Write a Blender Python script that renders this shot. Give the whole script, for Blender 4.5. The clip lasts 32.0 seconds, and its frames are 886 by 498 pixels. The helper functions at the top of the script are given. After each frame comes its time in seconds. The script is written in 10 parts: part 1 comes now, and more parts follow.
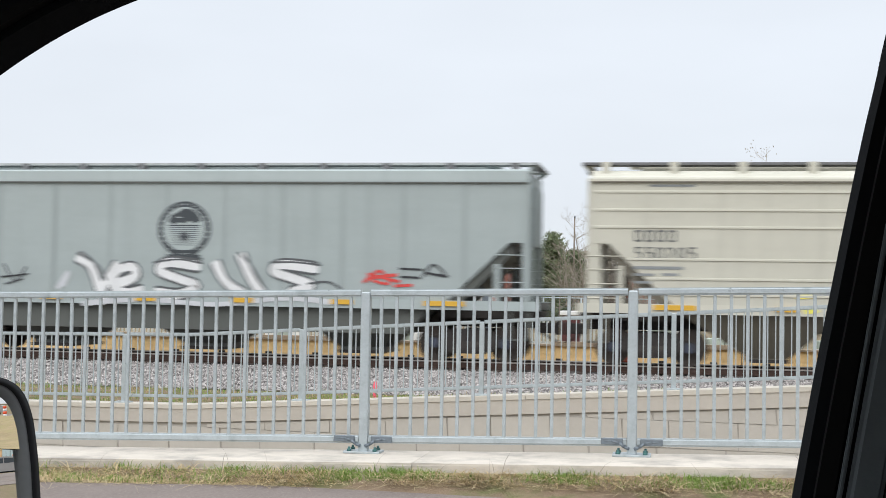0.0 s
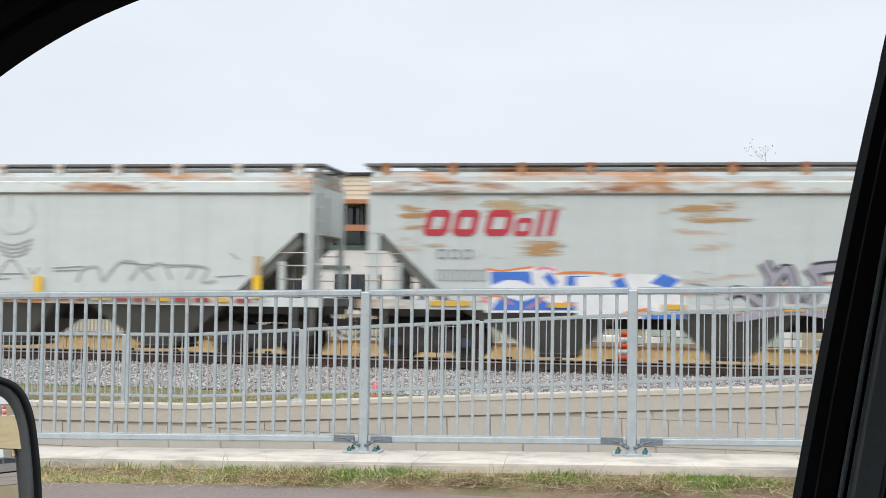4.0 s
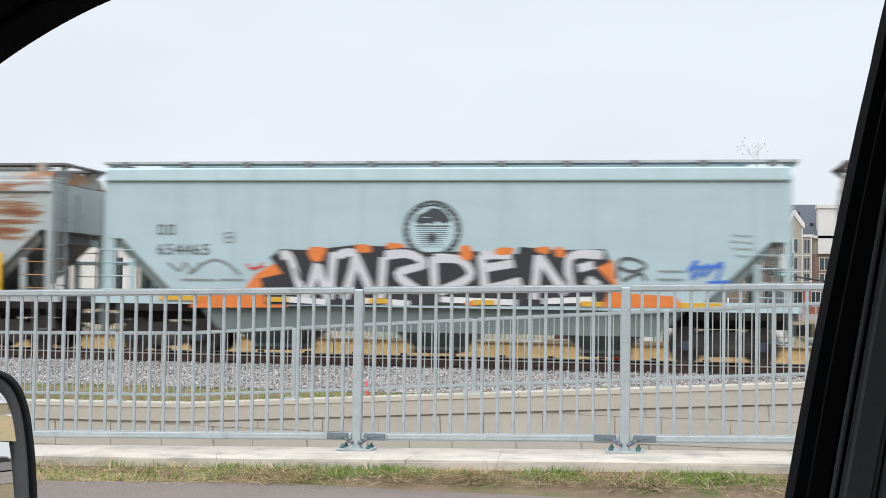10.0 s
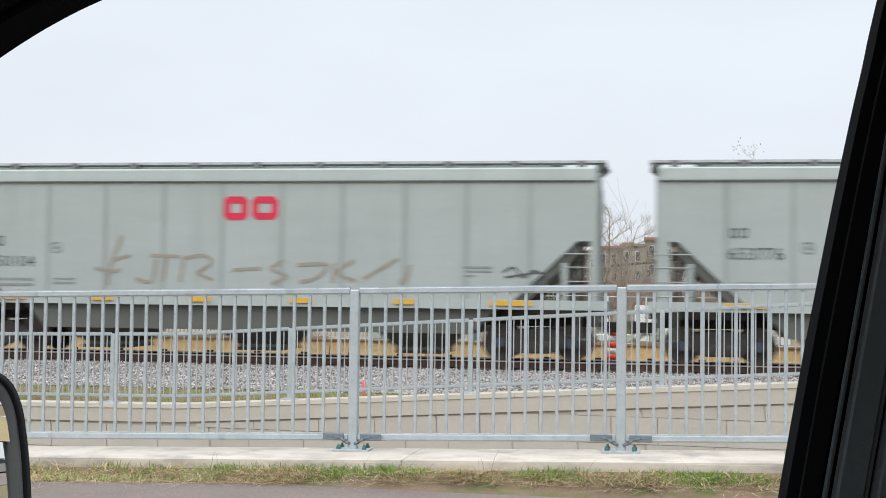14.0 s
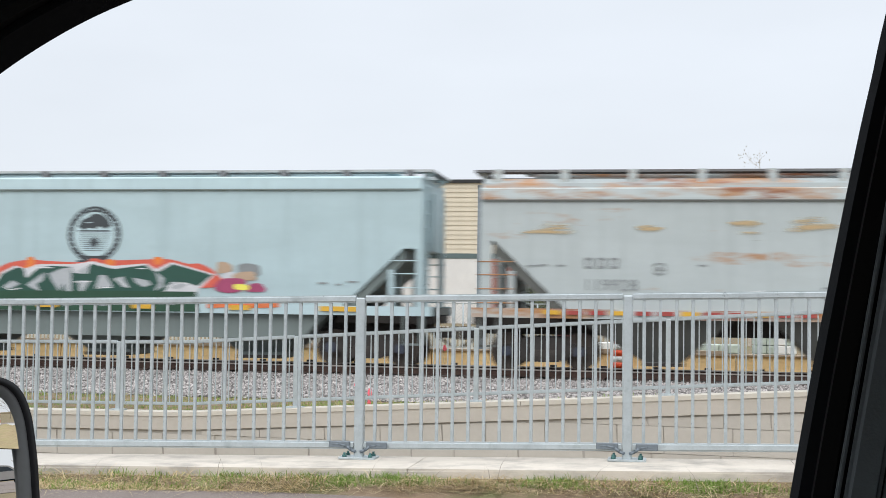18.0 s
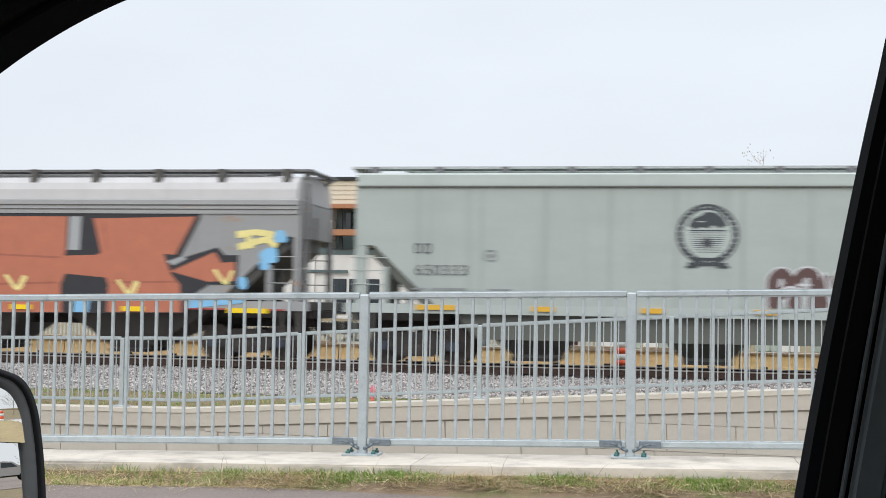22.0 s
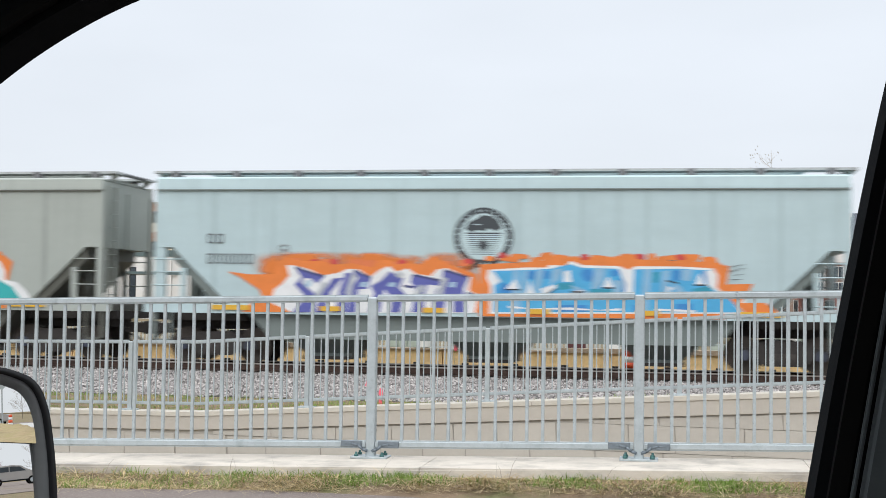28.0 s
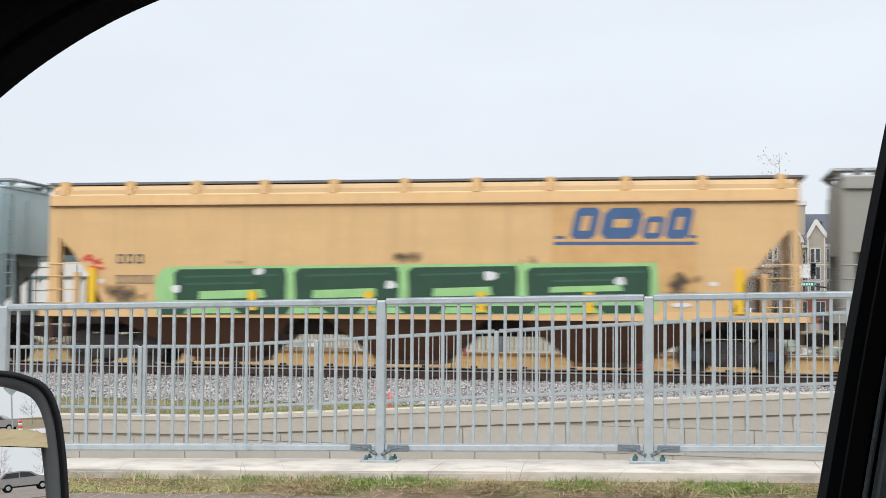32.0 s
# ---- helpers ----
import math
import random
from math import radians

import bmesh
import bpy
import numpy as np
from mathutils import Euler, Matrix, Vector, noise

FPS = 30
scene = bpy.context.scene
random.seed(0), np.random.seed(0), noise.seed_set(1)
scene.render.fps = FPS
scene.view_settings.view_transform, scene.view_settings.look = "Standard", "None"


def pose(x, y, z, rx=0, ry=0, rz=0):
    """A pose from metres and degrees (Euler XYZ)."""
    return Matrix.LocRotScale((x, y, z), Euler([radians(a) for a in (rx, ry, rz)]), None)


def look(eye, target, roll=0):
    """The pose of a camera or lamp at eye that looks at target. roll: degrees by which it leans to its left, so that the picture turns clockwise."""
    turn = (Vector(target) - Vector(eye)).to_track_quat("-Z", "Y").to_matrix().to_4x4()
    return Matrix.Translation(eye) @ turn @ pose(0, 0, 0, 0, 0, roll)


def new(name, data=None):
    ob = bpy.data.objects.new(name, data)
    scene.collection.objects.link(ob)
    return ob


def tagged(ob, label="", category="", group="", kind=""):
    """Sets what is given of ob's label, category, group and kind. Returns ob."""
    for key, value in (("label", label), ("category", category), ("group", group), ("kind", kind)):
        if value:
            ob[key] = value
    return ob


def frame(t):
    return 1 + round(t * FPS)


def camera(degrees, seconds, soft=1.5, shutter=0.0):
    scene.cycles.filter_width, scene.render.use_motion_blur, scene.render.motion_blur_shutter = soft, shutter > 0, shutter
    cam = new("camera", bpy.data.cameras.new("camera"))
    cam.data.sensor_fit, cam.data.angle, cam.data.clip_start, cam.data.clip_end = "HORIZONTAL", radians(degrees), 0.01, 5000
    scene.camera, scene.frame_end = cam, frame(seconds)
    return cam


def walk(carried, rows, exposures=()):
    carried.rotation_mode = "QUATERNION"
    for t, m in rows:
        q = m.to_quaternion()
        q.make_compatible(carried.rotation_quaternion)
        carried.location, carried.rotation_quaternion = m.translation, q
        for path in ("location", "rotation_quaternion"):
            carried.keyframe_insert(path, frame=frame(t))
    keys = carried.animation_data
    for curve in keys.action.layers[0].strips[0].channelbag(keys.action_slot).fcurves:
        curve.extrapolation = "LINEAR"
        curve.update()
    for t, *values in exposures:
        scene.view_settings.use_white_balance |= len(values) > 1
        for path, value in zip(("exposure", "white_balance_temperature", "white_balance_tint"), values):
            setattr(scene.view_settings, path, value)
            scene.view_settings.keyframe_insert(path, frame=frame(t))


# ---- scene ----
from collections import defaultdict

cam = camera(37.65, 32.0, soft=0.9, shutter=0.55)
PATH = [
    (0, pose(0.0035, 0.0002, 1.4646, 92.165, -0.972, 10.017)),
    (0.5, pose(0.0036, -0.0006, 1.4651, 92.188, -0.948, 10.051)),
    (1, pose(0.0037, -0.0019, 1.4659, 92.218, -0.956, 10.085)),
    (1.5, pose(0.0030, -0.0020, 1.4656, 92.260, -0.950, 10.095)),
    (2, pose(0.0021, -0.0012, 1.4646, 92.290, -0.879, 10.086)),
    (2.5, pose(0.0020, -0.0005, 1.4639, 92.277, -0.784, 10.078)),
    (3, pose(0.0019, -0.0009, 1.4635, 92.233, -0.757, 10.061)),
    (3.5, pose(0.0014, -0.0025, 1.4638, 92.190, -0.826, 10.039)),
    (5.5, pose(0.0020, -0.0034, 1.4608, 92.094, -0.911, 9.938)),
    (6, pose(0.0016, -0.0033, 1.4586, 92.121, -0.804, 9.856)),
    (6.5, pose(0.0014, -0.0027, 1.4575, 92.116, -0.827, 9.788)),
    (7, pose(0.0009, -0.0025, 1.4563, 92.088, -0.887, 9.750)),
    (7.5, pose(0.0005, -0.0030, 1.4546, 92.036, -0.892, 9.742)),
    (8, pose(-0.0001, -0.0046, 1.4540, 91.977, -0.920, 9.766)),
    (8.5, pose(-0.0008, -0.0065, 1.4543, 91.963, -0.940, 9.802)),
    (9, pose(-0.0010, -0.0076, 1.4541, 92.009, -0.892, 9.804)),
    (9.5, pose(-0.0007, -0.0074, 1.4534, 92.073, -0.839, 9.752)),
    (10, pose(-0.0008, -0.0064, 1.4525, 92.106, -0.816, 9.675)),
    (10.5, pose(-0.0010, -0.0051, 1.4516, 92.092, -0.839, 9.612)),
    (11, pose(-0.0011, -0.0043, 1.4504, 92.050, -0.871, 9.592)),
    (11.5, pose(-0.0011, -0.0047, 1.4495, 92.000, -0.910, 9.604)),
    (12, pose(-0.0010, -0.0053, 1.4493, 91.978, -0.946, 9.588)),
    (12.5, pose(0.0007, -0.0050, 1.4498, 91.991, -0.917, 9.516)),
    (13, pose(0.0028, -0.0046, 1.4506, 92.026, -0.866, 9.458)),
    (13.5, pose(0.0034, -0.0049, 1.4508, 92.074, -0.805, 9.460)),
    (14, pose(0.0027, -0.0054, 1.4505, 92.132, -0.719, 9.512)),
    (14.5, pose(0.0010, -0.0055, 1.4500, 92.200, -0.619, 9.591)),
    (16.5, pose(-0.0017, -0.0072, 1.4502, 92.388, -0.687, 9.788)),
    (17, pose(-0.0016, -0.0081, 1.4503, 92.429, -0.731, 9.790)),
    (17.5, pose(-0.0017, -0.0076, 1.4502, 92.468, -0.748, 9.780)),
    (18, pose(-0.0022, -0.0072, 1.4500, 92.488, -0.779, 9.754)),
    (18.5, pose(-0.0026, -0.0077, 1.4502, 92.480, -0.826, 9.749)),
    (19, pose(-0.0026, -0.0085, 1.4505, 92.469, -0.844, 9.797)),
    (19.5, pose(-0.0024, -0.0092, 1.4507, 92.466, -0.804, 9.843)),
    (20, pose(-0.0022, -0.0087, 1.4501, 92.455, -0.724, 9.838)),
    (20.5, pose(-0.0021, -0.0080, 1.4494, 92.439, -0.678, 9.823)),
    (21, pose(-0.0028, -0.0084, 1.4490, 92.423, -0.717, 9.822)),
    (21.5, pose(-0.0041, -0.0093, 1.4478, 92.402, -0.827, 9.839)),
    (22, pose(-0.0054, -0.0102, 1.4464, 92.368, -0.908, 9.892)),
    (22.5, pose(-0.0065, -0.0113, 1.4463, 92.337, -0.897, 9.983)),
    (23, pose(-0.0070, -0.0125, 1.4464, 92.325, -0.868, 10.071)),
    (23.5, pose(-0.0070, -0.0126, 1.4453, 92.326, -0.879, 10.107)),
    (24, pose(-0.0072, -0.0122, 1.4434, 92.337, -0.907, 10.079)),
    (24.5, pose(-0.0080, -0.0127, 1.4420, 92.366, -0.948, 10.025)),
    (25, pose(-0.0085, -0.0138, 1.4416, 92.393, -0.999, 10.000)),
    (25.5, pose(-0.0084, -0.0152, 1.4426, 92.401, -1.068, 10.025)),
    (27.5, pose(-0.0095, -0.0146, 1.4409, 92.463, -0.800, 10.229)),
    (28, pose(-0.0083, -0.0139, 1.4415, 92.500, -0.782, 10.229)),
    (28.5, pose(-0.0083, -0.0141, 1.4424, 92.554, -0.764, 10.274)),
    (29, pose(-0.0086, -0.0138, 1.4422, 92.635, -0.775, 10.340)),
    (29.5, pose(-0.0083, -0.0139, 1.4412, 92.695, -0.824, 10.374)),
    (30, pose(-0.0078, -0.0142, 1.4407, 92.695, -0.857, 10.354)),
    (30.5, pose(-0.0079, -0.0139, 1.4401, 92.670, -0.786, 10.316)),
    (31, pose(-0.0084, -0.0136, 1.4399, 92.658, -0.660, 10.327)),
    (31.5, pose(-0.0094, -0.0141, 1.4398, 92.653, -0.549, 10.428)),
    (32, pose(-0.0104, -0.0158, 1.4394, 92.641, -0.437, 10.600)),
]
walk(cam, PATH, exposures=[(0, 0.0), (32, 0.0)])

# ---- world and light: a bright overcast day ----
world = bpy.data.worlds.new("overcast_sky")
scene.world = world
world.use_nodes = True


def build_world():
    nt = world.node_tree
    nt.nodes.clear()
    out = nt.nodes.new("ShaderNodeOutputWorld")
    bg = nt.nodes.new("ShaderNodeBackground")
    sky = nt.nodes.new("ShaderNodeTexSky")
    sky.sky_type = "NISHITA"
    sky.sun_disc = False
    sky.sun_elevation = radians(48)
    sky.sun_rotation = radians(200)
    tc = nt.nodes.new("ShaderNodeTexCoord")
    sep = nt.nodes.new("ShaderNodeSeparateXYZ")
    nt.links.new(tc.outputs["Generated"], sep.inputs[0])
    ramp = nt.nodes.new("ShaderNodeValToRGB")
    els = ramp.color_ramp.elements
    els[0].position, els[0].color = 0.0, (0.85, 0.90, 0.97, 1)
    els[1].position, els[1].color = 1.0, (2.35, 2.47, 2.62, 1)
    mid = els.new(0.30)
    mid.color = (0.88, 0.94, 1.02, 1)
    nt.links.new(sep.outputs["Z"], ramp.inputs["Fac"])
    mp = nt.nodes.new("ShaderNodeMapping")
    mp.inputs["Scale"].default_value = (1.2, 1.2, 4.0)
    nt.links.new(tc.outputs["Generated"], mp.inputs["Vector"])
    nz = nt.nodes.new("ShaderNodeTexNoise")
    nz.inputs["Scale"].default_value = 2.2
    nz.inputs["Detail"].default_value = 4
    nt.links.new(mp.outputs[0], nz.inputs["Vector"])
    soft = nt.nodes.new("ShaderNodeMapRange")
    soft.inputs["From Min"].default_value = 0.3
    soft.inputs["From Max"].default_value = 0.7
    soft.inputs["To Min"].default_value = 0.955
    soft.inputs["To Max"].default_value = 1.035
    nt.links.new(nz.outputs["Fac"], soft.inputs["Value"])
    cloud = nt.nodes.new("ShaderNodeVectorMath")
    cloud.operation = "SCALE"
    nt.links.new(ramp.outputs["Color"], cloud.inputs[0])
    nt.links.new(soft.outputs[0], cloud.inputs["Scale"])
    scale = nt.nodes.new("ShaderNodeVectorMath")
    scale.operation = "SCALE"
    scale.inputs["Scale"].default_value = 0.08
    nt.links.new(sky.outputs["Color"], scale.inputs[0])
    mix = nt.nodes.new("ShaderNodeMix")
    mix.data_type = "RGBA"
    mix.inputs[0].default_value = 0.92
    nt.links.new(scale.outputs[0], mix.inputs[6])
    nt.links.new(cloud.outputs[0], mix.inputs[7])
    nt.links.new(mix.outputs[2], bg.inputs["Color"])
    bg.inputs["Strength"].default_value = 1.0
    nt.links.new(bg.outputs[0], out.inputs["Surface"])


build_world()
sun = new("sun", bpy.data.lights.new("sun", "SUN"))
sun.data.energy = 1.1
sun.data.angle = radians(40)
sun.data.color = (1.0, 0.97, 0.93)
sun.matrix_basis = look((-8, -22, 28), (0, 10, 0))

# ---- materials ----


def mat(name, color, rough=0.7, metal=0.0, vary=0.12, scale=3.0, bump=0.0, bscale=40.0, spec=0.5, stretch=(1, 1, 1), per_object=0.0, island=0.0):
    m = bpy.data.materials.new(name)
    m.use_nodes = True
    nt = m.node_tree
    b = nt.nodes["Principled BSDF"]
    b.inputs["Roughness"].default_value = rough
    b.inputs["Metallic"].default_value = metal
    b.inputs["Specular IOR Level"].default_value = spec
    tc = nt.nodes.new("ShaderNodeTexCoord")
    mp = nt.nodes.new("ShaderNodeMapping")
    mp.inputs["Scale"].default_value = stretch
    nt.links.new(tc.outputs["Object"], mp.inputs["Vector"])
    n1 = nt.nodes.new("ShaderNodeTexNoise")
    n1.inputs["Scale"].default_value = scale
    n1.inputs["Detail"].default_value = 6
    nt.links.new(mp.outputs[0], n1.inputs["Vector"])
    n2 = nt.nodes.new("ShaderNodeTexNoise")
    n2.inputs["Scale"].default_value = scale * 9
    n2.inputs["Detail"].default_value = 4
    nt.links.new(mp.outputs[0], n2.inputs["Vector"])
    add = nt.nodes.new("ShaderNodeMath")
    add.operation = "MULTIPLY_ADD"
    add.inputs[1].default_value = 0.5
    nt.links.new(n2.outputs["Fac"], add.inputs[0])
    nt.links.new(n1.outputs["Fac"], add.inputs[2])
    last = add.outputs[0]
    if per_object:
        oi = nt.nodes.new("ShaderNodeObjectInfo")
        a2 = nt.nodes.new("ShaderNodeMath")
        a2.operation = "MULTIPLY_ADD"
        a2.inputs[1].default_value = per_object
        nt.links.new(oi.outputs["Random"], a2.inputs[0])
        nt.links.new(last, a2.inputs[2])
        last = a2.outputs[0]
    if island:
        ge = nt.nodes.new("ShaderNodeNewGeometry")
        a3 = nt.nodes.new("ShaderNodeMath")
        a3.operation = "MULTIPLY_ADD"
        a3.inputs[1].default_value = island
        nt.links.new(ge.outputs["Random Per Island"], a3.inputs[0])
        nt.links.new(last, a3.inputs[2])
        last = a3.outputs[0]
    mr = nt.nodes.new("ShaderNodeMapRange")
    mr.inputs["From Min"].default_value = 0.45
    mr.inputs["From Max"].default_value = 1.05 + per_object + island
    mr.inputs["To Min"].default_value = 1 - vary
    mr.inputs["To Max"].default_value = 1 + vary
    nt.links.new(last, mr.inputs["Value"])
    sc = nt.nodes.new("ShaderNodeVectorMath")
    sc.operation = "SCALE"
    sc.inputs[0].default_value = color
    nt.links.new(mr.outputs[0], sc.inputs["Scale"])
    nt.links.new(sc.outputs[0], b.inputs["Base Color"])
    if bump:
        n3 = nt.nodes.new("ShaderNodeTexNoise")
        n3.inputs["Scale"].default_value = bscale
        n3.inputs["Detail"].default_value = 5
        nt.links.new(tc.outputs["Object"], n3.inputs["Vector"])
        bp = nt.nodes.new("ShaderNodeBump")
        bp.inputs["Strength"].default_value = bump
        bp.inputs["Distance"].default_value = 0.02
        nt.links.new(n3.outputs["Fac"], bp.inputs["Height"])
        nt.links.new(bp.outputs[0], b.inputs["Normal"])
    return m


def stain(m, color, amount, scale, stretch, seed, sharp=0.12, detail=5):
    """Lay a stain of another colour over a material, in streaky patches of its own."""
    nt = m.node_tree
    b = nt.nodes["Principled BSDF"]
    old = b.inputs["Base Color"].links[0].from_socket
    tc = nt.nodes.new("ShaderNodeTexCoord")
    mp = nt.nodes.new("ShaderNodeMapping")
    mp.inputs["Scale"].default_value = stretch
    mp.inputs["Location"].default_value = (seed * 3.1, seed * 1.7, seed * 2.3)
    nt.links.new(tc.outputs["Object"], mp.inputs["Vector"])
    n = nt.nodes.new("ShaderNodeTexNoise")
    n.inputs["Scale"].default_value = scale
    n.inputs["Detail"].default_value = detail
    n.inputs["Roughness"].default_value = 0.62
    nt.links.new(mp.outputs[0], n.inputs["Vector"])
    mr = nt.nodes.new("ShaderNodeMapRange")
    mr.inputs["From Min"].default_value = 1 - amount - sharp
    mr.inputs["From Max"].default_value = 1 - amount + sharp
    nt.links.new(n.outputs["Fac"], mr.inputs["Value"])
    mix = nt.nodes.new("ShaderNodeMix")
    mix.data_type = "RGBA"
    nt.links.new(mr.outputs[0], mix.inputs[0])
    nt.links.new(old, mix.inputs[6])
    mix.inputs[7].default_value = (*color, 1)
    nt.links.new(mix.outputs[2], b.inputs["Base Color"])
    return m


def glow(name, color, strength):
    m = bpy.data.materials.new(name)
    m.use_nodes = True
    b = m.node_tree.nodes["Principled BSDF"]
    b.inputs["Base Color"].default_value = (*color, 1)
    b.inputs["Emission Color"].default_value = (*color, 1)
    b.inputs["Emission Strength"].default_value = strength
    return m


M_ASPHALT = stain(mat("asphalt", (0.205, 0.168, 0.15), 0.93, vary=0.14, scale=1.5, bump=0.5, bscale=160, spec=0.25), (0.258, 0.225, 0.203), 0.42, 40, (1, 1, 1), 1)
M_SOIL = stain(mat("soil_and_dry_turf", (0.225, 0.165, 0.11), 0.95, vary=0.25, scale=2, bump=0.8, bscale=60, spec=0.2), (0.12, 0.15, 0.05), 0.42, 3.0, (1, 1, 1), 2)
M_CONC = stain(mat("pale_concrete", (0.585, 0.53, 0.46), 0.88, vary=0.10, scale=1.2, bump=0.25, bscale=120, spec=0.3), (0.36, 0.33, 0.29), 0.42, 2.5, (1, 1, 2), 3)
M_CAP = mat("wall_coping_concrete", (0.57, 0.525, 0.455), 0.88, vary=0.08, scale=1.5, bump=0.2, bscale=90, spec=0.3)
M_BLOCK = mat("wall_block_concrete", (0.50, 0.465, 0.415), 0.9, vary=0.10, scale=1.4, bump=0.35, bscale=70, spec=0.3, per_object=0.25)
M_PANEL = mat("wall_panel_concrete", (0.499, 0.456, 0.400), 0.9, vary=0.08, scale=1.0, bump=0.2, bscale=70, spec=0.3)
M_JOINT = mat("wall_joint", (0.40, 0.37, 0.33), 0.95, vary=0.1)
M_GALV = stain(mat("galvanized_steel", (0.43, 0.475, 0.49), 0.45, 0.3, vary=0.12, scale=7, bump=0.08, bscale=60), (0.31, 0.35, 0.36), 0.36, 9, (1, 1, 1), 4)
stain(M_GALV, (0.19, 0.215, 0.225), 0.30, 11, (1, 1, 1), 7, 0.035)
M_GALV_DARK = mat("weathered_bracket_steel", (0.18, 0.21, 0.235), 0.55, 0.5, vary=0.15, scale=20)
M_BOLT = mat("green_coated_bolt", (0.06, 0.16, 0.15), 0.5, 0.3, vary=0.15, scale=20)
M_RAIL_RUST = mat("rusty_rail_steel", (0.075, 0.045, 0.035), 0.75, 0.3, vary=0.3, scale=8, bump=0.2)
M_RAIL_TOP = mat("worn_rail_head", (0.50, 0.44, 0.40), 0.35, 0.8, vary=0.1, scale=10)
M_TIE = mat("creosote_timber", (0.07, 0.05, 0.04), 0.9, vary=0.3, scale=6, bump=0.4, bscale=30)
M_STONE = mat("ballast_stone", (0.35, 0.325, 0.31), 0.9, vary=0.78, scale=0.8, spec=0.25, island=1.6)
M_BALLAST = mat("ballast_bed", (0.13, 0.118, 0.11), 0.95, vary=0.4, scale=12, bump=0.9, bscale=25, spec=0.2)
M_STRAW = mat("dry_straw", (0.49, 0.38, 0.205), 0.85, vary=0.35, scale=2, spec=0.2, island=1.2)
M_STRAW_PALE = mat("bleached_straw", (0.58, 0.47, 0.29), 0.85, vary=0.25, scale=2, spec=0.2, island=1.0)
M_GRASS = mat("green_grass", (0.185, 0.285, 0.06), 0.8, vary=0.4, scale=2, spec=0.25, island=1.2)
M_YELLOW = stain(mat("yellow_barrier_paint", (0.74, 0.50, 0.235), 0.7, vary=0.12, scale=2, bump=0.1), (0.58, 0.43, 0.22), 0.36, 3, (1, 1, 2), 5)
M_YCAP = mat("weathered_timber_cap", (0.40, 0.31, 0.22), 0.85, vary=0.2, scale=4, bump=0.2)
M_BLACK = mat("black_car_trim", (0.012, 0.0135, 0.015), 0.95, vary=0.1, scale=8, bump=0.1, bscale=300, spec=0.02)
M_BLACK2 = mat("satin_black_plastic", (0.013, 0.0135, 0.015), 0.5, vary=0.1, scale=8, spec=0.25)
M_TRIM_IN = mat("grey_cabin_trim", (0.125, 0.142, 0.148), 0.6, vary=0.1, scale=8, bump=0.1, bscale=300, spec=0.2)
M_BEZEL = mat("grey_inner_bezel", (0.20, 0.207, 0.21), 0.45, vary=0.1, scale=8)
M_RUBBER = mat("black_rubber", (0.008, 0.008, 0.008), 0.9, spec=0.15, vary=0.15, scale=12)
M_CARPAINT = mat("dark_car_paint", (0.03, 0.032, 0.036), 0.3, 0.3, vary=0.05, scale=4)
M_STEEL_DARK = mat("grimy_running_gear", (0.048, 0.042, 0.039), 0.8, 0.2, vary=0.3, scale=6, bump=0.3)
M_WHEEL = mat("rolled_steel_wheel", (0.09, 0.075, 0.065), 0.6, 0.5, vary=0.25, scale=6)
M_GRATE = mat("galvanized_walkway", (0.17, 0.17, 0.175), 0.65, 0.3, vary=0.2, scale=5)
M_GRATE_LIGHT = mat("pale_galvanized_walkway", (0.42, 0.44, 0.44), 0.6, 0.2, vary=0.2, scale=5)
M_REFL = mat("yellow_reflector", (0.66, 0.38, 0.04), 0.45, vary=0.05)
M_YBRIGHT = mat("bright_yellow_reflector", (0.86, 0.60, 0.01), 0.4, vary=0.05)
M_YHANDLE = mat("yellow_handrail_paint", (0.85, 0.52, 0.02), 0.5, vary=0.05)
M_REDREF = mat("red_reflector", (0.35, 0.06, 0.05), 0.45, vary=0.1)
M_WHITE = mat("white_paint", (0.75, 0.75, 0.73), 0.6, vary=0.06)
M_INK = mat("dark_stencil_paint", (0.09, 0.095, 0.10), 0.7, vary=0.1)
M_EMBLEM = mat("dark_emblem_paint", (0.05, 0.058, 0.065), 0.7, vary=0.1)
M_INK2 = mat("faded_stencil_paint", (0.24, 0.255, 0.26), 0.75, vary=0.15)
M_RED = mat("red_lettering_paint", (0.44, 0.028, 0.045), 0.6, vary=0.1, scale=5)
M_BLUE = mat("blue_lettering_paint", (0.055, 0.12, 0.26), 0.6, vary=0.1)
M_TAN = stain(mat("tan_emblem_paint", (0.55, 0.40, 0.20), 0.7, vary=0.1), (0.35, 0.17, 0.07), 0.38, 6, (1, 1, 3), 6)
M_BRICK = mat("red_brick", (0.37, 0.14, 0.10), 0.9, vary=0.2, scale=3, bump=0.3, bscale=20)
M_BRICK_OLD = mat("old_brown_brick", (0.27, 0.19, 0.145), 0.9, vary=0.3, scale=3, bump=0.4, bscale=16)
M_BRICK2 = mat("orange_brown_panel", (0.40, 0.19, 0.10), 0.85, vary=0.12, scale=2)
M_BROWN = mat("dull_brown_panel", (0.24, 0.165, 0.13), 0.85, vary=0.15, scale=2)
M_SIDING = mat("cream_lap_siding", (0.62, 0.55, 0.43), 0.75, vary=0.06, scale=1)
M_STUCCO = mat("white_stucco", (0.70, 0.68, 0.65), 0.85, vary=0.05, scale=1)
M_GREENBAND = mat("green_grey_band", (0.10, 0.14, 0.14), 0.7, vary=0.08)
M_BEIGE = mat("beige_stucco", (0.40, 0.37, 0.31), 0.85, vary=0.1, scale=1)
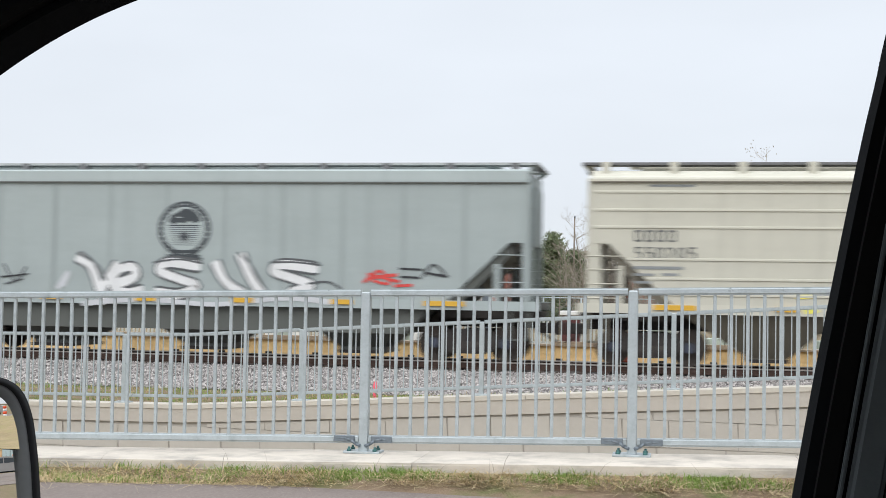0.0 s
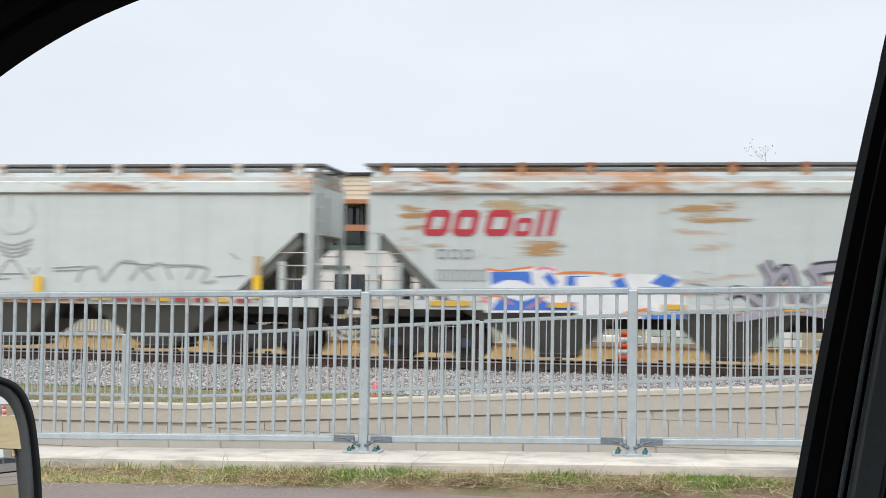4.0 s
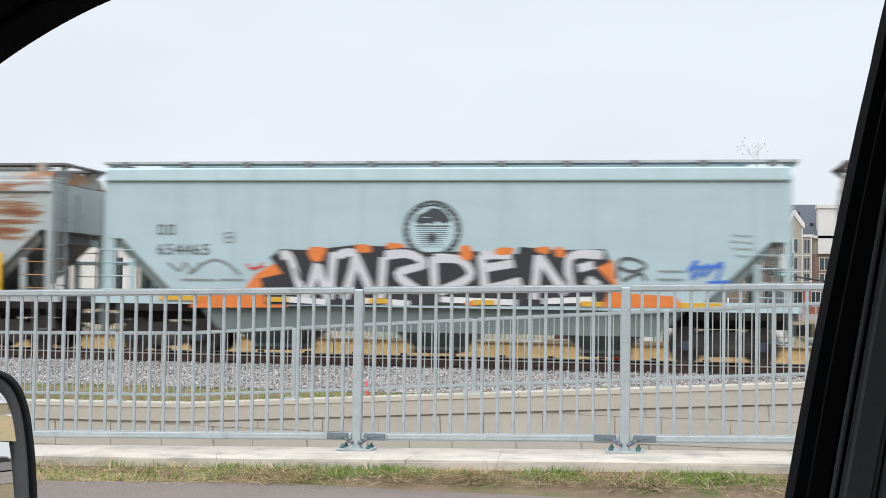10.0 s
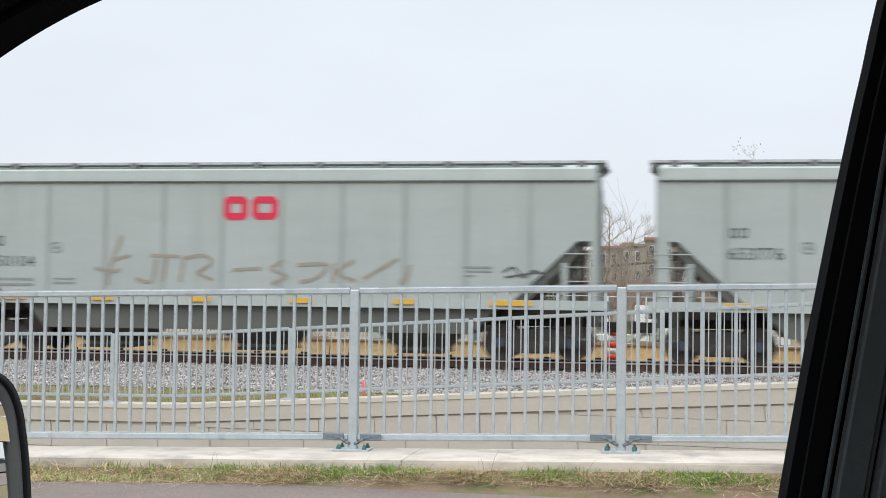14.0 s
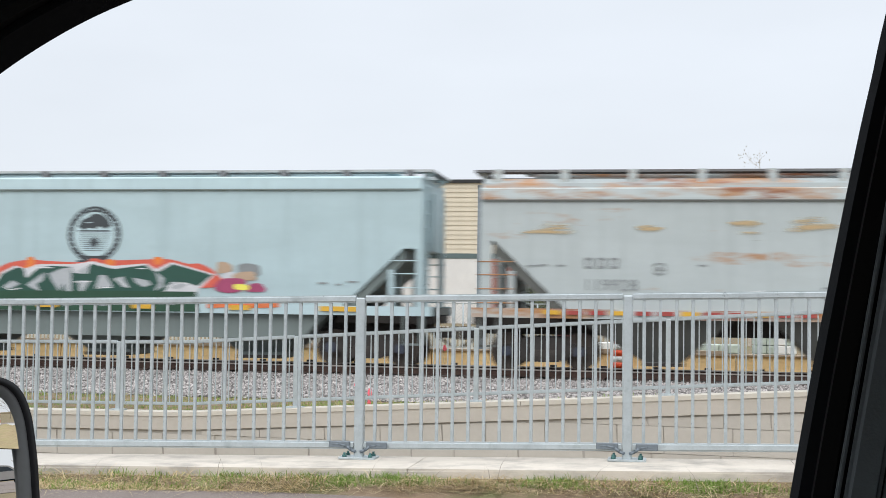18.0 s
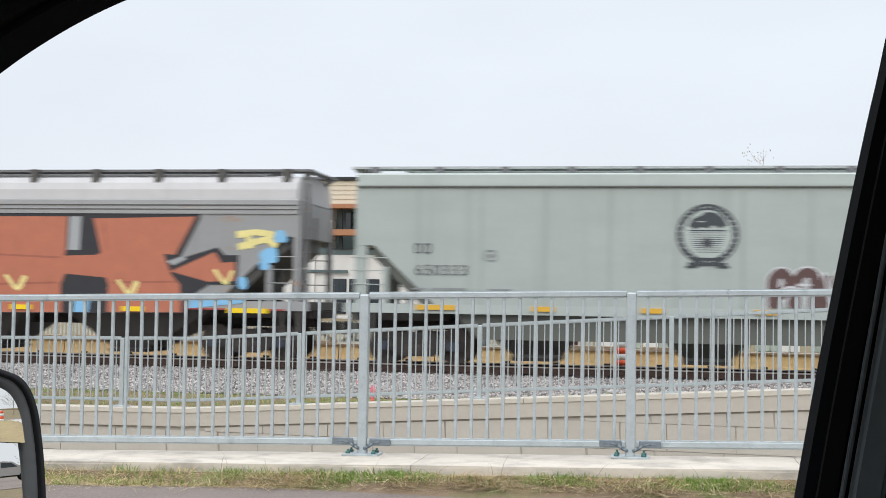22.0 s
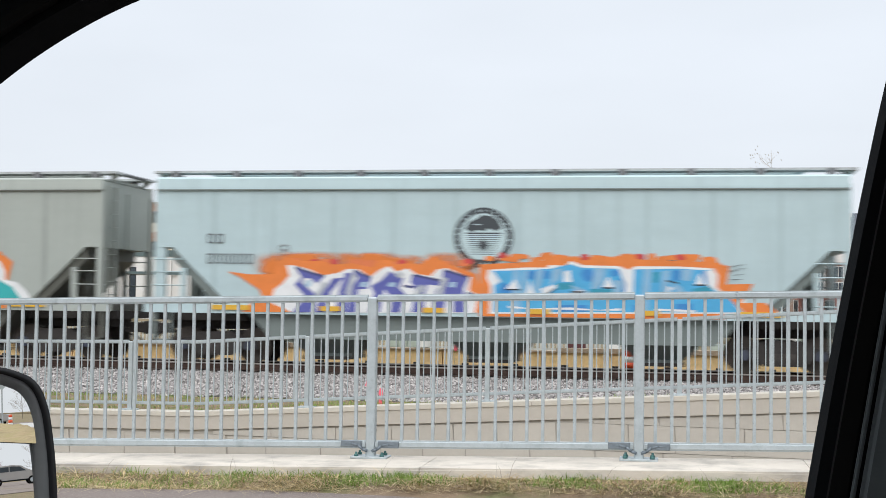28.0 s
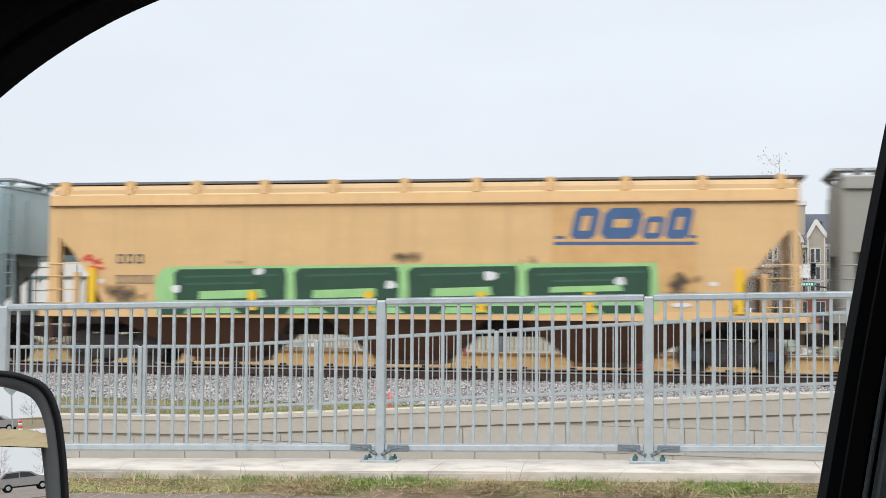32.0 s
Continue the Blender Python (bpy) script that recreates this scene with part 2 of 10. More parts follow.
M_OLIVE = mat("olive_siding", (0.27, 0.25, 0.19), 0.85, vary=0.1, scale=1)
M_SLATE = mat("slate_shingle_roof", (0.085, 0.095, 0.115), 0.85, vary=0.2, scale=3, bump=0.3, bscale=8)
M_GLASS = mat("dark_window_glass", (0.03, 0.04, 0.05), 0.08, vary=0.1, spec=0.8)
M_BARK = mat("grey_bark", (0.20, 0.165, 0.13), 0.9, vary=0.25, scale=8, bump=0.3)
M_TWIG = mat("bare_twigs", (0.29, 0.25, 0.205), 0.9, vary=0.3, scale=3, island=0.6)
M_BIRCH = mat("pale_birch_twigs", (0.46, 0.40, 0.33), 0.9, vary=0.3, scale=3, island=0.6)
M_NEEDLE = mat("evergreen_needles", (0.125, 0.15, 0.075), 0.85, vary=0.5, scale=1.5, island=1.0)
M_BUD = mat("silvery_buds", (0.58, 0.54, 0.45), 0.8, vary=0.3, island=0.8)
M_ORANGE = mat("orange_safety_plastic", (0.80, 0.10, 0.03), 0.5, vary=0.1)
M_PINK = mat("pink_marking_flag", (0.95, 0.16, 0.20), 0.6, vary=0.1)
M_SIGN = mat("green_street_sign", (0.0, 0.22, 0.14), 0.45, vary=0.05)
M_SIGNAL = mat("black_signal_housing", (0.015, 0.016, 0.018), 0.5, vary=0.1)
M_REDLAMP = glow("lit_red_signal", (1.0, 0.05, 0.03), 6.0)
M_TAIL = glow("lit_tail_lamp", (1.0, 0.04, 0.03), 1.5)
M_SILVER = mat("silver_grey_car_paint", (0.34, 0.325, 0.31), 0.35, 0.1, vary=0.05)
M_WHITECAR = mat("white_car_paint", (0.6, 0.6, 0.6), 0.3, 0.1, vary=0.05)
M_DRYGRASS = stain(mat("dry_grass_bank", (0.33, 0.255, 0.15), 0.95, vary=0.25, scale=1.2, bump=0.8, bscale=20, spec=0.15), (0.32, 0.27, 0.14), 0.45, 2, (1, 1, 1), 8)


def mirror_material():
    m = bpy.data.materials.new("mirror_silver")
    m.use_nodes = True
    b = m.node_tree.nodes["Principled BSDF"]
    b.inputs["Base Color"].default_value = (0.88, 0.88, 0.86, 1)
    b.inputs["Metallic"].default_value = 1.0
    b.inputs["Roughness"].default_value = 0.0
    return m


M_MIRROR = mirror_material()

# ---- mesh helpers ----


def mesh_of(name, bm, materials):
    me = bpy.data.meshes.new(name)
    bmesh.ops.recalc_face_normals(bm, faces=bm.faces)
    bm.to_mesh(me)
    bm.free()
    for m in (materials if isinstance(materials, (list, tuple)) else [materials]):
        me.materials.append(m)
    return me


def part(name, bm, material, parent, label=""):
    ob = new(name, bm if isinstance(bm, bpy.types.Mesh) else mesh_of(name, bm, material))
    ob.parent = parent
    if label:
        ob["label"] = label
    return ob


def thing(name, bm, material, label, category, group="", kind=""):
    ob = new(name, mesh_of(name, bm, material))
    return tagged(ob, label, category, group, kind)


def empty(name, m, label, category, group="", kind=""):
    ob = new(name)
    ob.matrix_basis = m
    ob.empty_display_size = 0.2
    return tagged(ob, label, category, group, kind)


def box(x0, x1, y0, y1, z0, z1, bm=None, bevel=0.0, mi=0):
    bm = bm or bmesh.new()
    v = [bm.verts.new((x, y, z)) for z in (z0, z1) for y in (y0, y1) for x in (x0, x1)]
    fs = [bm.faces.new([v[i] for i in f]) for f in ((0, 2, 3, 1), (4, 5, 7, 6), (0, 1, 5, 4), (2, 6, 7, 3), (0, 4, 6, 2), (1, 3, 7, 5))]
    for f in fs:
        f.material_index = mi
    if bevel:
        bmesh.ops.bevel(bm, geom=list({e for f in fs for e in f.edges}), offset=bevel, segments=2, affect="EDGES", profile=0.5)
    return bm


def prism(poly, y0, y1, bm=None, mi=0, axis="y"):
    """Extrude a polygon of the (x, z) plane along y, or of the (y, z) plane along x."""
    bm = bm or bmesh.new()
    put = (lambda a, b, c: (a, c, b)) if axis == "y" else (lambda a, b, c: (c, a, b))
    if axis == "z":
        put = lambda a, b, c: (a, b, c)
    a = [bm.verts.new(put(p, q, y0)) for p, q in poly]
    b = [bm.verts.new(put(p, q, y1)) for p, q in poly]
    n = len(poly)
    fs = [bm.faces.new(a), bm.faces.new(b[::-1])]
    for i in range(n):
        fs.append(bm.faces.new((a[i], b[i], b[(i + 1) % n], a[(i + 1) % n])))
    for f in fs:
        f.material_index = mi
    return bm


def rod(p, q, r, bm=None, n=8, r2=None, mi=0):
    bm = bm or bmesh.new()
    p, q = Vector(p), Vector(q)
    d = (q - p).normalized()
    u = d.orthogonal().normalized()
    w = d.cross(u)
    r2 = r if r2 is None else r2
    a = [bm.verts.new(p + (u * math.cos(2 * math.pi * i / n) + w * math.sin(2 * math.pi * i / n)) * r) for i in range(n)]
    b = [bm.verts.new(q + (u * math.cos(2 * math.pi * i / n) + w * math.sin(2 * math.pi * i / n)) * r2) for i in range(n)]
    fs = [bm.faces.new(a[::-1]), bm.faces.new(b)]
    for i in range(n):
        f = bm.faces.new((a[i], a[(i + 1) % n], b[(i + 1) % n], b[i]))
        f.smooth = True
        fs.append(f)
    for f in fs:
        f.material_index = mi
    return bm


def soup(name, verts, faces, material, label, category, kind="stuff", parent=None):
    me = bpy.data.meshes.new(name)
    me.from_pydata([tuple(v) for v in verts], [], [tuple(f) for f in faces])
    me.update()
    for m in (material if isinstance(material, (list, tuple)) else [material]):
        me.materials.append(m)
    ob = new(name, me)
    if parent:
        ob.parent = parent
    return tagged(ob, label, category, kind=kind)

# ---- the plan: x along the track, y away from the road, z up; road surface at z = 0 ----
RAIL_Z = -0.09
TRACK_Y = 32.74


def clamp(v, a, b):
    return max(a, min(b, v))


def kerb_z(x):
    return 0.2086 + 0.0214 * clamp(x, -14, 14)


def fence_y(x):
    return 10.80 + 0.029 * clamp(x, -20, 20)


def wall_y(x):
    return 22.67 - 0.078 * clamp(x, -16, 12)


def wall_z(x):
    x = clamp(x, -16, 12)
    return -0.597 + 0.0636 * (x + 8.9) if x > -8.9 else -0.597 + 0.017 * (x + 8.9)


def ground_sheet():
    xs = [-2500, -300, -80, -30, -16, -14, -11, -8.9, -6.8, -4, -2, 0, 2, 4, 6, 8, 10, 14, 30, 80, 300, 2500]
    g = lambda x: kerb_z(x) - 0.2086 if abs(x) < 25 else -0.12
    cut = lambda x: -2.4 if abs(x) < 25 else -0.03
    rows = [
        (lambda x: -2500, lambda x: -0.03), (lambda x: -40, lambda x: -0.03), (lambda x: 8.6, lambda x: -0.03), (lambda x: 9.55, lambda x: -0.03 + max(0, g(x) + 0.1) * 0.3),
        (lambda x: fence_y(x) - 0.95, lambda x: 0.05 + g(x) * 0.7), (lambda x: fence_y(x) - 0.68, lambda x: 0.14 + g(x)),
        (lambda x: fence_y(x) + 0.12, lambda x: 0.07 + g(x)), (lambda x: fence_y(x) + 0.16, lambda x: cut(x)),
        (lambda x: wall_y(x) + 0.02, lambda x: cut(x)), (lambda x: wall_y(x) + 0.05, lambda x: wall_z(x) - 0.12),
        (lambda x: wall_y(x) + 0.5, lambda x: wall_z(x) - 0.04), (lambda x: 25.4, lambda x: -0.56), (lambda x: 26.6, lambda x: -0.56),
        (lambda x: 30.0, lambda x: -0.50), (lambda x: 39.5, lambda x: -0.36), (lambda x: 60, lambda x: -0.30), (lambda x: 95, lambda x: 0.0), (lambda x: 300, lambda x: 0.0), (lambda x: 2800, lambda x: 0.0)]
    verts, faces = [], []
    for fy, fz in rows:
        for x in xs:
            verts.append((x, fy(x), fz(x)))
    n = len(xs)
    for j in range(len(rows) - 1):
        for i in range(n - 1):
            a = j * n + i
            faces.append((a, a + 1, a + n + 1, a + n))
    ob = soup("ground", verts, faces, M_SOIL, "brown soil and dry turf on level ground", "ground", kind="structure")
    return ob


ground = ground_sheet()


ROAD_EDGE = [(-60, 8.9), (-14, 9.0), (-6, 9.25), (-4.6, 9.38), (-2.95, 9.73), (-1.65, 9.87), (-0.36, 9.84), (3, 9.9), (14, 9.9), (20, 8.5), (27, 2.0), (36, -3.0), (72, -4.0)]


def road_sheet():
    bm = bmesh.new()
    poly = ROAD_EDGE + [(72, -14.0), (-60, -9.0)]
    prism(poly, -0.04, 0.0, bm, axis="z")
    return thing("road", bm, M_ASPHALT, "worn grey asphalt road surface beside the verge", "road", kind="structure")


road_sheet()


def ribbon(x0, x1, step, ya, yb, za, zb, bm=None, mi=0):
    """A long bar whose sides and heights follow functions of x."""
    bm = bm or bmesh.new()
    n = max(1, round((x1 - x0) / step))
    rings = []
    for i in range(n + 1):
        x = x0 + (x1 - x0) * i / n
        rings.append([bm.verts.new((x, ya(x), za(x))), bm.verts.new((x, yb(x), za(x))), bm.verts.new((x, yb(x), zb(x))), bm.verts.new((x, ya(x), zb(x)))])
    fs = [bm.faces.new(rings[0]), bm.faces.new(rings[-1][::-1])]
    for a, b in zip(rings, rings[1:]):
        for k in range(4):
            fs.append(bm.faces.new((a[k], a[(k + 1) % 4], b[(k + 1) % 4], b[k])))
    for f in fs:
        f.material_index = mi
    return bm


def kerb():
    root = empty("kerb", pose(0, 0, 0), "pale concrete kerb wall with a railing on it", "kerb", kind="structure")
    x = -14.0
    while x < 12:
        x1 = x + 3.0
        bm = ribbon(x + 0.0025, x1 - 0.0025, 1.5, lambda q: fence_y(q) - 0.69, lambda q: fence_y(q) + 0.18, lambda q: -2.45, kerb_z)
        bmesh.ops.bevel(bm, geom=[e for e in bm.edges if all(v.co.z > -0.5 for v in e.verts) and abs(e.verts[0].co.x - e.verts[1].co.x) > 0.1], offset=0.02, segments=2, affect="EDGES")
        part("kerb_segment", bm, M_CONC, root)
        x = x1


kerb()


def railing():
    root = empty("railing", pose(0, 0, 0), "galvanized steel railing with square pickets on the kerb", "railing")
    posts = [-12.8, -9.4, -5.961, -2.548, -0.314, 1.92, 5.3, 8.7]
    picket = mesh_of("picket", box(-0.0135, 0.0135, -0.0125, 0.0125, 0.14, 1.315, bevel=0.004), M_GALV)
    post_me = mesh_of("post", box(-0.040, 0.040, -0.040, 0.040, 0.0, 1.352, bevel=0.012), M_GALV)
    plate = mesh_of("base_plate", box(-0.155, 0.155, -0.10, 0.10, 0.0, 0.018, bevel=0.003), M_GALV)
    bm = rod((0, 0, 0), (0, 0, 0.036), 0.011, n=6)
    rod((0, 0, 0), (0, 0, 0.018), 0.021, bm, n=6)
    bolt = mesh_of("anchor_bolt", bm, M_BOLT)
    bm = bmesh.new()
    pts = [(0.02, -0.045, 0.06), (0.06, -0.05, 0.075), (0.10, -0.045, 0.105), (0.16, -0.043, 0.12), (0.22, -0.04, 0.115)]
    for a, b in zip(pts, pts[1:]):
        rod(a, b, 0.013, bm, n=8)
    box(0.07, 0.25, -0.052, -0.036, 0.09, 0.145, bm, bevel=0.006)
    bracket = mesh_of("rail_bracket", bm, M_GALV_DARK)
    for k, x in enumerate(posts):
        z = kerb_z(x)
        p = part("post", post_me, None, root)
        p.location = (x, fence_y(x), z)
        q = part("base_plate", plate, None, p)
        for dx in (-0.11, 0.11):
            for dy in (-0.065, 0.065):
                o = part("anchor_bolt", bolt, None, p)
                o.location = (dx, dy, 0.018)
        for side in (1, -1):
            o = part("rail_bracket", bracket, None, p, "dark weathered steel bracket")
            o.scale = (side, 1, 1)
        if k == len(posts) - 1:
            break
        xa, xb = x, posts[k + 1]
        for nm, z0, z1, w in (("top_rail", 1.311, 1.373, 0.034), ("bottom_rail", 0.080, 0.145, 0.030)):
            bm = ribbon(xa + 0.043, xb - 0.043, 3, lambda q: fence_y(q) - w, lambda q: fence_y(q) + w, lambda q: kerb_z(q) + z0, lambda q: kerb_z(q) + z1)
            bmesh.ops.bevel(bm, geom=[e for e in bm.edges if abs(e.verts[0].co.x - e.verts[1].co.x) > 0.5], offset=0.014, segments=3, affect="EDGES")
            part(nm, bm, M_GALV, root)
        n = round((xb - xa) / 0.1314)
        for i in range(1, n):
            q = xa + (xb - xa) * i / n
            o = part("picket", picket, None, root)
            o.location = (q, fence_y(q), kerb_z(q))
    return root


railing()


def far_railing():
    root = empty("railing", pose(0, 0, 0), "galvanized steel railing following the top of the sloping retaining wall", "railing")
    posts = [-17.1, -13.7, -10.3, -6.72, -3.33, 0.03, 3.4, 6.8, 10.2]
    picket = mesh_of("picket", box(-0.009, 0.009, -0.009, 0.009, 0.14, 1.27), M_GALV)
    post_me = mesh_of("post", box(-0.042, 0.042, -0.042, 0.042, -0.02, 1.30, bevel=0.01), M_GALV)
    plate = mesh_of("base_plate", box(-0.15, 0.15, -0.10, 0.10, -0.015, 0.02, bevel=0.003), M_GALV)
    for x in posts:
        p = part("post", post_me, None, root)
        p.location = (x, wall_y(x), wall_z(x))
        part("base_plate", plate, None, p)
    for xa, xb in zip(posts, posts[1:]):
        n = round((xb - xa) / 0.131)
        for nm, z0, z1, w in (("top_rail", 1.262, 1.328, 0.03), ("bottom_rail", 0.105, 0.162, 0.028)):
            cuts = [xa + 0.044, xb - 0.044]
            if xa < -8.9 < xb:
                cuts.insert(1, -8.9)
            for ca, cb in zip(cuts, cuts[1:]):
                bm = ribbon(ca, cb, 4, lambda q: wall_y(q) - w, lambda q: wall_y(q) + w, lambda q: wall_z(q) + z0, lambda q: wall_z(q) + z1)
                bmesh.ops.bevel(bm, geom=[e for e in bm.edges if abs(e.verts[0].co.x - e.verts[1].co.x) > 0.5], offset=0.012, segments=2, affect="EDGES")
                part(nm, bm, M_GALV, root)
        for i in range(1, n):
            q = xa + (xb - xa) * i / n
            o = part("picket", picket, None, root)
            o.location = (q, wall_y(q), wall_z(q))


far_railing()


def retaining_wall():
    root = empty("retaining_wall", pose(0, 0, 0), "pale concrete block retaining wall with a sloping coping", "wall", kind="structure")
    for x0, x1 in ((-18, -15.2), (-15.2, -12.0), (-12.0, -8.9), (-8.9, -5.7), (-5.7, -2.5), (-2.5, 0.7), (0.7, 3.9), (3.9, 7.1), (7.1, 10.3), (10.3, 13)):
        part("coping", ribbon(x0 + 0.004, x1 - 0.004, 4, lambda q: wall_y(q) - 0.238, lambda q: wall_y(q) + 0.22, lambda q: wall_z(q) - 0.085, lambda q: wall_z(q) - 0.006), M_CAP, root, "cream concrete coping slab")
    part("panel", ribbon(-18, 13, 1.0, lambda q: wall_y(q) - 0.22, lambda q: wall_y(q) + 0.1, lambda q: wall_z(q) - 0.34, lambda q: wall_z(q) - 0.088), M_PANEL, root)
    part("backing", ribbon(-18, 13, 1.0, lambda q: wall_y(q) - 0.172, lambda q: wall_y(q) + 0.1, lambda q: -2.6, lambda q: wall_z(q) - 0.345), M_JOINT, root)
    rng = random.Random(5)
    ledge = lambda q: wall_z(q) - 0.375
    for r in range(5):
        z0, z1 = -2.39 + 0.46 * r, -2.39 + 0.46 * (r + 1)
        x = -18 + (0.37 if r % 2 else 0.0)
        while x < 12.5:
            x1 = x + rng.choice((0.78, 1.05, 1.15, 1.25))
            if min(z1, ledge((x + x1) / 2)) - z0 > 0.05:
                d = rng.uniform(-0.008, 0.008)
                s = rng.uniform(0.005, 0.045)
                bm = bmesh.new()
                vs = []
                for yy in (-0.19 + d, 0.0):
                    for (xx, zz) in ((x + 0.002 + s, z0 + 0.004), (x1 - 0.002, z0 + 0.004), (x1 - 0.002 - s, max(z0 + 0.02, min(z1 - 0.006, ledge(x1)))), (x + 0.002, max(z0 + 0.02, min(z1 - 0.007, ledge(x))))):
                        vs.append(bm.verts.new((xx, wall_y(xx) + yy, zz)))
                for f in ((0, 1, 2, 3), (7, 6, 5, 4), (0, 4, 5, 1), (1, 5, 6, 2), (2, 6, 7, 3), (3, 7, 4, 0)):
                    bm.faces.new([vs[i] for i in f])
                part("block", bm, M_BLOCK, root)
            x = x1


retaining_wall()


def track():
    root = empty("railway_track", pose(0, TRACK_Y, RAIL_Z), "rusty steel rails on dark ties in grey ballast", "track", kind="structure")
    prof = [(-0.07, -0.18), (0.07, -0.18), (0.07, -0.165), (0.012, -0.15), (0.010, -0.045), (0.036, -0.034), (0.036, -0.003), (0.03, 0.0), (-0.03, 0.0), (-0.036, -0.003), (-0.036, -0.034), (-0.010, -0.045), (-0.012, -0.15), (-0.07, -0.165)]
    for y in (-0.7525, 0.7525):
        bm = prism([(y + a, b) for a, b in prof], -120, 120, axis="x")
        for f in bm.faces:
            if f.calc_center_median().z > -0.034:
                f.material_index = 1
        part("rail", bm, [M_RAIL_RUST, M_RAIL_TOP], root)
    tie = mesh_of("tie", box(-0.115, 0.115, -1.3, 1.3, -0.36, -0.185, bevel=0.01), M_TIE)
    for i in range(-44, 24):
        o = part("tie", tie, None, root)
        o.location = (i * 0.53, 0, 0)
        o.rotation_euler = (0, 0, random.uniform(-0.01, 0.01))
    spike = mesh_of("tie_plate", box(-0.09, 0.09, -0.16, 0.16, -0.186, -0.176), M_RAIL_RUST)
    for i in range(-44, 24):
        o = part("tie_plate", spike, None, root)
        o.location = (i * 0.53, -0.7525, 0)
    bm = prism([(-6.35, -0.46), (-1.75, -0.24), (1.75, -0.24), (4.6, -0.32), (4.6, -0.8), (-6.35, -0.8)], -120, 120, axis="x")
    part("ballast_bed", bm, M_BALLAST, root)
    return root


track()


def ballast_stones():
    rng = np.random.default_rng(7)
    n = 56000
    x = rng.uniform(-19.5, 7.5, n)
    y = TRACK_Y + rng.uniform(-6.4, -0.95, n)
    rel = y - TRACK_Y
    z = RAIL_Z + np.where(rel < -1.75, -0.455 + (rel + 6.35) / 4.6 * 0.22, -0.235) + rng.uniform(-0.015, 0.02, n)
    base = np.array([(1, 0, 0), (-1, 0, 0), (0, 1, 0), (0, -1, 0), (0, 0, 1), (0, 0, -1)], float)
    tri = np.array([(0, 2, 4), (2, 1, 4), (1, 3, 4), (3, 0, 4), (2, 0, 5), (1, 2, 5), (3, 1, 5), (0, 3, 5)])
    size = rng.uniform(0.017, 0.043, n)
    q = base[None] * (1 + rng.uniform(-0.35, 0.35, (n, 6, 3))) + rng.uniform(-0.35, 0.35, (n, 6, 3))
    ang = rng.uniform(0, 6.28, n)
    c, s = np.cos(ang)[:, None], np.sin(ang)[:, None]
    q = np.stack([q[..., 0] * c - q[..., 1] * s, q[..., 0] * s + q[..., 1] * c, q[..., 2] * 0.75], -1) * size[:, None, None]
    v = (q + np.stack([x, y, z], -1)[:, None, :]).reshape(-1, 3)
    f = (tri[None] + (np.arange(n) * 6)[:, None, None]).reshape(-1, 3)
    soup("ballast_stones", v.tolist(), f.tolist(), M_STONE, "crushed grey and brown stone ballast beside the rails", "gravel")


ballast_stones()


def blades(name, material, n, xr, ybox, zf, h, lean, width, seed, label, clump=0.0, patch=0.0):
    """Grass blades: bent strips of two quads, standing or lying."""
    rng = np.random.default_rng(seed)
    verts, faces = [], []
    centres = rng.uniform(xr[0], xr[1], max(1, int((xr[1] - xr[0]) * 7)))
    for i in range(n):
        x = rng.uniform(*xr)
        if clump and rng.random() < clump:
            x = rng.choice(centres) + rng.normal(0, 0.05)
        y = rng.uniform(*ybox(x))
        if patch and noise.noise((x * 1.1, y * 4.0, 3.0)) * patch + rng.uniform(-0.25, 0.25) < -0.02:
            continue
        z = zf(x, y)
        hh = h * rng.uniform(0.35, 1.2)
        a = rng.uniform(0, 6.28)
        l = lean * rng.uniform(0.3, 1.4)
        dx, dy = math.cos(a) * l * hh, math.sin(a) * l * hh
        w = width * rng.uniform(0.6, 1.3)
        b = rng.uniform(0, 3.14)
        wx, wy = math.cos(b) * w, math.sin(b) * w * 0.6
        up = hh * max(0.12, 1 - l * 0.55)
        k = len(verts)
        verts += [(x - wx, y - wy, z - 0.01), (x + wx, y + wy, z - 0.01), (x + wx * 0.8 + dx * 0.4, y + wy * 0.8 + dy * 0.4, z + up * 0.6), (x - wx * 0.8 + dx * 0.4, y - wy * 0.8 + dy * 0.4, z + up * 0.6), (x + dx, y + dy, z + up)]
        faces += [(k, k + 1, k + 2, k + 3), (k + 3, k + 2, k + 4)]
    return soup(name, verts, faces, material, label, "grass")


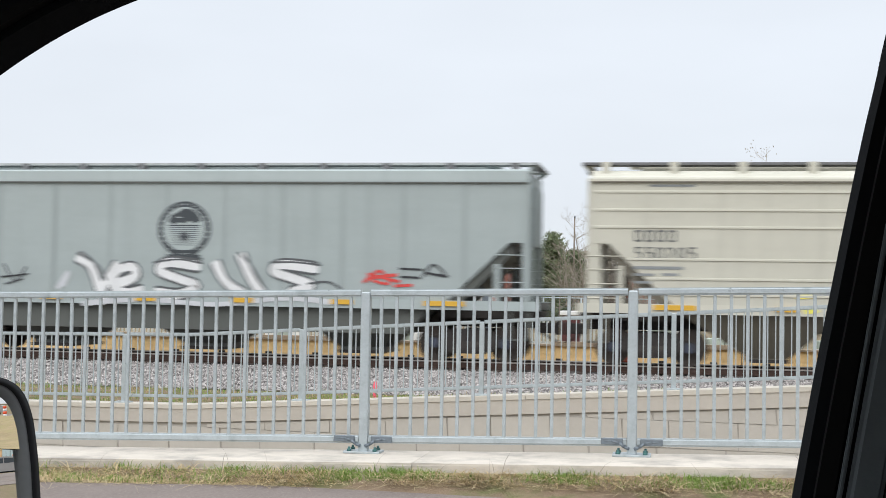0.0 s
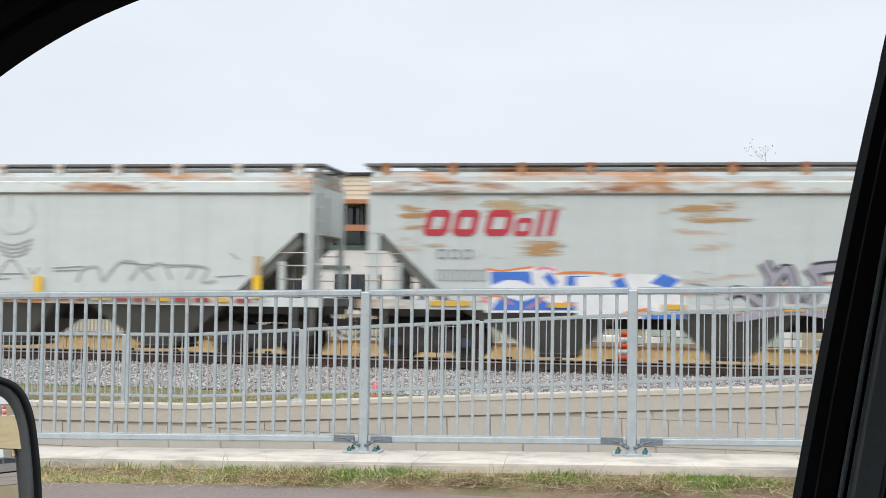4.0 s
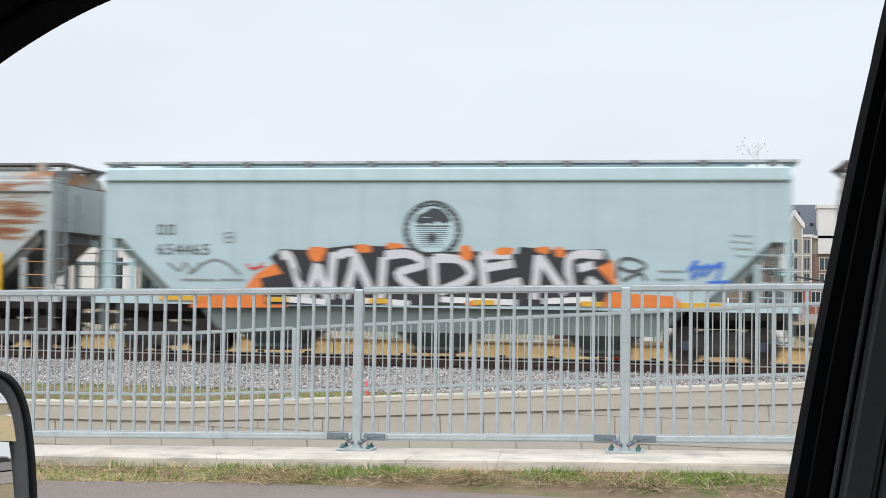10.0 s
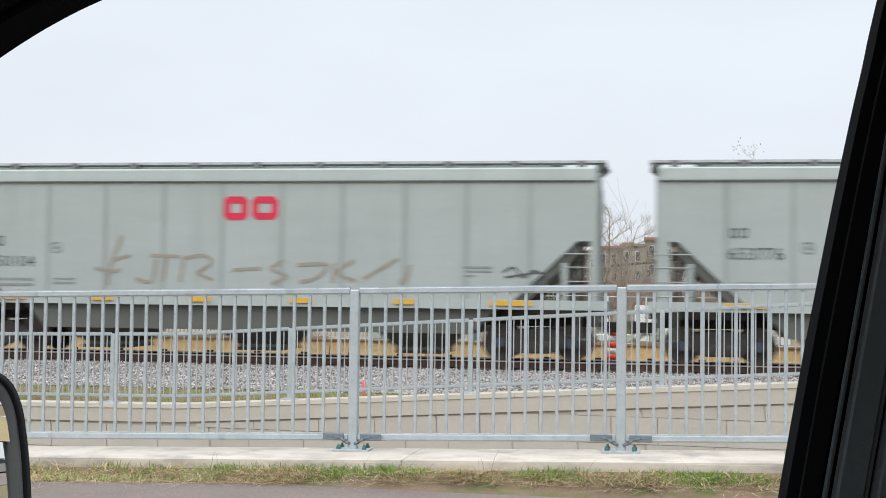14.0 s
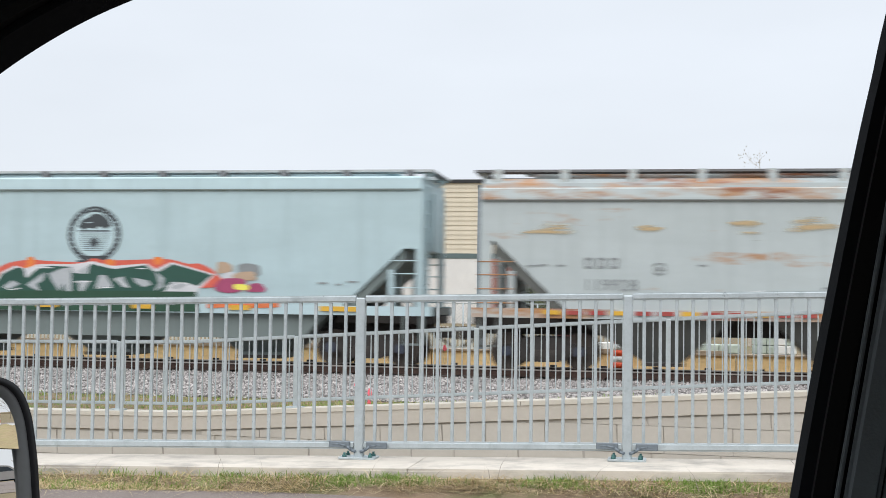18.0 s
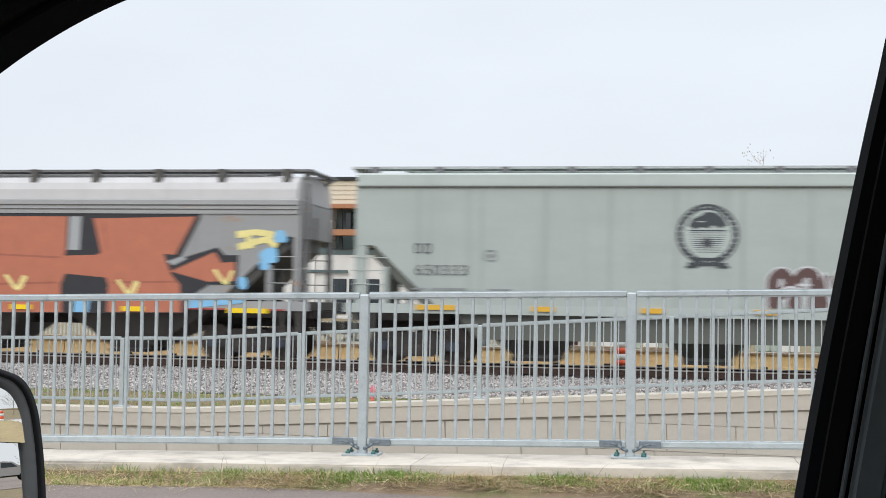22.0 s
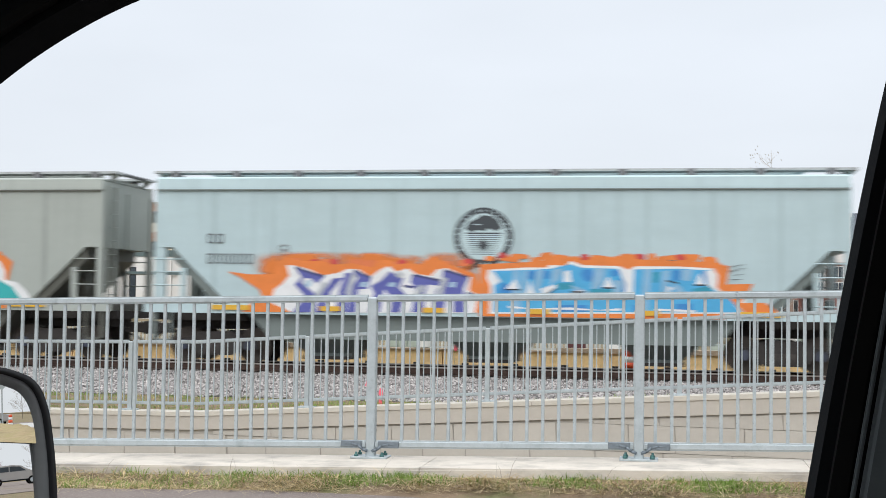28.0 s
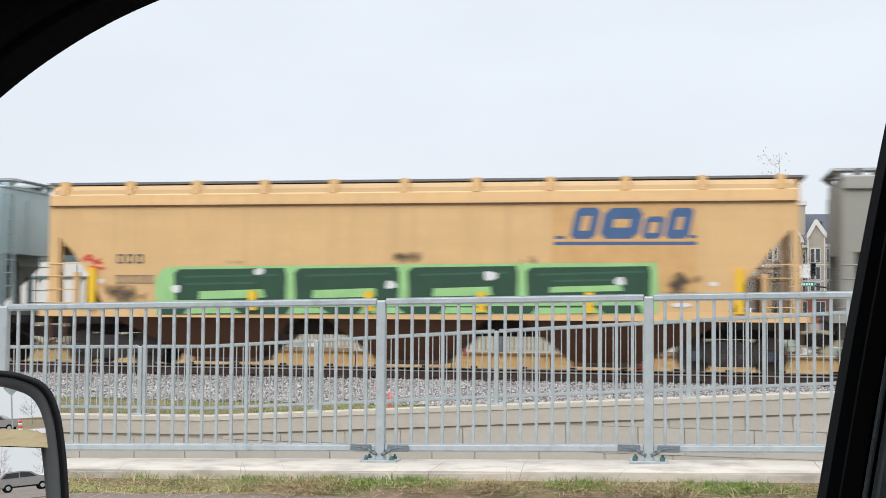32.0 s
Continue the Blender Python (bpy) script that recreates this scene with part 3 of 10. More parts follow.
def verge():
    side = lambda x: float(np.interp(x, [p for p, q in ROAD_EDGE], [q for p, q in ROAD_EDGE]))
    yb = lambda x: (side(x) - 0.02, fence_y(x) - 0.71)
    edge = lambda x: fence_y(x) - 0.95
    zf = lambda x, y: max(0.0, 0.045 + 0.7 * (kerb_z(x) - 0.2086) + max(-0.04, (y - edge(x)) * 0.36))
    blades("green_grass", M_GRASS, 19000, (-7.6, 2.6), lambda x: (side(x) + 0.06, fence_y(x) - 0.70), zf, 0.072, 1.0, 0.0028, 12, "patchy fresh green grass along the kerb", clump=0.5, patch=1.0)
    blades("dry_grass", M_STRAW, 19000, (-7.6, 2.6), yb, zf, 0.115, 2.4, 0.0028, 11, "matted straw-coloured dead grass on the verge", clump=0.35, patch=-0.7)
    blades("dry_grass", M_STRAW_PALE, 6000, (-7.6, 2.6), yb, zf, 0.17, 2.8, 0.0034, 13, "bent pale dead grass stems on the verge", clump=0.7)
    blades("dry_grass", M_TWIG, 50, (-7.6, 2.6), lambda x: (fence_y(x) - 0.9, fence_y(x) - 0.70), zf, 0.26, 0.6, 0.002, 16, "brown weed stalks beside the kerb", clump=0.9)
    strip = lambda x, y: wall_z(x) - 0.05 + clamp((y - wall_y(x) - 0.5) / (25.4 - wall_y(x) - 0.5), 0, 1) * (-0.52 - wall_z(x))
    blades("green_grass", M_GRASS, 7000, (-19, 0.0), lambda x: (wall_y(x) + 0.35, 26.6), strip, 0.11, 0.8, 0.006, 14, "thin green grass between the wall and the ballast")
    blades("dry_grass", M_STRAW, 2400, (-19, 0.0), lambda x: (wall_y(x) + 0.3, 26.7), strip, 0.12, 0.9, 0.006, 15, "dead grass between the wall and the ballast")


verge()

# ---- the train ----
# left end of each body along the track at 16 s, as the train rolls past
OFFS = [-186.80, -168.49, -150.24, -131.87, -112.90, -94.54, -76.04, -57.62, -39.19, -20.64, -2.21, 16.12, 34.62, 53.83, 72.36, 90.81, 109.28, 127.72, 146.41, 166.18, 184.60]


def rolled(t):
    q = (t - 16) / 16
    return -164.57 * q + 1.973 * q * q


def paint(name, color, rust=0.0, seed=1, grime=0.25):
    m = mat(name, color, 0.55, 0.0, vary=0.05, scale=0.8, bump=0.03, bscale=6)
    stain(m, tuple(c * 0.89 for c in color), 0.30 + 0.1 * grime, 1.6, (0.25, 1, 1.2), seed, 0.25)
    stain(m, tuple(v * 0.84 for v in color), 0.34, 1.3, (2.2, 1, 0.12), seed + 9, 0.14)
    if rust:
        stain(m, (0.40, 0.20, 0.085), 0.30 + 0.16 * rust, 0.8, (0.55, 1, 2.6), seed + 3, 0.07, 7)
        stain(m, (0.26, 0.10, 0.045), 0.24 + 0.16 * rust, 0.9, (0.5, 1, 3.2), seed + 3.02, 0.06, 7)
    return m


LAYERS = defaultdict(int)


class Decal:
    """Flat painted shapes on the side of a car, in layers a fraction of a millimetre apart."""

    def __init__(self, root, mats):
        self.root, self.mats, self.bm, self.k = root, list(mats), bmesh.new(), LAYERS[root.name]

    def poly(self, pts, mi=0):
        self.k += 1
        y = -1.6125 - 0.00012 * self.k
        f = self.bm.faces.new([self.bm.verts.new((x, y, z)) for x, z in pts])
        f.material_index = mi
        f.normal_update()
        if f.normal.y > 0:
            f.normal_flip()

    def rect(self, x0, x1, z0, z1, mi=0, slant=0.0):
        h = (z1 - z0) * slant
        self.poly([(x0, z0), (x1, z0), (x1 + h, z1), (x0 + h, z1)], mi)

    def disc(self, x, z, r, mi=0, n=28, rz=None, a0=0.0, a1=2 * math.pi):
        rz = rz or r
        self.poly([(x + r * math.cos(a0 + (a1 - a0) * i / n), z + rz * math.sin(a0 + (a1 - a0) * i / n)) for i in range(n)], mi)

    def ribbon(self, pts, widths, mi=0):
        """A brush stroke along a line, in one layer."""
        self.k += 1
        y = -1.6125 - 0.00012 * self.k
        rows = []
        for i, p in enumerate(pts):
            q, o = pts[min(i + 1, len(pts) - 1)], pts[max(i - 1, 0)]
            dx, dz = q[0] - o[0], q[1] - o[1]
            l = math.hypot(dx, dz) or 1
            w = widths[i] / 2
            rows.append((self.bm.verts.new((p[0] - dz / l * w, y - 0.000002 * i, p[1] + dx / l * w)), self.bm.verts.new((p[0] + dz / l * w, y - 0.000002 * i, p[1] - dx / l * w))))
        for a, b in zip(rows, rows[1:]):
            f = self.bm.faces.new((a[0], a[1], b[1], b[0]))
            f.material_index = mi
            f.normal_update()
            if f.normal.y > 0:
                f.normal_flip()

    def done(self, name, label=""):
        LAYERS[self.root.name] = max(LAYERS[self.root.name], self.k)
        me = bpy.data.meshes.new(name)
        self.bm.to_mesh(me)
        self.bm.free()
        for m in self.mats:
            me.materials.append(m)
        ob = new(name, me)
        ob.parent = self.root
        if label:
            ob["label"] = label
        return ob


def emblem(root, x, z, r, ring, fill, label):
    """A round mark: dark ring with pale ticks, an animal-like mass, ruled lines and a leaf-like star."""
    d = Decal(root, [ring, fill])
    d.disc(x, z, r, 0, 40)
    for i in range(30):
        a = 2 * math.pi * i / 30 + 0.1
        w = 0.022 if i % 3 else 0.010
        d.rect(x + r * 0.895 * math.cos(a) - w, x + r * 0.895 * math.cos(a) + w, z + r * 0.895 * math.sin(a) - 0.020, z + r * 0.895 * math.sin(a) + 0.020, 1)
    d.disc(x, z, r * 0.80, 1, 40)
    mass = ((-0.62, 0.27), (-0.50, 0.50), (-0.22, 0.62), (-0.05, 0.74), (0.30, 0.70), (0.52, 0.54), (0.64, 0.30), (0.40, 0.20), (0.18, 0.30), (0.02, 0.19), (-0.20, 0.24), (-0.40, 0.16))
    d.poly([(x + r * p, z + r * q) for p, q in mass], 0)
    d.rect(x - r * 0.30, x - r * 0.12, z + r * 0.40, z + r * 0.44, 1)
    d.rect(x - r * 0.60, x + r * 0.60, z + r * 0.10, z + r * 0.15, 0)
    for k in range(10):
        zz = z + r * (0.04 - 0.07 * k)
        ww = r * (0.58 - 0.018 * k)
        d.rect(x - ww, x + ww, zz, zz + r * 0.022, 0)
    star = [(0.0, 0.22), (0.06, 0.10), (0.15, 0.14), (0.12, 0.02), (0.22, -0.02), (0.10, -0.10), (0.13, -0.17), (0.02, -0.14), (0.02, -0.24)]
    d.poly([(x + r * p, z + r * (q - 0.26)) for p, q in star] + [(x - r * p, z + r * (q - 0.26)) for p, q in star[:0:-1]], 0)
    d.rect(x - r * 0.50, x + r * 0.50, z - r * 0.86, z - r * 0.76, 0)
    for sx in (-1, 1):
        d.rect(x + sx * r * 0.50 - r * 0.20, x + sx * r * 0.50 + r * 0.20, z - r * 1.10, z - r * 1.03, 0)
        d.rect(x + sx * r * 0.46 - r * 0.16, x + sx * r * 0.46 + r * 0.16, z - r * 1.03, z - r * 0.92, 0)
    d.rect(x - r * 0.34, x + r * 0.34, z - r * 1.03, z - r * 0.97, 0)
    return d.done("emblem", label)


def blob(rng, w, h):
    """An uneven rounded patch round the origin."""
    pts = []
    n = 18
    ph = rng.uniform(0, 6.28)
    k = rng.choice((2, 3))
    for i in range(n):
        a = 2 * math.pi * i / n
        r = 1 + 0.12 * math.sin(k * a + ph) + rng.uniform(-0.04, 0.04)
        c, s = math.cos(a), math.sin(a)
        pts.append((w / 2 * r * math.copysign(abs(c) ** 0.75, c), h / 2 * r * math.copysign(abs(s) ** 0.75, s)))
    return pts


def wash_paint(name, pale, mid, dark, seed, amount, stretch=(0.5, 1, 5.0), gain=2.0):
    """Thin stain that fades to nothing at the rim of its patch; more of it shows the darker colours."""
    m = bpy.data.materials.new(name)
    m.use_nodes = True
    nt = m.node_tree
    b = nt.nodes["Principled BSDF"]
    b.inputs["Roughness"].default_value = 0.85
    tc = nt.nodes.new("ShaderNodeTexCoord")
    mp = nt.nodes.new("ShaderNodeMapping")
    mp.inputs["Scale"].default_value = stretch
    mp.inputs["Location"].default_value = (seed * 1.37, 0, seed * 0.71)
    nt.links.new(tc.outputs["Object"], mp.inputs["Vector"])
    nz = nt.nodes.new("ShaderNodeTexNoise")
    nz.inputs["Scale"].default_value = 1.1
    nz.inputs["Detail"].default_value = 6
    nz.inputs["Roughness"].default_value = 0.6
    nt.links.new(mp.outputs[0], nz.inputs["Vector"])
    sp = nt.nodes.new("ShaderNodeSeparateXYZ")
    nt.links.new(tc.outputs["Generated"], sp.inputs[0])

    def math_node(op, a, b2):
        q = nt.nodes.new("ShaderNodeMath")
        q.operation = op
        for i, v in enumerate((a, b2)):
            if isinstance(v, (int, float)):
                q.inputs[i].default_value = v
            else:
                nt.links.new(v, q.inputs[i])
        return q.outputs[0]

    fall = None
    for ax in ("X", "Z"):
        u = math_node("ABSOLUTE", math_node("MULTIPLY_ADD", sp.outputs[ax], 2.0), 0)
        u.node.inputs[0].links[0].from_node.inputs[2].default_value = -1.0
        e = math_node("SUBTRACT", 1.0, math_node("POWER", u, 2.2))
        fall = e if fall is None else math_node("MULTIPLY", fall, e)
    v = math_node("ADD", math_node("MULTIPLY", nz.outputs["Fac"], gain), math_node("MULTIPLY", fall, 0.50))
    v = math_node("SUBTRACT", v, 0.66 + gain / 2 - amount)
    v = math_node("MULTIPLY", v, math_node("MINIMUM", math_node("MULTIPLY", fall, 3.0), 1.0))
    ramp = nt.nodes.new("ShaderNodeValToRGB")
    els = ramp.color_ramp.elements
    els[0].position, els[0].color = 0.05, (*pale, 1)
    els[1].position, els[1].color = 0.55, (*dark, 1)
    els.new(0.26).color = (*mid, 1)
    nt.links.new(v, ramp.inputs["Fac"])
    nt.links.new(ramp.outputs["Color"], b.inputs["Base Color"])
    al = nt.nodes.new("ShaderNodeMapRange")
    al.inputs["From Min"].default_value = 0.0
    al.inputs["From Max"].default_value = 0.42
    al.inputs["To Max"].default_value = 0.92
    nt.links.new(v, al.inputs["Value"])
    nt.links.new(al.outputs[0], b.inputs["Alpha"])
    return m


def haze(material, seed):
    """Soft-edged spray of a material's colour."""
    col = material.node_tree.nodes["Principled BSDF"].inputs["Base Color"].links[0].from_node.inputs[0].default_value
    return wash_paint("spray_haze", tuple(col), tuple(col), tuple(col), seed, 0.72, (1.0, 1, 1.3))


def smooth_line(pts, k=5):
    out = []
    for i in range(len(pts) - 1):
        p0, p1, p2, p3 = pts[max(i - 1, 0)], pts[i], pts[i + 1], pts[min(i + 2, len(pts) - 1)]
        for s in range(k):
            t = s / k
            out.append(tuple(0.5 * (2 * p1[a] + (p2[a] - p0[a]) * t + (2 * p0[a] - 5 * p1[a] + 4 * p2[a] - p3[a]) * t * t + (3 * p1[a] - p0[a] - 3 * p2[a] + p3[a]) * t ** 3) for a in (0, 1)))
    return out + [pts[-1]]


def truck(root, x):
    """A two-axle truck: side frames, bolster, springs and two wheelsets that turn."""
    fr = bmesh.new()
    side = [(-1.12, 0.36), (-1.12, 0.58), (-0.70, 0.66), (-0.40, 0.80), (0.40, 0.80), (0.70, 0.66), (1.12, 0.58), (1.12, 0.36), (0.72, 0.38), (0.42, 0.20), (-0.42, 0.20), (-0.72, 0.38)]
    for y in (-1.08, 0.96):
        prism(side, y, y + 0.12, fr)
    box(-0.22, 0.22, -1.0, 1.0, 0.52, 0.78, fr)
    frame_ob = part("truck", fr, M_STEEL_DARK, root, "grimy cast-steel truck")
    frame_ob.location = (x, 0, 0)
    for y in (-1.02, 1.02):
        bm = bmesh.new()
        for k in range(3):
            rod((-0.22 + 0.22 * k, y, 0.24), (-0.22 + 0.22 * k, y, 0.50), 0.075, bm, n=8)
        part("spring_nest", bm, M_WHEEL, frame_ob)
    for dx in (-0.89, 0.89):
        bm = bmesh.new()
        for y in (-0.77, 0.64):
            rod((0, y, 0), (0, y + 0.13, 0), 0.455, bm, n=24)
            rod((0, y - 0.01, 0), (0, y + 0.14, 0), 0.12, bm, n=10)
        rod((0, -0.22 - 0.555, -0.47), (0, -0.745, -0.44), 0.02, bm, n=4)
        rod((0, -1.05, 0), (0, 1.05, 0), 0.08, bm, n=10)
        w = part("wheelset", bm, M_WHEEL, frame_ob)
        w.location = (dx, 0, 0.455)
        WHEELSETS[0 if dx < 0 else 1].append(w)
        for y in (-1.12, 1.02):
            b = part("bearing_cap", rod((dx, y, 0.455), (dx, y + 0.10, 0.455), 0.13, n=12), M_BEARING, frame_ob)


WHEELSETS = ([], [])
M_BEARING = mat("blue_grey_bearing_cap", (0.05, 0.06, 0.09), 0.6, vary=0.15)
CARS = []


def hopper_car(k, spec):
    x_left, length = OFFS[k], spec.get("length", OFFS[k + 1] - OFFS[k] - 1.52)
    root = empty("hopper_car", pose(x_left + length / 2 + rolled(0), TRACK_Y, RAIL_Z), spec["label"], "railcar", group="railcars of the passing train")
    CARS.append((root, x_left + length / 2))
    h = length / 2
    c = spec["color"]
    c = tuple(v * 0.93 for v in c)
    m_side = paint("car_paint", c, spec.get("rust", 0), k, spec.get("grime", 0.3))
    # Copy of the body colour, darkened for underside shade as well as grime
    m_low = paint("shaded_grimy_underside_paint", spec.get("low", tuple(v * (0.37 if c[2] > c[0] * 1.2 else 0.27 if spec.get('form', 'flat') == 'flat' else 0.25) * q for v, q in zip(c, (1.06, 1.0, 0.92)))), 0, k + 40)
    m_top = paint("car_chord_paint", tuple(min(0.85, v * 1.06) for v in c), spec.get("chord_rust", spec.get("rust", 0) * 1.0), k + 20)
    form = spec.get("form", "flat")
    kind_of = spec.get("kind", "plain")
    tb = spec.get("board", 4.79 if form == "round" else 4.85 if form == "flat" else 4.83)
    eave, chord = {"flat": (4.39, 4.68), "low": (4.12, 4.40), "round": (3.68, 4.05), "ribbed": (4.41, 4.52)}["ribbed" if kind_of == "ribbed" else form]
    st = spec.get("slope_top", 2.92 if form == "flat" else 3.12)
    # the sloping ends: how far in from the end, at which height
    rake = spec.get("rake", ((0.0, st), (0.42, st), (2.14, 1.30)) if form == "flat" else ((0.0, st), (0.30, st), (2.24, 1.30)))
    foot = rake[-1][0]
    top = chord - 0.05
    side = [(-h, top)] + [(-h + a, b) for a, b in rake] + [(h - a, b) for a, b in rake[::-1]] + [(h, top)]
    part("body", prism(side, -1.60, 1.60), m_side, root)
    for e in (-1, 1):
        (xa, za), (xb, zb) = rake[-2], rake[-1]
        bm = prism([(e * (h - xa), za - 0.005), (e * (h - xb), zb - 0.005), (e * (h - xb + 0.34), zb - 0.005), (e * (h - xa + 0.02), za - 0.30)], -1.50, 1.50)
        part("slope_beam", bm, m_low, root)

    def slope_in(z):
        """How far in from the end the side begins at height z."""
        (xa, za), (xb, zb) = rake[-2], rake[-1]
        return 0.0 if z >= za else xa + (za - z) / (za - zb) * (xb - xa)

    if kind_of == "ribbed":
        shoulder = [(1.60, 4.48), (1.50, 4.60), (1.34, 4.68), (0.55, 4.73)]
    elif form == "flat":
        shoulder = [(1.58, 4.65), (0.55, 4.73)]
    elif form == "low":
        shoulder = [(1.60, 4.37), (1.54, 4.52), (1.38, 4.64), (0.55, 4.70)]
    else:
        shoulder = [(1.60, 4.03), (1.57, 4.30), (1.50, 4.48), (1.38, 4.62), (0.55, 4.72)]
    m_walk = M_GRATE_LIGHT if form == "flat" and kind_of != "ribbed" else M_GRATE
    for y in (-1, 1):
        bm = prism([(1.57 * y, eave), (1.635 * y, eave), (1.635 * y, eave + 0.05), (1.62 * y, chord - 0.02), (1.57 * y, chord + 0.02)], -h - 0.02, h + 0.02, axis="x")
        part("top_chord", bm, m_top, root)
        if form == "round":
            for zz in (0.10, 0.21):
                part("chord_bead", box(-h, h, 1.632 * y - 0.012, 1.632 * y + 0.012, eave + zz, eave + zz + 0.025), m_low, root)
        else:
            # Dark strip in place of the shadow line below the chord
            part("eave_shadow_strip", box(-h - 0.01, h + 0.01, 1.62 * y - 0.04, 1.62 * y + 0.04, eave - 0.035, eave - 0.002), m_low, root)
        bm = prism([(1.56 * y, 1.27), (1.605 * y, 1.27), (1.605 * y, 1.50), (1.56 * y, 1.50)], -h - 0.30, h + 0.30, axis="x")
        part("side_sill", bm, m_top, root)
        part("running_board", box(-h - 0.24, h + 0.24, 1.02 * y - 0.27, 1.02 * y + 0.27, tb - 0.015, tb + 0.045), m_walk, root, "grey metal walkway")
    # Default tone of rounded roofs has dust and the walkway's shade mixed in
    part("roof", prism([(-a, b) for a, b in shoulder] + [(a, b) for a, b in shoulder[::-1]], -h + 0.02, h - 0.02, axis="x"), m_top if form == "flat" else paint("dusty_shaded_roof_paint", spec.get("roof", tuple(v * 0.74 for v in c)), spec.get("chord_rust", 0), k + 80, 0.8), root)
    hl = (length - 1.6) / 4
    for i in range(4):
        a = -h + 0.8 + hl * i
        part("hatch_coaming", box(max(a, -h + 1.15) + 0.004, min(a + hl, h - 1.15) - 0.004, -0.66, 0.66, 4.60, tb + 0.035), m_top, root)
        part("hatch_cover", box(a + 0.06, a + hl - 0.06, -0.42, 0.42, tb + 0.038, tb + 0.085, bevel=0.02), m_top, root)
    nb = 10
    tall = spec.get("tall_bracket", False)
    low_edge = tb - 0.30 if tall else min(chord + 0.02, tb - 0.17)
    bk = mesh_of("bracket", prism([(-0.08, low_edge), (0.08, low_edge), (0.10, tb - 0.06), (0.10, tb + 0.035), (-0.10, tb + 0.035), (-0.10, tb - 0.06)], -0.10, 0.10), (m_low if form == "round" else M_GRATE if form == "flat" and kind_of != "ribbed" else m_top))
    by = 1.53 if tall else 1.20 if form == "flat" and kind_of != "ribbed" else 1.40
    for i in range(nb + 1):
        xb = -h + 0.35 + (length - 0.7) * i / nb
        for y in (-by, by):
            o = part("bracket", bk, None, root)
            o.location = (xb, y, 0)
    for e in (-1, 1):
        part("end_walkway", box(*sorted((e * (h - 0.02), e * (h + 0.22))), -0.75, 0.75, tb, tb + 0.043), M_GRATE, root)
        for y in (-1.02, 1.02):
            bm = prism([(e * h, tb - 0.20), (e * (h + 0.20), tb - 0.06), (e * (h + 0.20), tb - 0.003), (e * (h - 0.02), tb - 0.003), (e * (h - 0.02), tb - 0.20)], y - 0.05, y + 0.05)
            part("end_bracket", bm, m_top, root)
        # corner posts, ladders and platform
        for y in (-1.55, 1.55):
            part("corner_post", box(*sorted((e * (h - (0.24 if e < 0 else 0.10)), e * (h + 0.05))), y - (0.04 if e < 0 else 0.06), y + 0.06, 1.28, eave), m_side, root)
            xi = e * (h - 0.72)
            part("ladder_post", box(xi - 0.07, xi + 0.07, y - 0.05, y + 0.05, 1.30, 2.40), m_side, root)
            rg = mesh_of("rung", rod((e * (h + 0.10), y - 0.045, 0), (xi - e * 0.06, y - 0.045, 0), 0.014, n=6), m_top)
            for zz in (1.62, 1.96, 2.30, 2.62):
                o = part("rung", rg, None, root)
                o.location = (0, 0, zz)
        bm = bmesh.new()
        for y in (-1.30, -0.85):
            box(*sorted((e * (h + 0.02), e * (h + 0.09))), y - 0.025, y + 0.025, 1.5, 4.5, bm)
        for i in range(9):
            rod((e * (h + 0.07), -1.3, 1.7 + 0.35 * i), (e * (h + 0.07), -0.85, 1.7 + 0.35 * i), 0.014, bm, n=5)
        part("end_ladder", bm, m_side, root)
        part("end_rib", box(*sorted((e * (h - 0.01), e * (h + 0.06))), -0.08, 0.08, st, eave), m_side, root)
        bm = box(*sorted((e * (h + 0.02), e * (h + 0.28))), -1.58, 1.58, 1.30, 1.48)
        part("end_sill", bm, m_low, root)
        bm = box(*sorted((e * (h - 2.2), e * (h + 0.28))), -1.1, 1.1, 1.08, 1.28)
        part("end_platform", bm, M_STEEL_DARK, root)
        bm = rod((e * (h - 0.75), -0.75, 1.5), (e * (h - 0.75), -0.75, 2.3), 0.16, n=12)
        rod((e * (h - 0.5), 0.55, 1.30), (e * (h - 0.5), 0.55, 2.5), 0.045, bm, n=8)
        rod((e * (h - 0.35), 0.1, 1.30), (e * (h - 0.35), 0.1, 2.75), 0.05, bm, n=8)
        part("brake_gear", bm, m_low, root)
        bm = box(*sorted((e * (h + 0.1), e * (h + 0.62))), -0.13, 0.13, 0.72, 0.98, bevel=0.03)
        box(*sorted((e * (h + 0.55), e * (h + 0.72))), -0.17, 0.17, 0.68, 1.02, bm, bevel=0.04)
        rod((e * (h + 0.1), -0.4, 0.85), (e * (h + 0.66), -0.3, 0.5), 0.035, bm, n=6)
        part("coupler", bm, M_STEEL_DARK, root, "grimy cast-steel coupler")
        bm = box(*sorted((e * (h + 0.0), e * (h + 0.10))), -1.55, -1.45, 0.55, 1.27)
        box(*sorted((e * (h - 0.42), e * (h - 0.36))), -1.55, -1.48, 0.55, 1.27, bm)
        box(*sorted((e * (h - 0.40), e * (h + 0.10))), -1.55, -1.45, 0.55, 0.60, bm)
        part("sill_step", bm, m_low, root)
        truck(root, e * (h - 1.45))
    part("center_sill", box(-h - 0.1, h + 0.1, -0.32, 0.32, 0.85, 1.27), M_STEEL_DARK, root)
    bay = spec.get("bay", 4.15)
    steep = form != "flat" or spec.get("kind") == "ribbed"
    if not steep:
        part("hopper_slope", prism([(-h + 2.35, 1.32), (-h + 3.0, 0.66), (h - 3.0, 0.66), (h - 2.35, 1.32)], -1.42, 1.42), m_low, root)
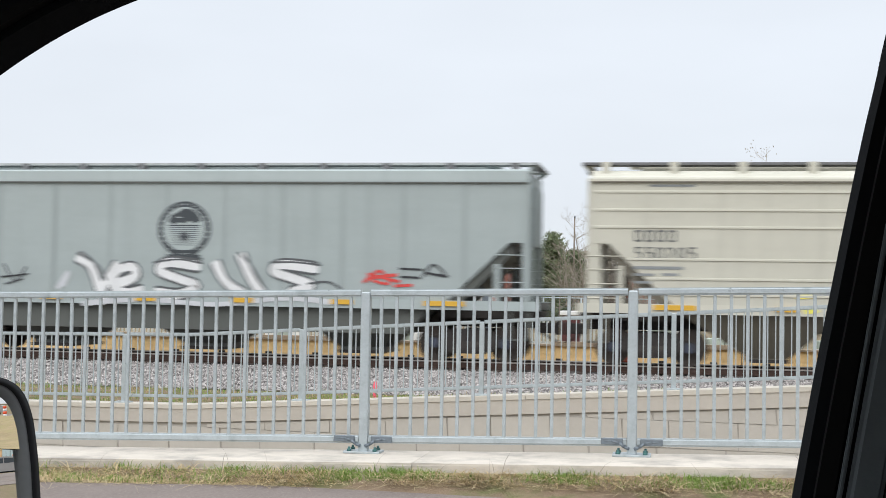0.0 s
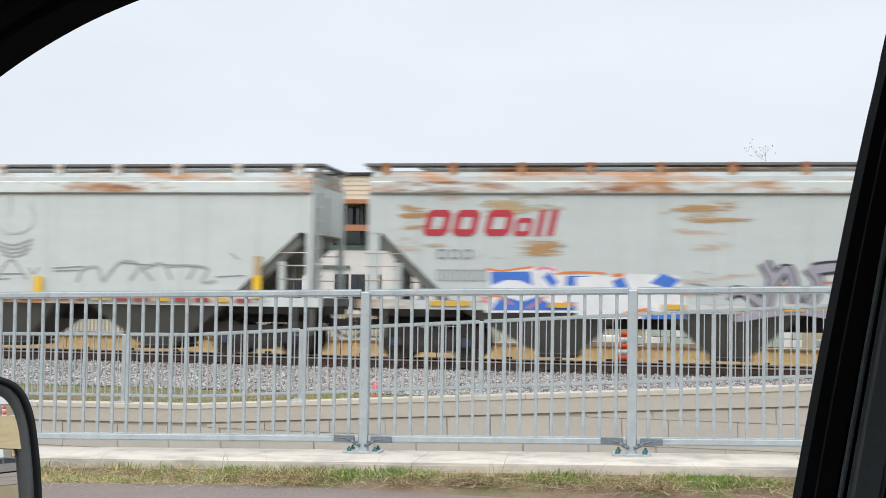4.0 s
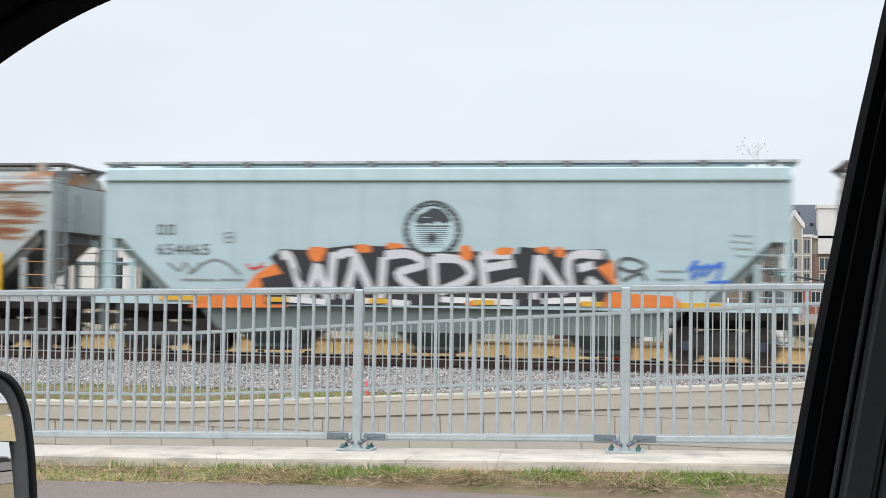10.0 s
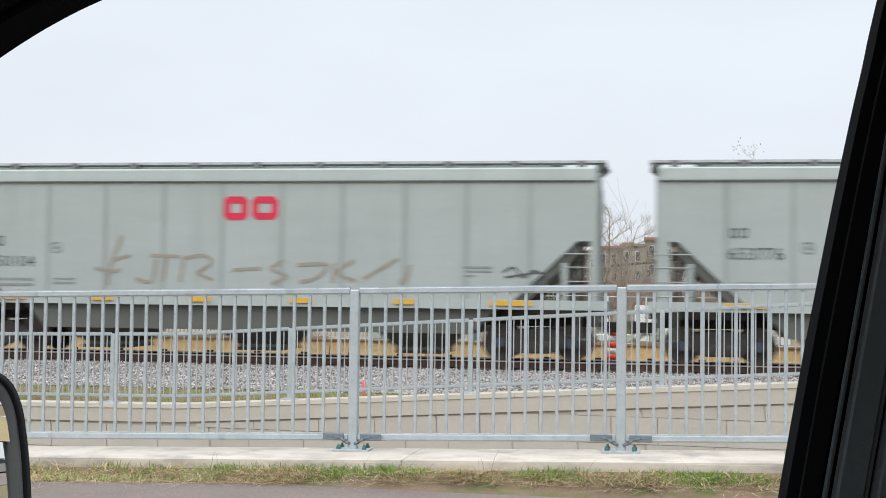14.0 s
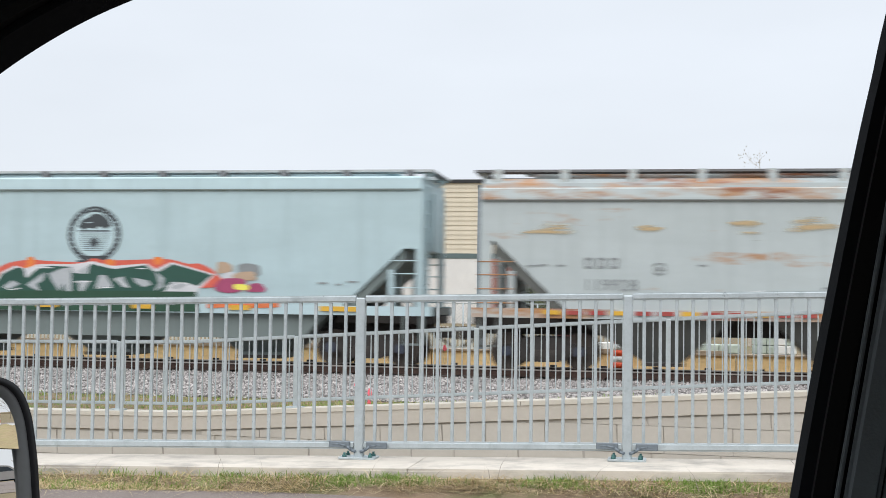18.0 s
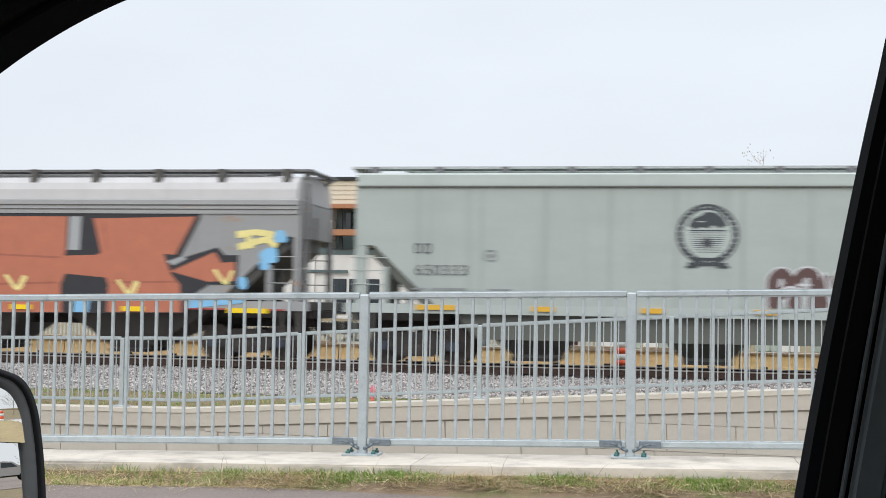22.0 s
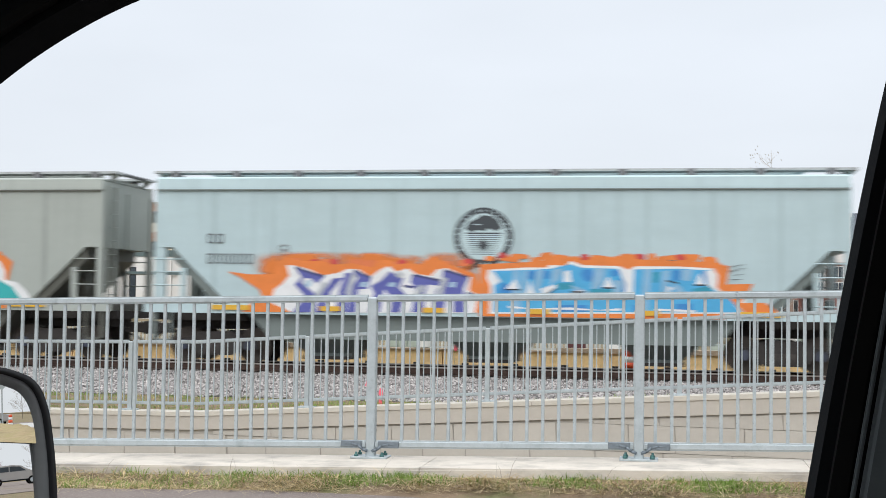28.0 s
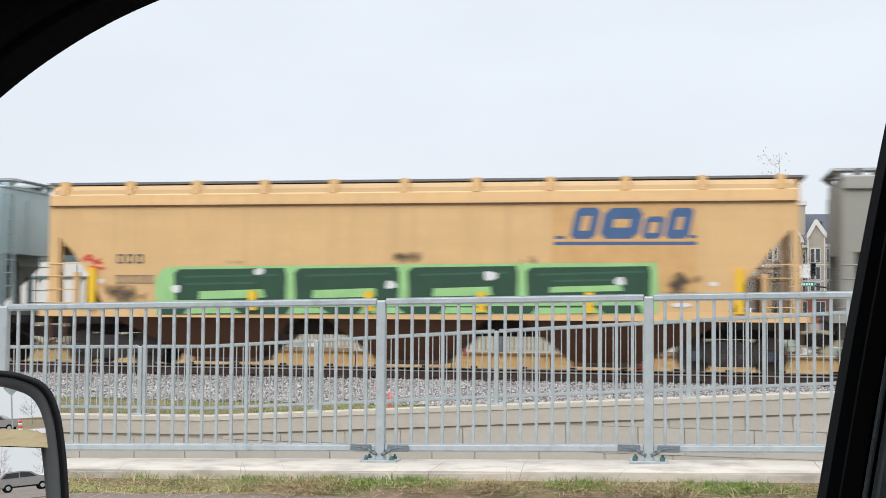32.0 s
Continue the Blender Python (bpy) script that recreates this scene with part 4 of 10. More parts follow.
    for bx in (-bay, 0, bay):
        bm = bmesh.new()
        ring = []
        levels = ((1.28, bay / 2 - 0.45, 1.45), (0.24, bay / 2 - 1.60, 0.75), (0.14, bay / 2 - 1.60, 0.75)) if steep else ((0.70, 1.00, 1.30), (0.30, 0.60, 0.75), (0.16, 0.60, 0.75))
        for zz, wx, wy in levels:
            xa, xb = bx - wx, bx + wx
            if steep and zz > 1 and bx < 0:
                xa = -h + foot
            if steep and zz > 1 and bx > 0:
                xb = h - foot
            ring.append([bm.verts.new(q) for q in ((xa, -wy, zz), (xb, -wy, zz), (xb, wy, zz), (xa, wy, zz))])
        for a, b in zip(ring, ring[1:]):
            for i in range(4):
                bm.faces.new((a[i], a[(i + 1) % 4], b[(i + 1) % 4], b[i]))
        bm.faces.new(ring[0])
        bm.faces.new(ring[-1][::-1])
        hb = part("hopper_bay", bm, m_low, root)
        gw = 0.48 if steep else 0.58
        part("outlet_gate", box(bx - gw, bx + gw, -0.95, 0.95, 0.14, 0.22), M_STEEL_DARK, hb)
    kind = spec.get("kind", "plain")
    if kind == "ribbed":
        for z in (4.16, 3.73, 3.32, 2.56, 2.10, 1.73):
            ex = slope_in(z)
            part("side_rib", box(-h + ex + 0.1, h - ex - 0.1, -1.625, -1.598, z - 0.03, z + 0.03, bevel=0.008), m_top, root)
    elif kind == "seams":
        m_seam = paint("seam_paint", tuple(v * spec.get("seam", 0.88) for v in c), 0, k + 60)
        ns = 11
        for i in range(1, ns):
            x = -h + length * i / ns
            z0 = 1.52 if abs(x) < h - foot else 1.35 + (abs(x) - h + foot) / (foot - rake[-2][0]) * (st - 1.3)
            part("side_seam", box(x - 0.055, x + 0.055, -1.611, -1.598, z0, eave - 0.04), m_seam, root)
    else:
        m_seam = paint("seam_paint", tuple(v * 0.96 for v in c), 0, k + 60)
        for i in range(1, 5):
            x = -h + length * i / 5
            z0 = 1.52 if abs(x) < h - foot else 2.0
            part("side_seam", box(x - 0.04, x + 0.04, -1.607, -1.598, z0, eave - 0.04), m_seam, root)
    # reflectors on the sill
    refl = spec.get("reflectors", "yellow")
    if refl == "bright":
        part("sill_band", box(-h + 0.3, h - 0.3, -1.612, -1.606, 1.27, 1.31), M_REDREF, root, "dull red strip along the sill")
        for i in range(6):
            x = -h + 1.25 + (length - 2.5) * i / 5
            w = 0.52 if i in (0, 5) else 0.29
            part("reflector", box(x - w, x + w, -1.655, -1.613, 1.20, 1.32), M_YBRIGHT, root, "bright yellow reflective strip")
    elif refl == "yellow":
        for i in range(6):
            x = -h + 2.0 + (length - 4.0) * i / 5
            w = 0.50 if i in (0, 5) else 0.27
            part("reflector", box(x - w, x + w, -1.655, -1.606, 1.36, 1.48), M_REFL, root, "yellow reflective strip")
    elif refl == "red":
        n = 26
        for i in range(n):
            x = -h + 1.7 + (length - 3.4) * i / (n - 1)
            part("reflector", box(x - 0.2, x + 0.2, -1.655, -1.606, 1.36, 1.46), M_REDREF if i % 3 else M_REFL, root)
    return root, h


BLUE = (0.47, 0.60, 0.63)
GREY = (0.405, 0.45, 0.43)
PALE = (0.56, 0.60, 0.58)
SPECS = [
    dict(label="grey covered hopper railcar with white graffiti and a dark emblem", color=(0.39, 0.44, 0.435), kind="seams"),
    dict(label="cream ribbed covered hopper railcar with yellow graffiti", color=(0.60, 0.58, 0.49), kind="ribbed"),
    dict(form="low", label="pale grey covered hopper railcar with rust along the roof edge", color=(0.63, 0.67, 0.645), chord_rust=0.9, reflectors="red"),
    dict(form="low", label="pale grey covered hopper railcar with red lettering and dark graffiti", color=PALE, rust=0.25, chord_rust=1.0),
    dict(form="low", label="rust-stained pale hopper railcar with turquoise and pink graffiti", color=(0.58, 0.59, 0.53), rust=0.12, chord_rust=1.25, reflectors="bright"),
    dict(form="low", label="heavily rusted grey hopper railcar with a tan emblem", color=(0.44, 0.485, 0.485), rust=0.1, chord_rust=1.0, reflectors="red"),
    dict(label="light blue covered hopper railcar with black and orange graffiti", color=BLUE),
    dict(form="low", label="weathered grey hopper railcar with pink, blue and violet graffiti", color=(0.46, 0.48, 0.45), rust=0.12, chord_rust=0.9, reflectors="red"),
    dict(label="grey covered hopper railcar with large red letter shapes", color=GREY, kind="seams", seam=0.8),
    dict(label="grey covered hopper railcar with vertical seams", color=GREY, kind="seams", seam=0.82),
    dict(label="light blue hopper railcar with red-edged green graffiti", color=BLUE),
    dict(form="low", label="grey hopper railcar with rust patches and a tan emblem", color=(0.49, 0.54, 0.54), rust=0.08, chord_rust=1.0, reflectors="red"),
    dict(form="round", label="grey hopper railcar covered with large red-brown graffiti", color=(0.33, 0.33, 0.33), roof=(0.50, 0.49, 0.49), rust=0.1, reflectors="bright"),
    dict(label="grey covered hopper railcar with dark emblem and brown graffiti", color=(0.42, 0.465, 0.44), kind="seams", seam=0.9),
    dict(form="low", label="off-white hopper railcar with red slanted lettering", color=(0.58, 0.595, 0.575), chord_rust=0.2, reflectors="bright"),
    dict(label="grey hopper railcar with blue and crimson graffiti", color=(0.395, 0.425, 0.39), kind="seams", seam=0.82),
    dict(label="light blue hopper railcar with orange, violet and blue graffiti", color=(0.48, 0.60, 0.62), kind="seams", seam=0.91),
    dict(label="light blue hopper railcar with pale blue bubble graffiti", color=(0.47, 0.60, 0.63), kind="seams", seam=0.93),
    dict(form="low", label="yellow-orange hopper railcar with blue lettering and green graffiti", color=(0.78, 0.50, 0.235), reflectors="none", tall_bracket=True, slope_top=3.50, rake=((0.0, 3.50), (0.06, 3.50), (0.54, 3.01), (1.13, 2.27), (1.62, 1.30)), board=4.70, low=(0.11, 0.05, 0.027), bay=4.9, length=18.7),
    dict(label="brownish grey weathered covered hopper railcar", color=(0.33, 0.32, 0.28), kind="seams", length=17.0),
]

BUILT = [hopper_car(k, s) for k, s in enumerate(SPECS)]

# ---- beyond the track ----
def barriers():
    bm = prism([(-0.26, 0.0), (0.26, 0.0), (0.22, 0.12), (0.16, 0.46), (-0.16, 0.46), (-0.22, 0.12)], 0.01, 2.98, axis="x")
    body = mesh_of("barrier_body", bm, M_YELLOW)
    cap = mesh_of("cap_board", box(0.0, 2.99, -0.22, 0.22, 0.463, 0.515), M_YCAP)
    upper = mesh_of("cap_board", box(0.05, 2.5, -0.17, 0.17, 0.518, 0.60), M_YCAP)
    slot = mesh_of("lifting_slot", box(-0.10, 0.10, -0.268, -0.23, 0.02, 0.10), M_STEEL_DARK)
    rng = random.Random(3)
    x = -31.0
    while x < 10:
        root = empty("barrier", pose(x, 39.0 + rng.uniform(-0.05, 0.05), -0.37, 0, 0, rng.uniform(-0.6, 0.6)), "weathered yellow barrier block with a timber cap behind the track", "barrier", group="yellow barriers in a row")
        part("barrier_body", body, None, root)
        part("cap_board", cap, None, root, "grey-brown timber cap board")
        if rng.random() < 0.75:
            o = part("cap_board", upper, None, root, "weathered timber plank")
            o.location = (rng.uniform(0.0, 0.4), rng.uniform(-0.03, 0.03), 0)
        for sx in (0.7, 2.2):
            o = part("lifting_slot", slot, None, root)
            o.location = (sx, 0, 0)
        x += 3.0


barriers()


def slat_fence():
    root = empty("fence", pose(-6, 46.0, -0.34), "low weathered off-white slatted fence", "fence")
    weathered = mat("weathered_white_paint", (0.50, 0.50, 0.46), 0.8, vary=0.3, scale=2, per_object=0.3)
    slat = mesh_of("slat", box(-0.035, 0.035, -0.012, 0.012, 0.0, 1.05), weathered)
    for zz in (0.25, 0.85):
        part("rail", box(-30, 4.0, 0.013, 0.05, zz, zz + 0.08), weathered, root)
    for i in range(230):
        o = part("slat", slat, None, root)
        o.location = (-30 + i * 0.148, 0, 0)


slat_fence()


def pallets():
    rng = random.Random(9)
    pale = mat("pale_green_pallet_wrap", (0.42, 0.48, 0.42), 0.6, vary=0.25, scale=6, per_object=0.5)
    for x, n in ((-7.4, 2), (-3.2, 2), (4.0, 2), (5.6, 3), (7.3, 2), (9.0, 3), (10.8, 2)):
        root = empty("pallet_stack", pose(x - 5.6, 43.0 + rng.uniform(-0.4, 0.4), -0.35, 0, 0, rng.uniform(-8, 8)), "stack of wrapped pale green and white blocks on a pallet", "pallet stack", group="pallet stacks behind the barriers")
        part("pallet", box(-0.65, 0.65, -0.5, 0.5, 0, 0.13), M_YCAP, root)
        for j in range(n):
            for i in range(4):
                part("block", box(-0.62 + i * 0.315, -0.32 + i * 0.315, -0.46, 0.46, 0.135 + j * 0.27, 0.39 + j * 0.27, bevel=0.02), pale if rng.random() < 0.6 else M_WHITE, root)


pallets()


def channelizer(x, y, h=0.95):
    root = empty("traffic_drum", pose(x, y, -0.37), "orange and white striped traffic drum", "traffic drum", group="traffic drums")
    part("rubber_base", rod((0, 0, 0), (0, 0, 0.07), 0.30, n=16), M_RUBBER, root)
    for i in range(5):
        z0 = 0.07 + i * (h - 0.07) / 5
        part("band", rod((0, 0, z0), (0, 0, z0 + (h - 0.07) / 5), 0.155 - 0.008 * i, n=16), M_WHITE if i in (1, 3) else M_ORANGE, root)
    return root


channelizer(-1.37, 38.0)


def marking_flags():
    for x, y, z, h, turn in ((-6.67, 27.5, -0.52, 0.36, 20), (-6.04, 26.5, -0.58, 0.30, 150), (-5.67, 24.5, -0.60, 0.22, 60), (-6.54, 38.35, -0.40, 0.68, 10)):
        root = empty("marking_flag", pose(x, y, z, 0, random.uniform(-8, 8), turn), "pink utility marking flag on a thin wire", "flag", group="pink marking flags")
        part("wire", rod((0, 0, -0.05), (0, 0, h), 0.004, n=5), M_GALV, root)
        part("flag", prism([(0, h - 0.15), (0.07, h - 0.20), (0.13, h - 0.13), (0.10, h - 0.03), (0.04, h)], -0.004, 0.004), M_PINK, root)


marking_flags()


def steel_pole():
    root = empty("steel_pole", pose(-6.0, 42.0, -0.40), "tall grey steel column with a dark cap", "pole")
    bm = box(-0.10, 0.10, -0.10, -0.08, 0, 5.7)
    box(-0.10, 0.10, 0.08, 0.10, 0, 5.7, bm)
    box(-0.012, 0.012, -0.078, 0.078, 0, 5.7, bm)
    part("column", bm, mat("blue_grey_steel", (0.17, 0.20, 0.23), 0.6, 0.3, vary=0.1), root)
    part("cap", box(-0.11, 0.14, -0.11, 0.11, 5.702, 5.80), M_SIGNAL, root)
    part("base", box(-0.25, 0.25, -0.25, 0.25, 0.0, 0.06), M_CONC, root)


steel_pole()


def window_unit(parent, x0, x1, z0, z1, y, frame_mat, split=2, name="window", glass=None):
    w = part(name, box(x0, x1, y - 0.10, y - 0.02, z0, z1), frame_mat, parent)
    n = split
    for i in range(n):
        a = x0 + 0.08 + (x1 - x0 - 0.08) * i / n
        b = x0 + (x1 - x0 - 0.08) * (i + 1) / n
        part("pane", box(a, b, y - 0.125, y - 0.103, z0 + 0.08, z1 - 0.08), glass or M_GLASS, w)
    return w


def apartment_house():
    root = empty("apartment_building", pose(-11.3, 105, 0.0), "cream-sided apartment building with a white ground floor and brown balcony bands", "building")
    lapm = mesh_of("siding_board", prism([(0.0, 0.0), (0.0, 0.40), (-0.04, 0.40), (-0.10, 0.0)], -12.0, -2.0, axis="x"), M_SIDING)
    laps = mesh_of("siding_board", prism([(0.0, 0.0), (0.10, 0.0), (0.04, 0.40), (0.0, 0.40)], 0.0, 18.0), M_SIDING)
    laps.transform(Matrix(((1, 0, 0, -2.0), (0, 1, 0, 0), (0, 0, 1, 0), (0, 0, 0, 1))))
    part("wall", box(-12.0, -2.0, 0.0, 18, 0, 11.5), M_SIDING, root)
    for i in range(15):
        o = part("siding_board", lapm, None, root)
        o.location = (0, 0, 5.72 + 0.385 * i)
        o = part("siding_board", laps, None, root)
        o.location = (0, 0, 5.72 + 0.385 * i)
    part("parapet", box(-19.3, -1.75, -0.25, 18.2, 11.52, 11.78), M_SIGNAL, root)
    part("band", box(-16.5, -1.93, -0.16, 18.05, 5.30, 5.72), M_GREENBAND, root)
    part("ground_floor", box(-16.5, -3.15, -0.12, -0.003, 0.0, 5.297), M_STUCCO, root)
    part("brick_pier", box(-3.14, -1.92, -0.2, 18.05, 0.0, 5.297), M_BRICK, root)
    for x in (-16.3, -14.9, -13.5):
        window_unit(root, x, x + 1.15, 0.4, 3.3, -0.12, M_SIGNAL)
    window_unit(root, -4.0, -3.5, 0.5, 4.3, -0.12, M_WHITE, 1)
    for y in (4.0, 7.5, 11):
        part("side_window", box(-1.915, -1.86, y, y + 1.3, 1.2, 3.9), M_GLASS, root)
    sg = part("wall_sign", box(-1.89, -1.80, 1.6, 8.6, 6.5, 9.9), M_SIGNAL, root, "large framed sign with a white field and a green band")
    part("sign_field", box(-1.798, -1.785, 1.75, 8.45, 7.65, 9.75), M_WHITE, sg)
    part("sign_band", box(-1.798, -1.785, 1.75, 8.45, 6.65, 7.6), M_SIGN, sg)
    part("awning", prism([(-8.4, 6.15), (-7.3, 5.75), (-8.4, 5.75)], -0.9, -0.11), M_BRICK2, root)
    # recessed balconies beside the tall block and along the lower wing
    part("recess_wall", box(-48, -12.02, 1.6, 22, 0, 9.8), M_OLIVE, root)
    part("upper_wall", box(-19.3, -12.02, 0.0, 1.598, 9.55, 11.5), M_SIDING, root)
    part("fascia", box(-19.3, -12.02, -0.12, 1.598, 9.22, 9.548), M_BRICK2, root)
    part("fascia", box(-48, -19.32, -0.12, 1.598, 9.20, 9.85), M_BRICK2, root)
    part("parapet", box(-48.2, -19.32, -0.2, 22, 9.853, 9.98), M_YCAP, root)
    part("balcony_band", box(-48, -16.52, -0.12, 1.598, 7.40, 8.18), M_SIDING, root)
    part("balcony_band", box(-48, -16.52, -0.14, 1.598, 6.62, 7.398), M_BRICK2, root)
    part("band", box(-48, -16.52, -0.16, 1.598, 5.30, 5.85), M_GREENBAND, root)
    part("ground_floor", box(-48, -16.52, -0.10, 1.598, 0.0, 5.297), M_STUCCO, root)
    lapu = mesh_of("siding_board", prism([(0.0, 0.0), (0.0, 0.40), (-0.04, 0.40), (-0.10, 0.0)], -19.3, -12.02, axis="x"), M_SIDING)
    for i in range(5):
        o = part("siding_board", lapu, None, root)
        o.location = (0, 0, 9.55 + 0.385 * i)
    for z0, z1, m in ((9.10, 9.42, M_BRICK2), (6.85, 7.35, M_BRICK2)):
        part("balcony_slab", box(-16.4, -11.3, -1.5, -0.13, z0, z1), m, root, "orange-brown balcony slab")
    part("balcony_back", box(-16.5, -12.05, 1.45, 1.595, 5.85, 9.2), M_GREENBAND, root)
    for x in (-15.6, -14.0, -12.6):
        part("balcony_post", box(x - 0.12, x + 0.12, -0.6, -0.4, 5.85, 9.09), M_SIGNAL, root)
    for x in (-15.2, -13.4):
        part("balcony_door", box(x - 0.5, x + 0.5, 1.40, 1.447, 7.4, 9.0), M_GLASS, root)
    for i in range(8):
        x = -20.0 - i * 3.8
        part("column", box(x - 0.2, x + 0.2, -0.10, 1.598, 5.852, 9.198), M_SIDING if i % 2 else M_BRICK2, root)
        if i % 3 != 1:
            part("balcony_door", box(x - 2.8, x - 1.0, 1.55, 1.598, 5.86, 7.9), M_GLASS, root)
    for i in range(60):
        x = -47.5 + i * 0.52
        part("balcony_bar", box(x, x + 0.03, -0.08, -0.05, 8.182, 8.75), M_SIGNAL, root)
    for i in range(16):
        x = -47.6 + i * 1.9
        part("pilaster", box(x, x + 1.25, -0.32, -0.103, 0.0, 5.0), M_STUCCO, root)
        if i % 4 == 2:
            window_unit(root, x + 1.28, x + 1.88, 0.4, 4.4, -0.12, M_SIGNAL, 1)
    part("ledge", box(-48, -15.0, -0.36, -0.325, 3.75, 4.02), M_GREENBAND, root)


apartment_house()


def far_flats():
    root = empty("apartment_building", pose(0, 200, 0), "beige and olive four-storey apartment building with balconies", "building")
    cols = [(-14.0, -9.5, 8.6, M_BEIGE), (-9.5, -6.1, 9.2, M_OLIVE), (-6.1, -2.4, 9.6, M_BEIGE), (-2.4, 0.35, 10.5, M_OLIVE), (0.35, 2.2, 10.1, M_BEIGE), (2.2, 12.0, 12.5, M_BEIGE)]
    for k, (x0, x1, z, m) in enumerate(cols):
        y = -1.0 * (k % 2)
        wl = part("wall", box(x0 + 0.01, x1 - 0.01, y, 14, 0, z), m, root)
        part("roof_slab", box(x0 - 0.2, x1 + 0.2, y - 0.6, 14.4, z + 0.003 + 0.01 * k, z + 0.4), M_BRICK if k in (3, 1) else M_OLIVE, root)
        for f in range(3):
            zz = z - 2.4 - f * 2.9
            n = max(1, int((x1 - x0) / 1.5))
            for i in range(n):
                a = x0 + (x1 - x0) * (i + 0.2) / n
                window_unit(wl, a, a + 0.85, zz, zz + 1.6, y, M_WHITE, 1)
            if k % 2:
                b = part("balcony", box(x0 + 0.3, x1 - 0.3, y - 1.3, y - 0.01, zz - 0.5, zz - 0.35), M_BEIGE, root)
                for i in range(12):
                    q = x0 + 0.35 + (x1 - x0 - 0.7) * i / 11
                    part("bar", box(q - 0.03, q + 0.03, y - 1.3, y - 1.24, zz - 0.35, zz + 0.6), M_SIGNAL, b)
                part("handrail", box(x0 + 0.3, x1 - 0.3, y - 1.32, y - 1.22, zz + 0.6, zz + 0.68), M_SIGNAL, b)
    for x, w, z in ((-5.9, 1.8, 10.2), (-1.5, 1.8, 11.0)):
        part("stair_head", box(x, x + w, 0.5, 4.0, z - 1.4, z), M_BRICK, root, "brown brick stair head on the roof")
    part("brick_base", box(-14, 12, -1.25, -1.02, 0, 4.4), M_BRICK, root)


far_flats()


def brick_gable():
    root = empty("apartment_building", pose(11.2, 160, 0), "brown brick gabled building with stepped pale trim", "building")
    part("wall", prism([(-2.35, 0), (2.35, 0), (2.35, 9.7), (0, 14.0), (-2.35, 9.7)], 0, 6), M_BRICK_OLD, root)
    for e in (-1, 1):
        part("gable_trim", prism([(e * 2.55, 9.5), (e * 2.55, 9.95), (0.0, 14.55), (0.0, 14.0)], -0.25, -0.003), M_STUCCO, root, "pale gable trim")
        for i in range(5):
            x, z = e * (2.3 - 0.45 * i), 9.95 + 0.84 * i
            part("trim_step", box(x - 0.16, x + 0.16, -0.32, -0.255, z - 0.25, z + 0.2), M_STUCCO, root)
    for z0 in (1.2, 4.4, 7.6):
        for x in (-1.7, 0.5):
            window_unit(root, x, x + 1.2, z0, z0 + 1.7, 0.0, M_STUCCO, 2)
    for z in (3.6, 6.8):
        part("band", box(-2.36, 2.36, -0.08, -0.003, z, z + 0.2), M_STUCCO, root)


brick_gable()


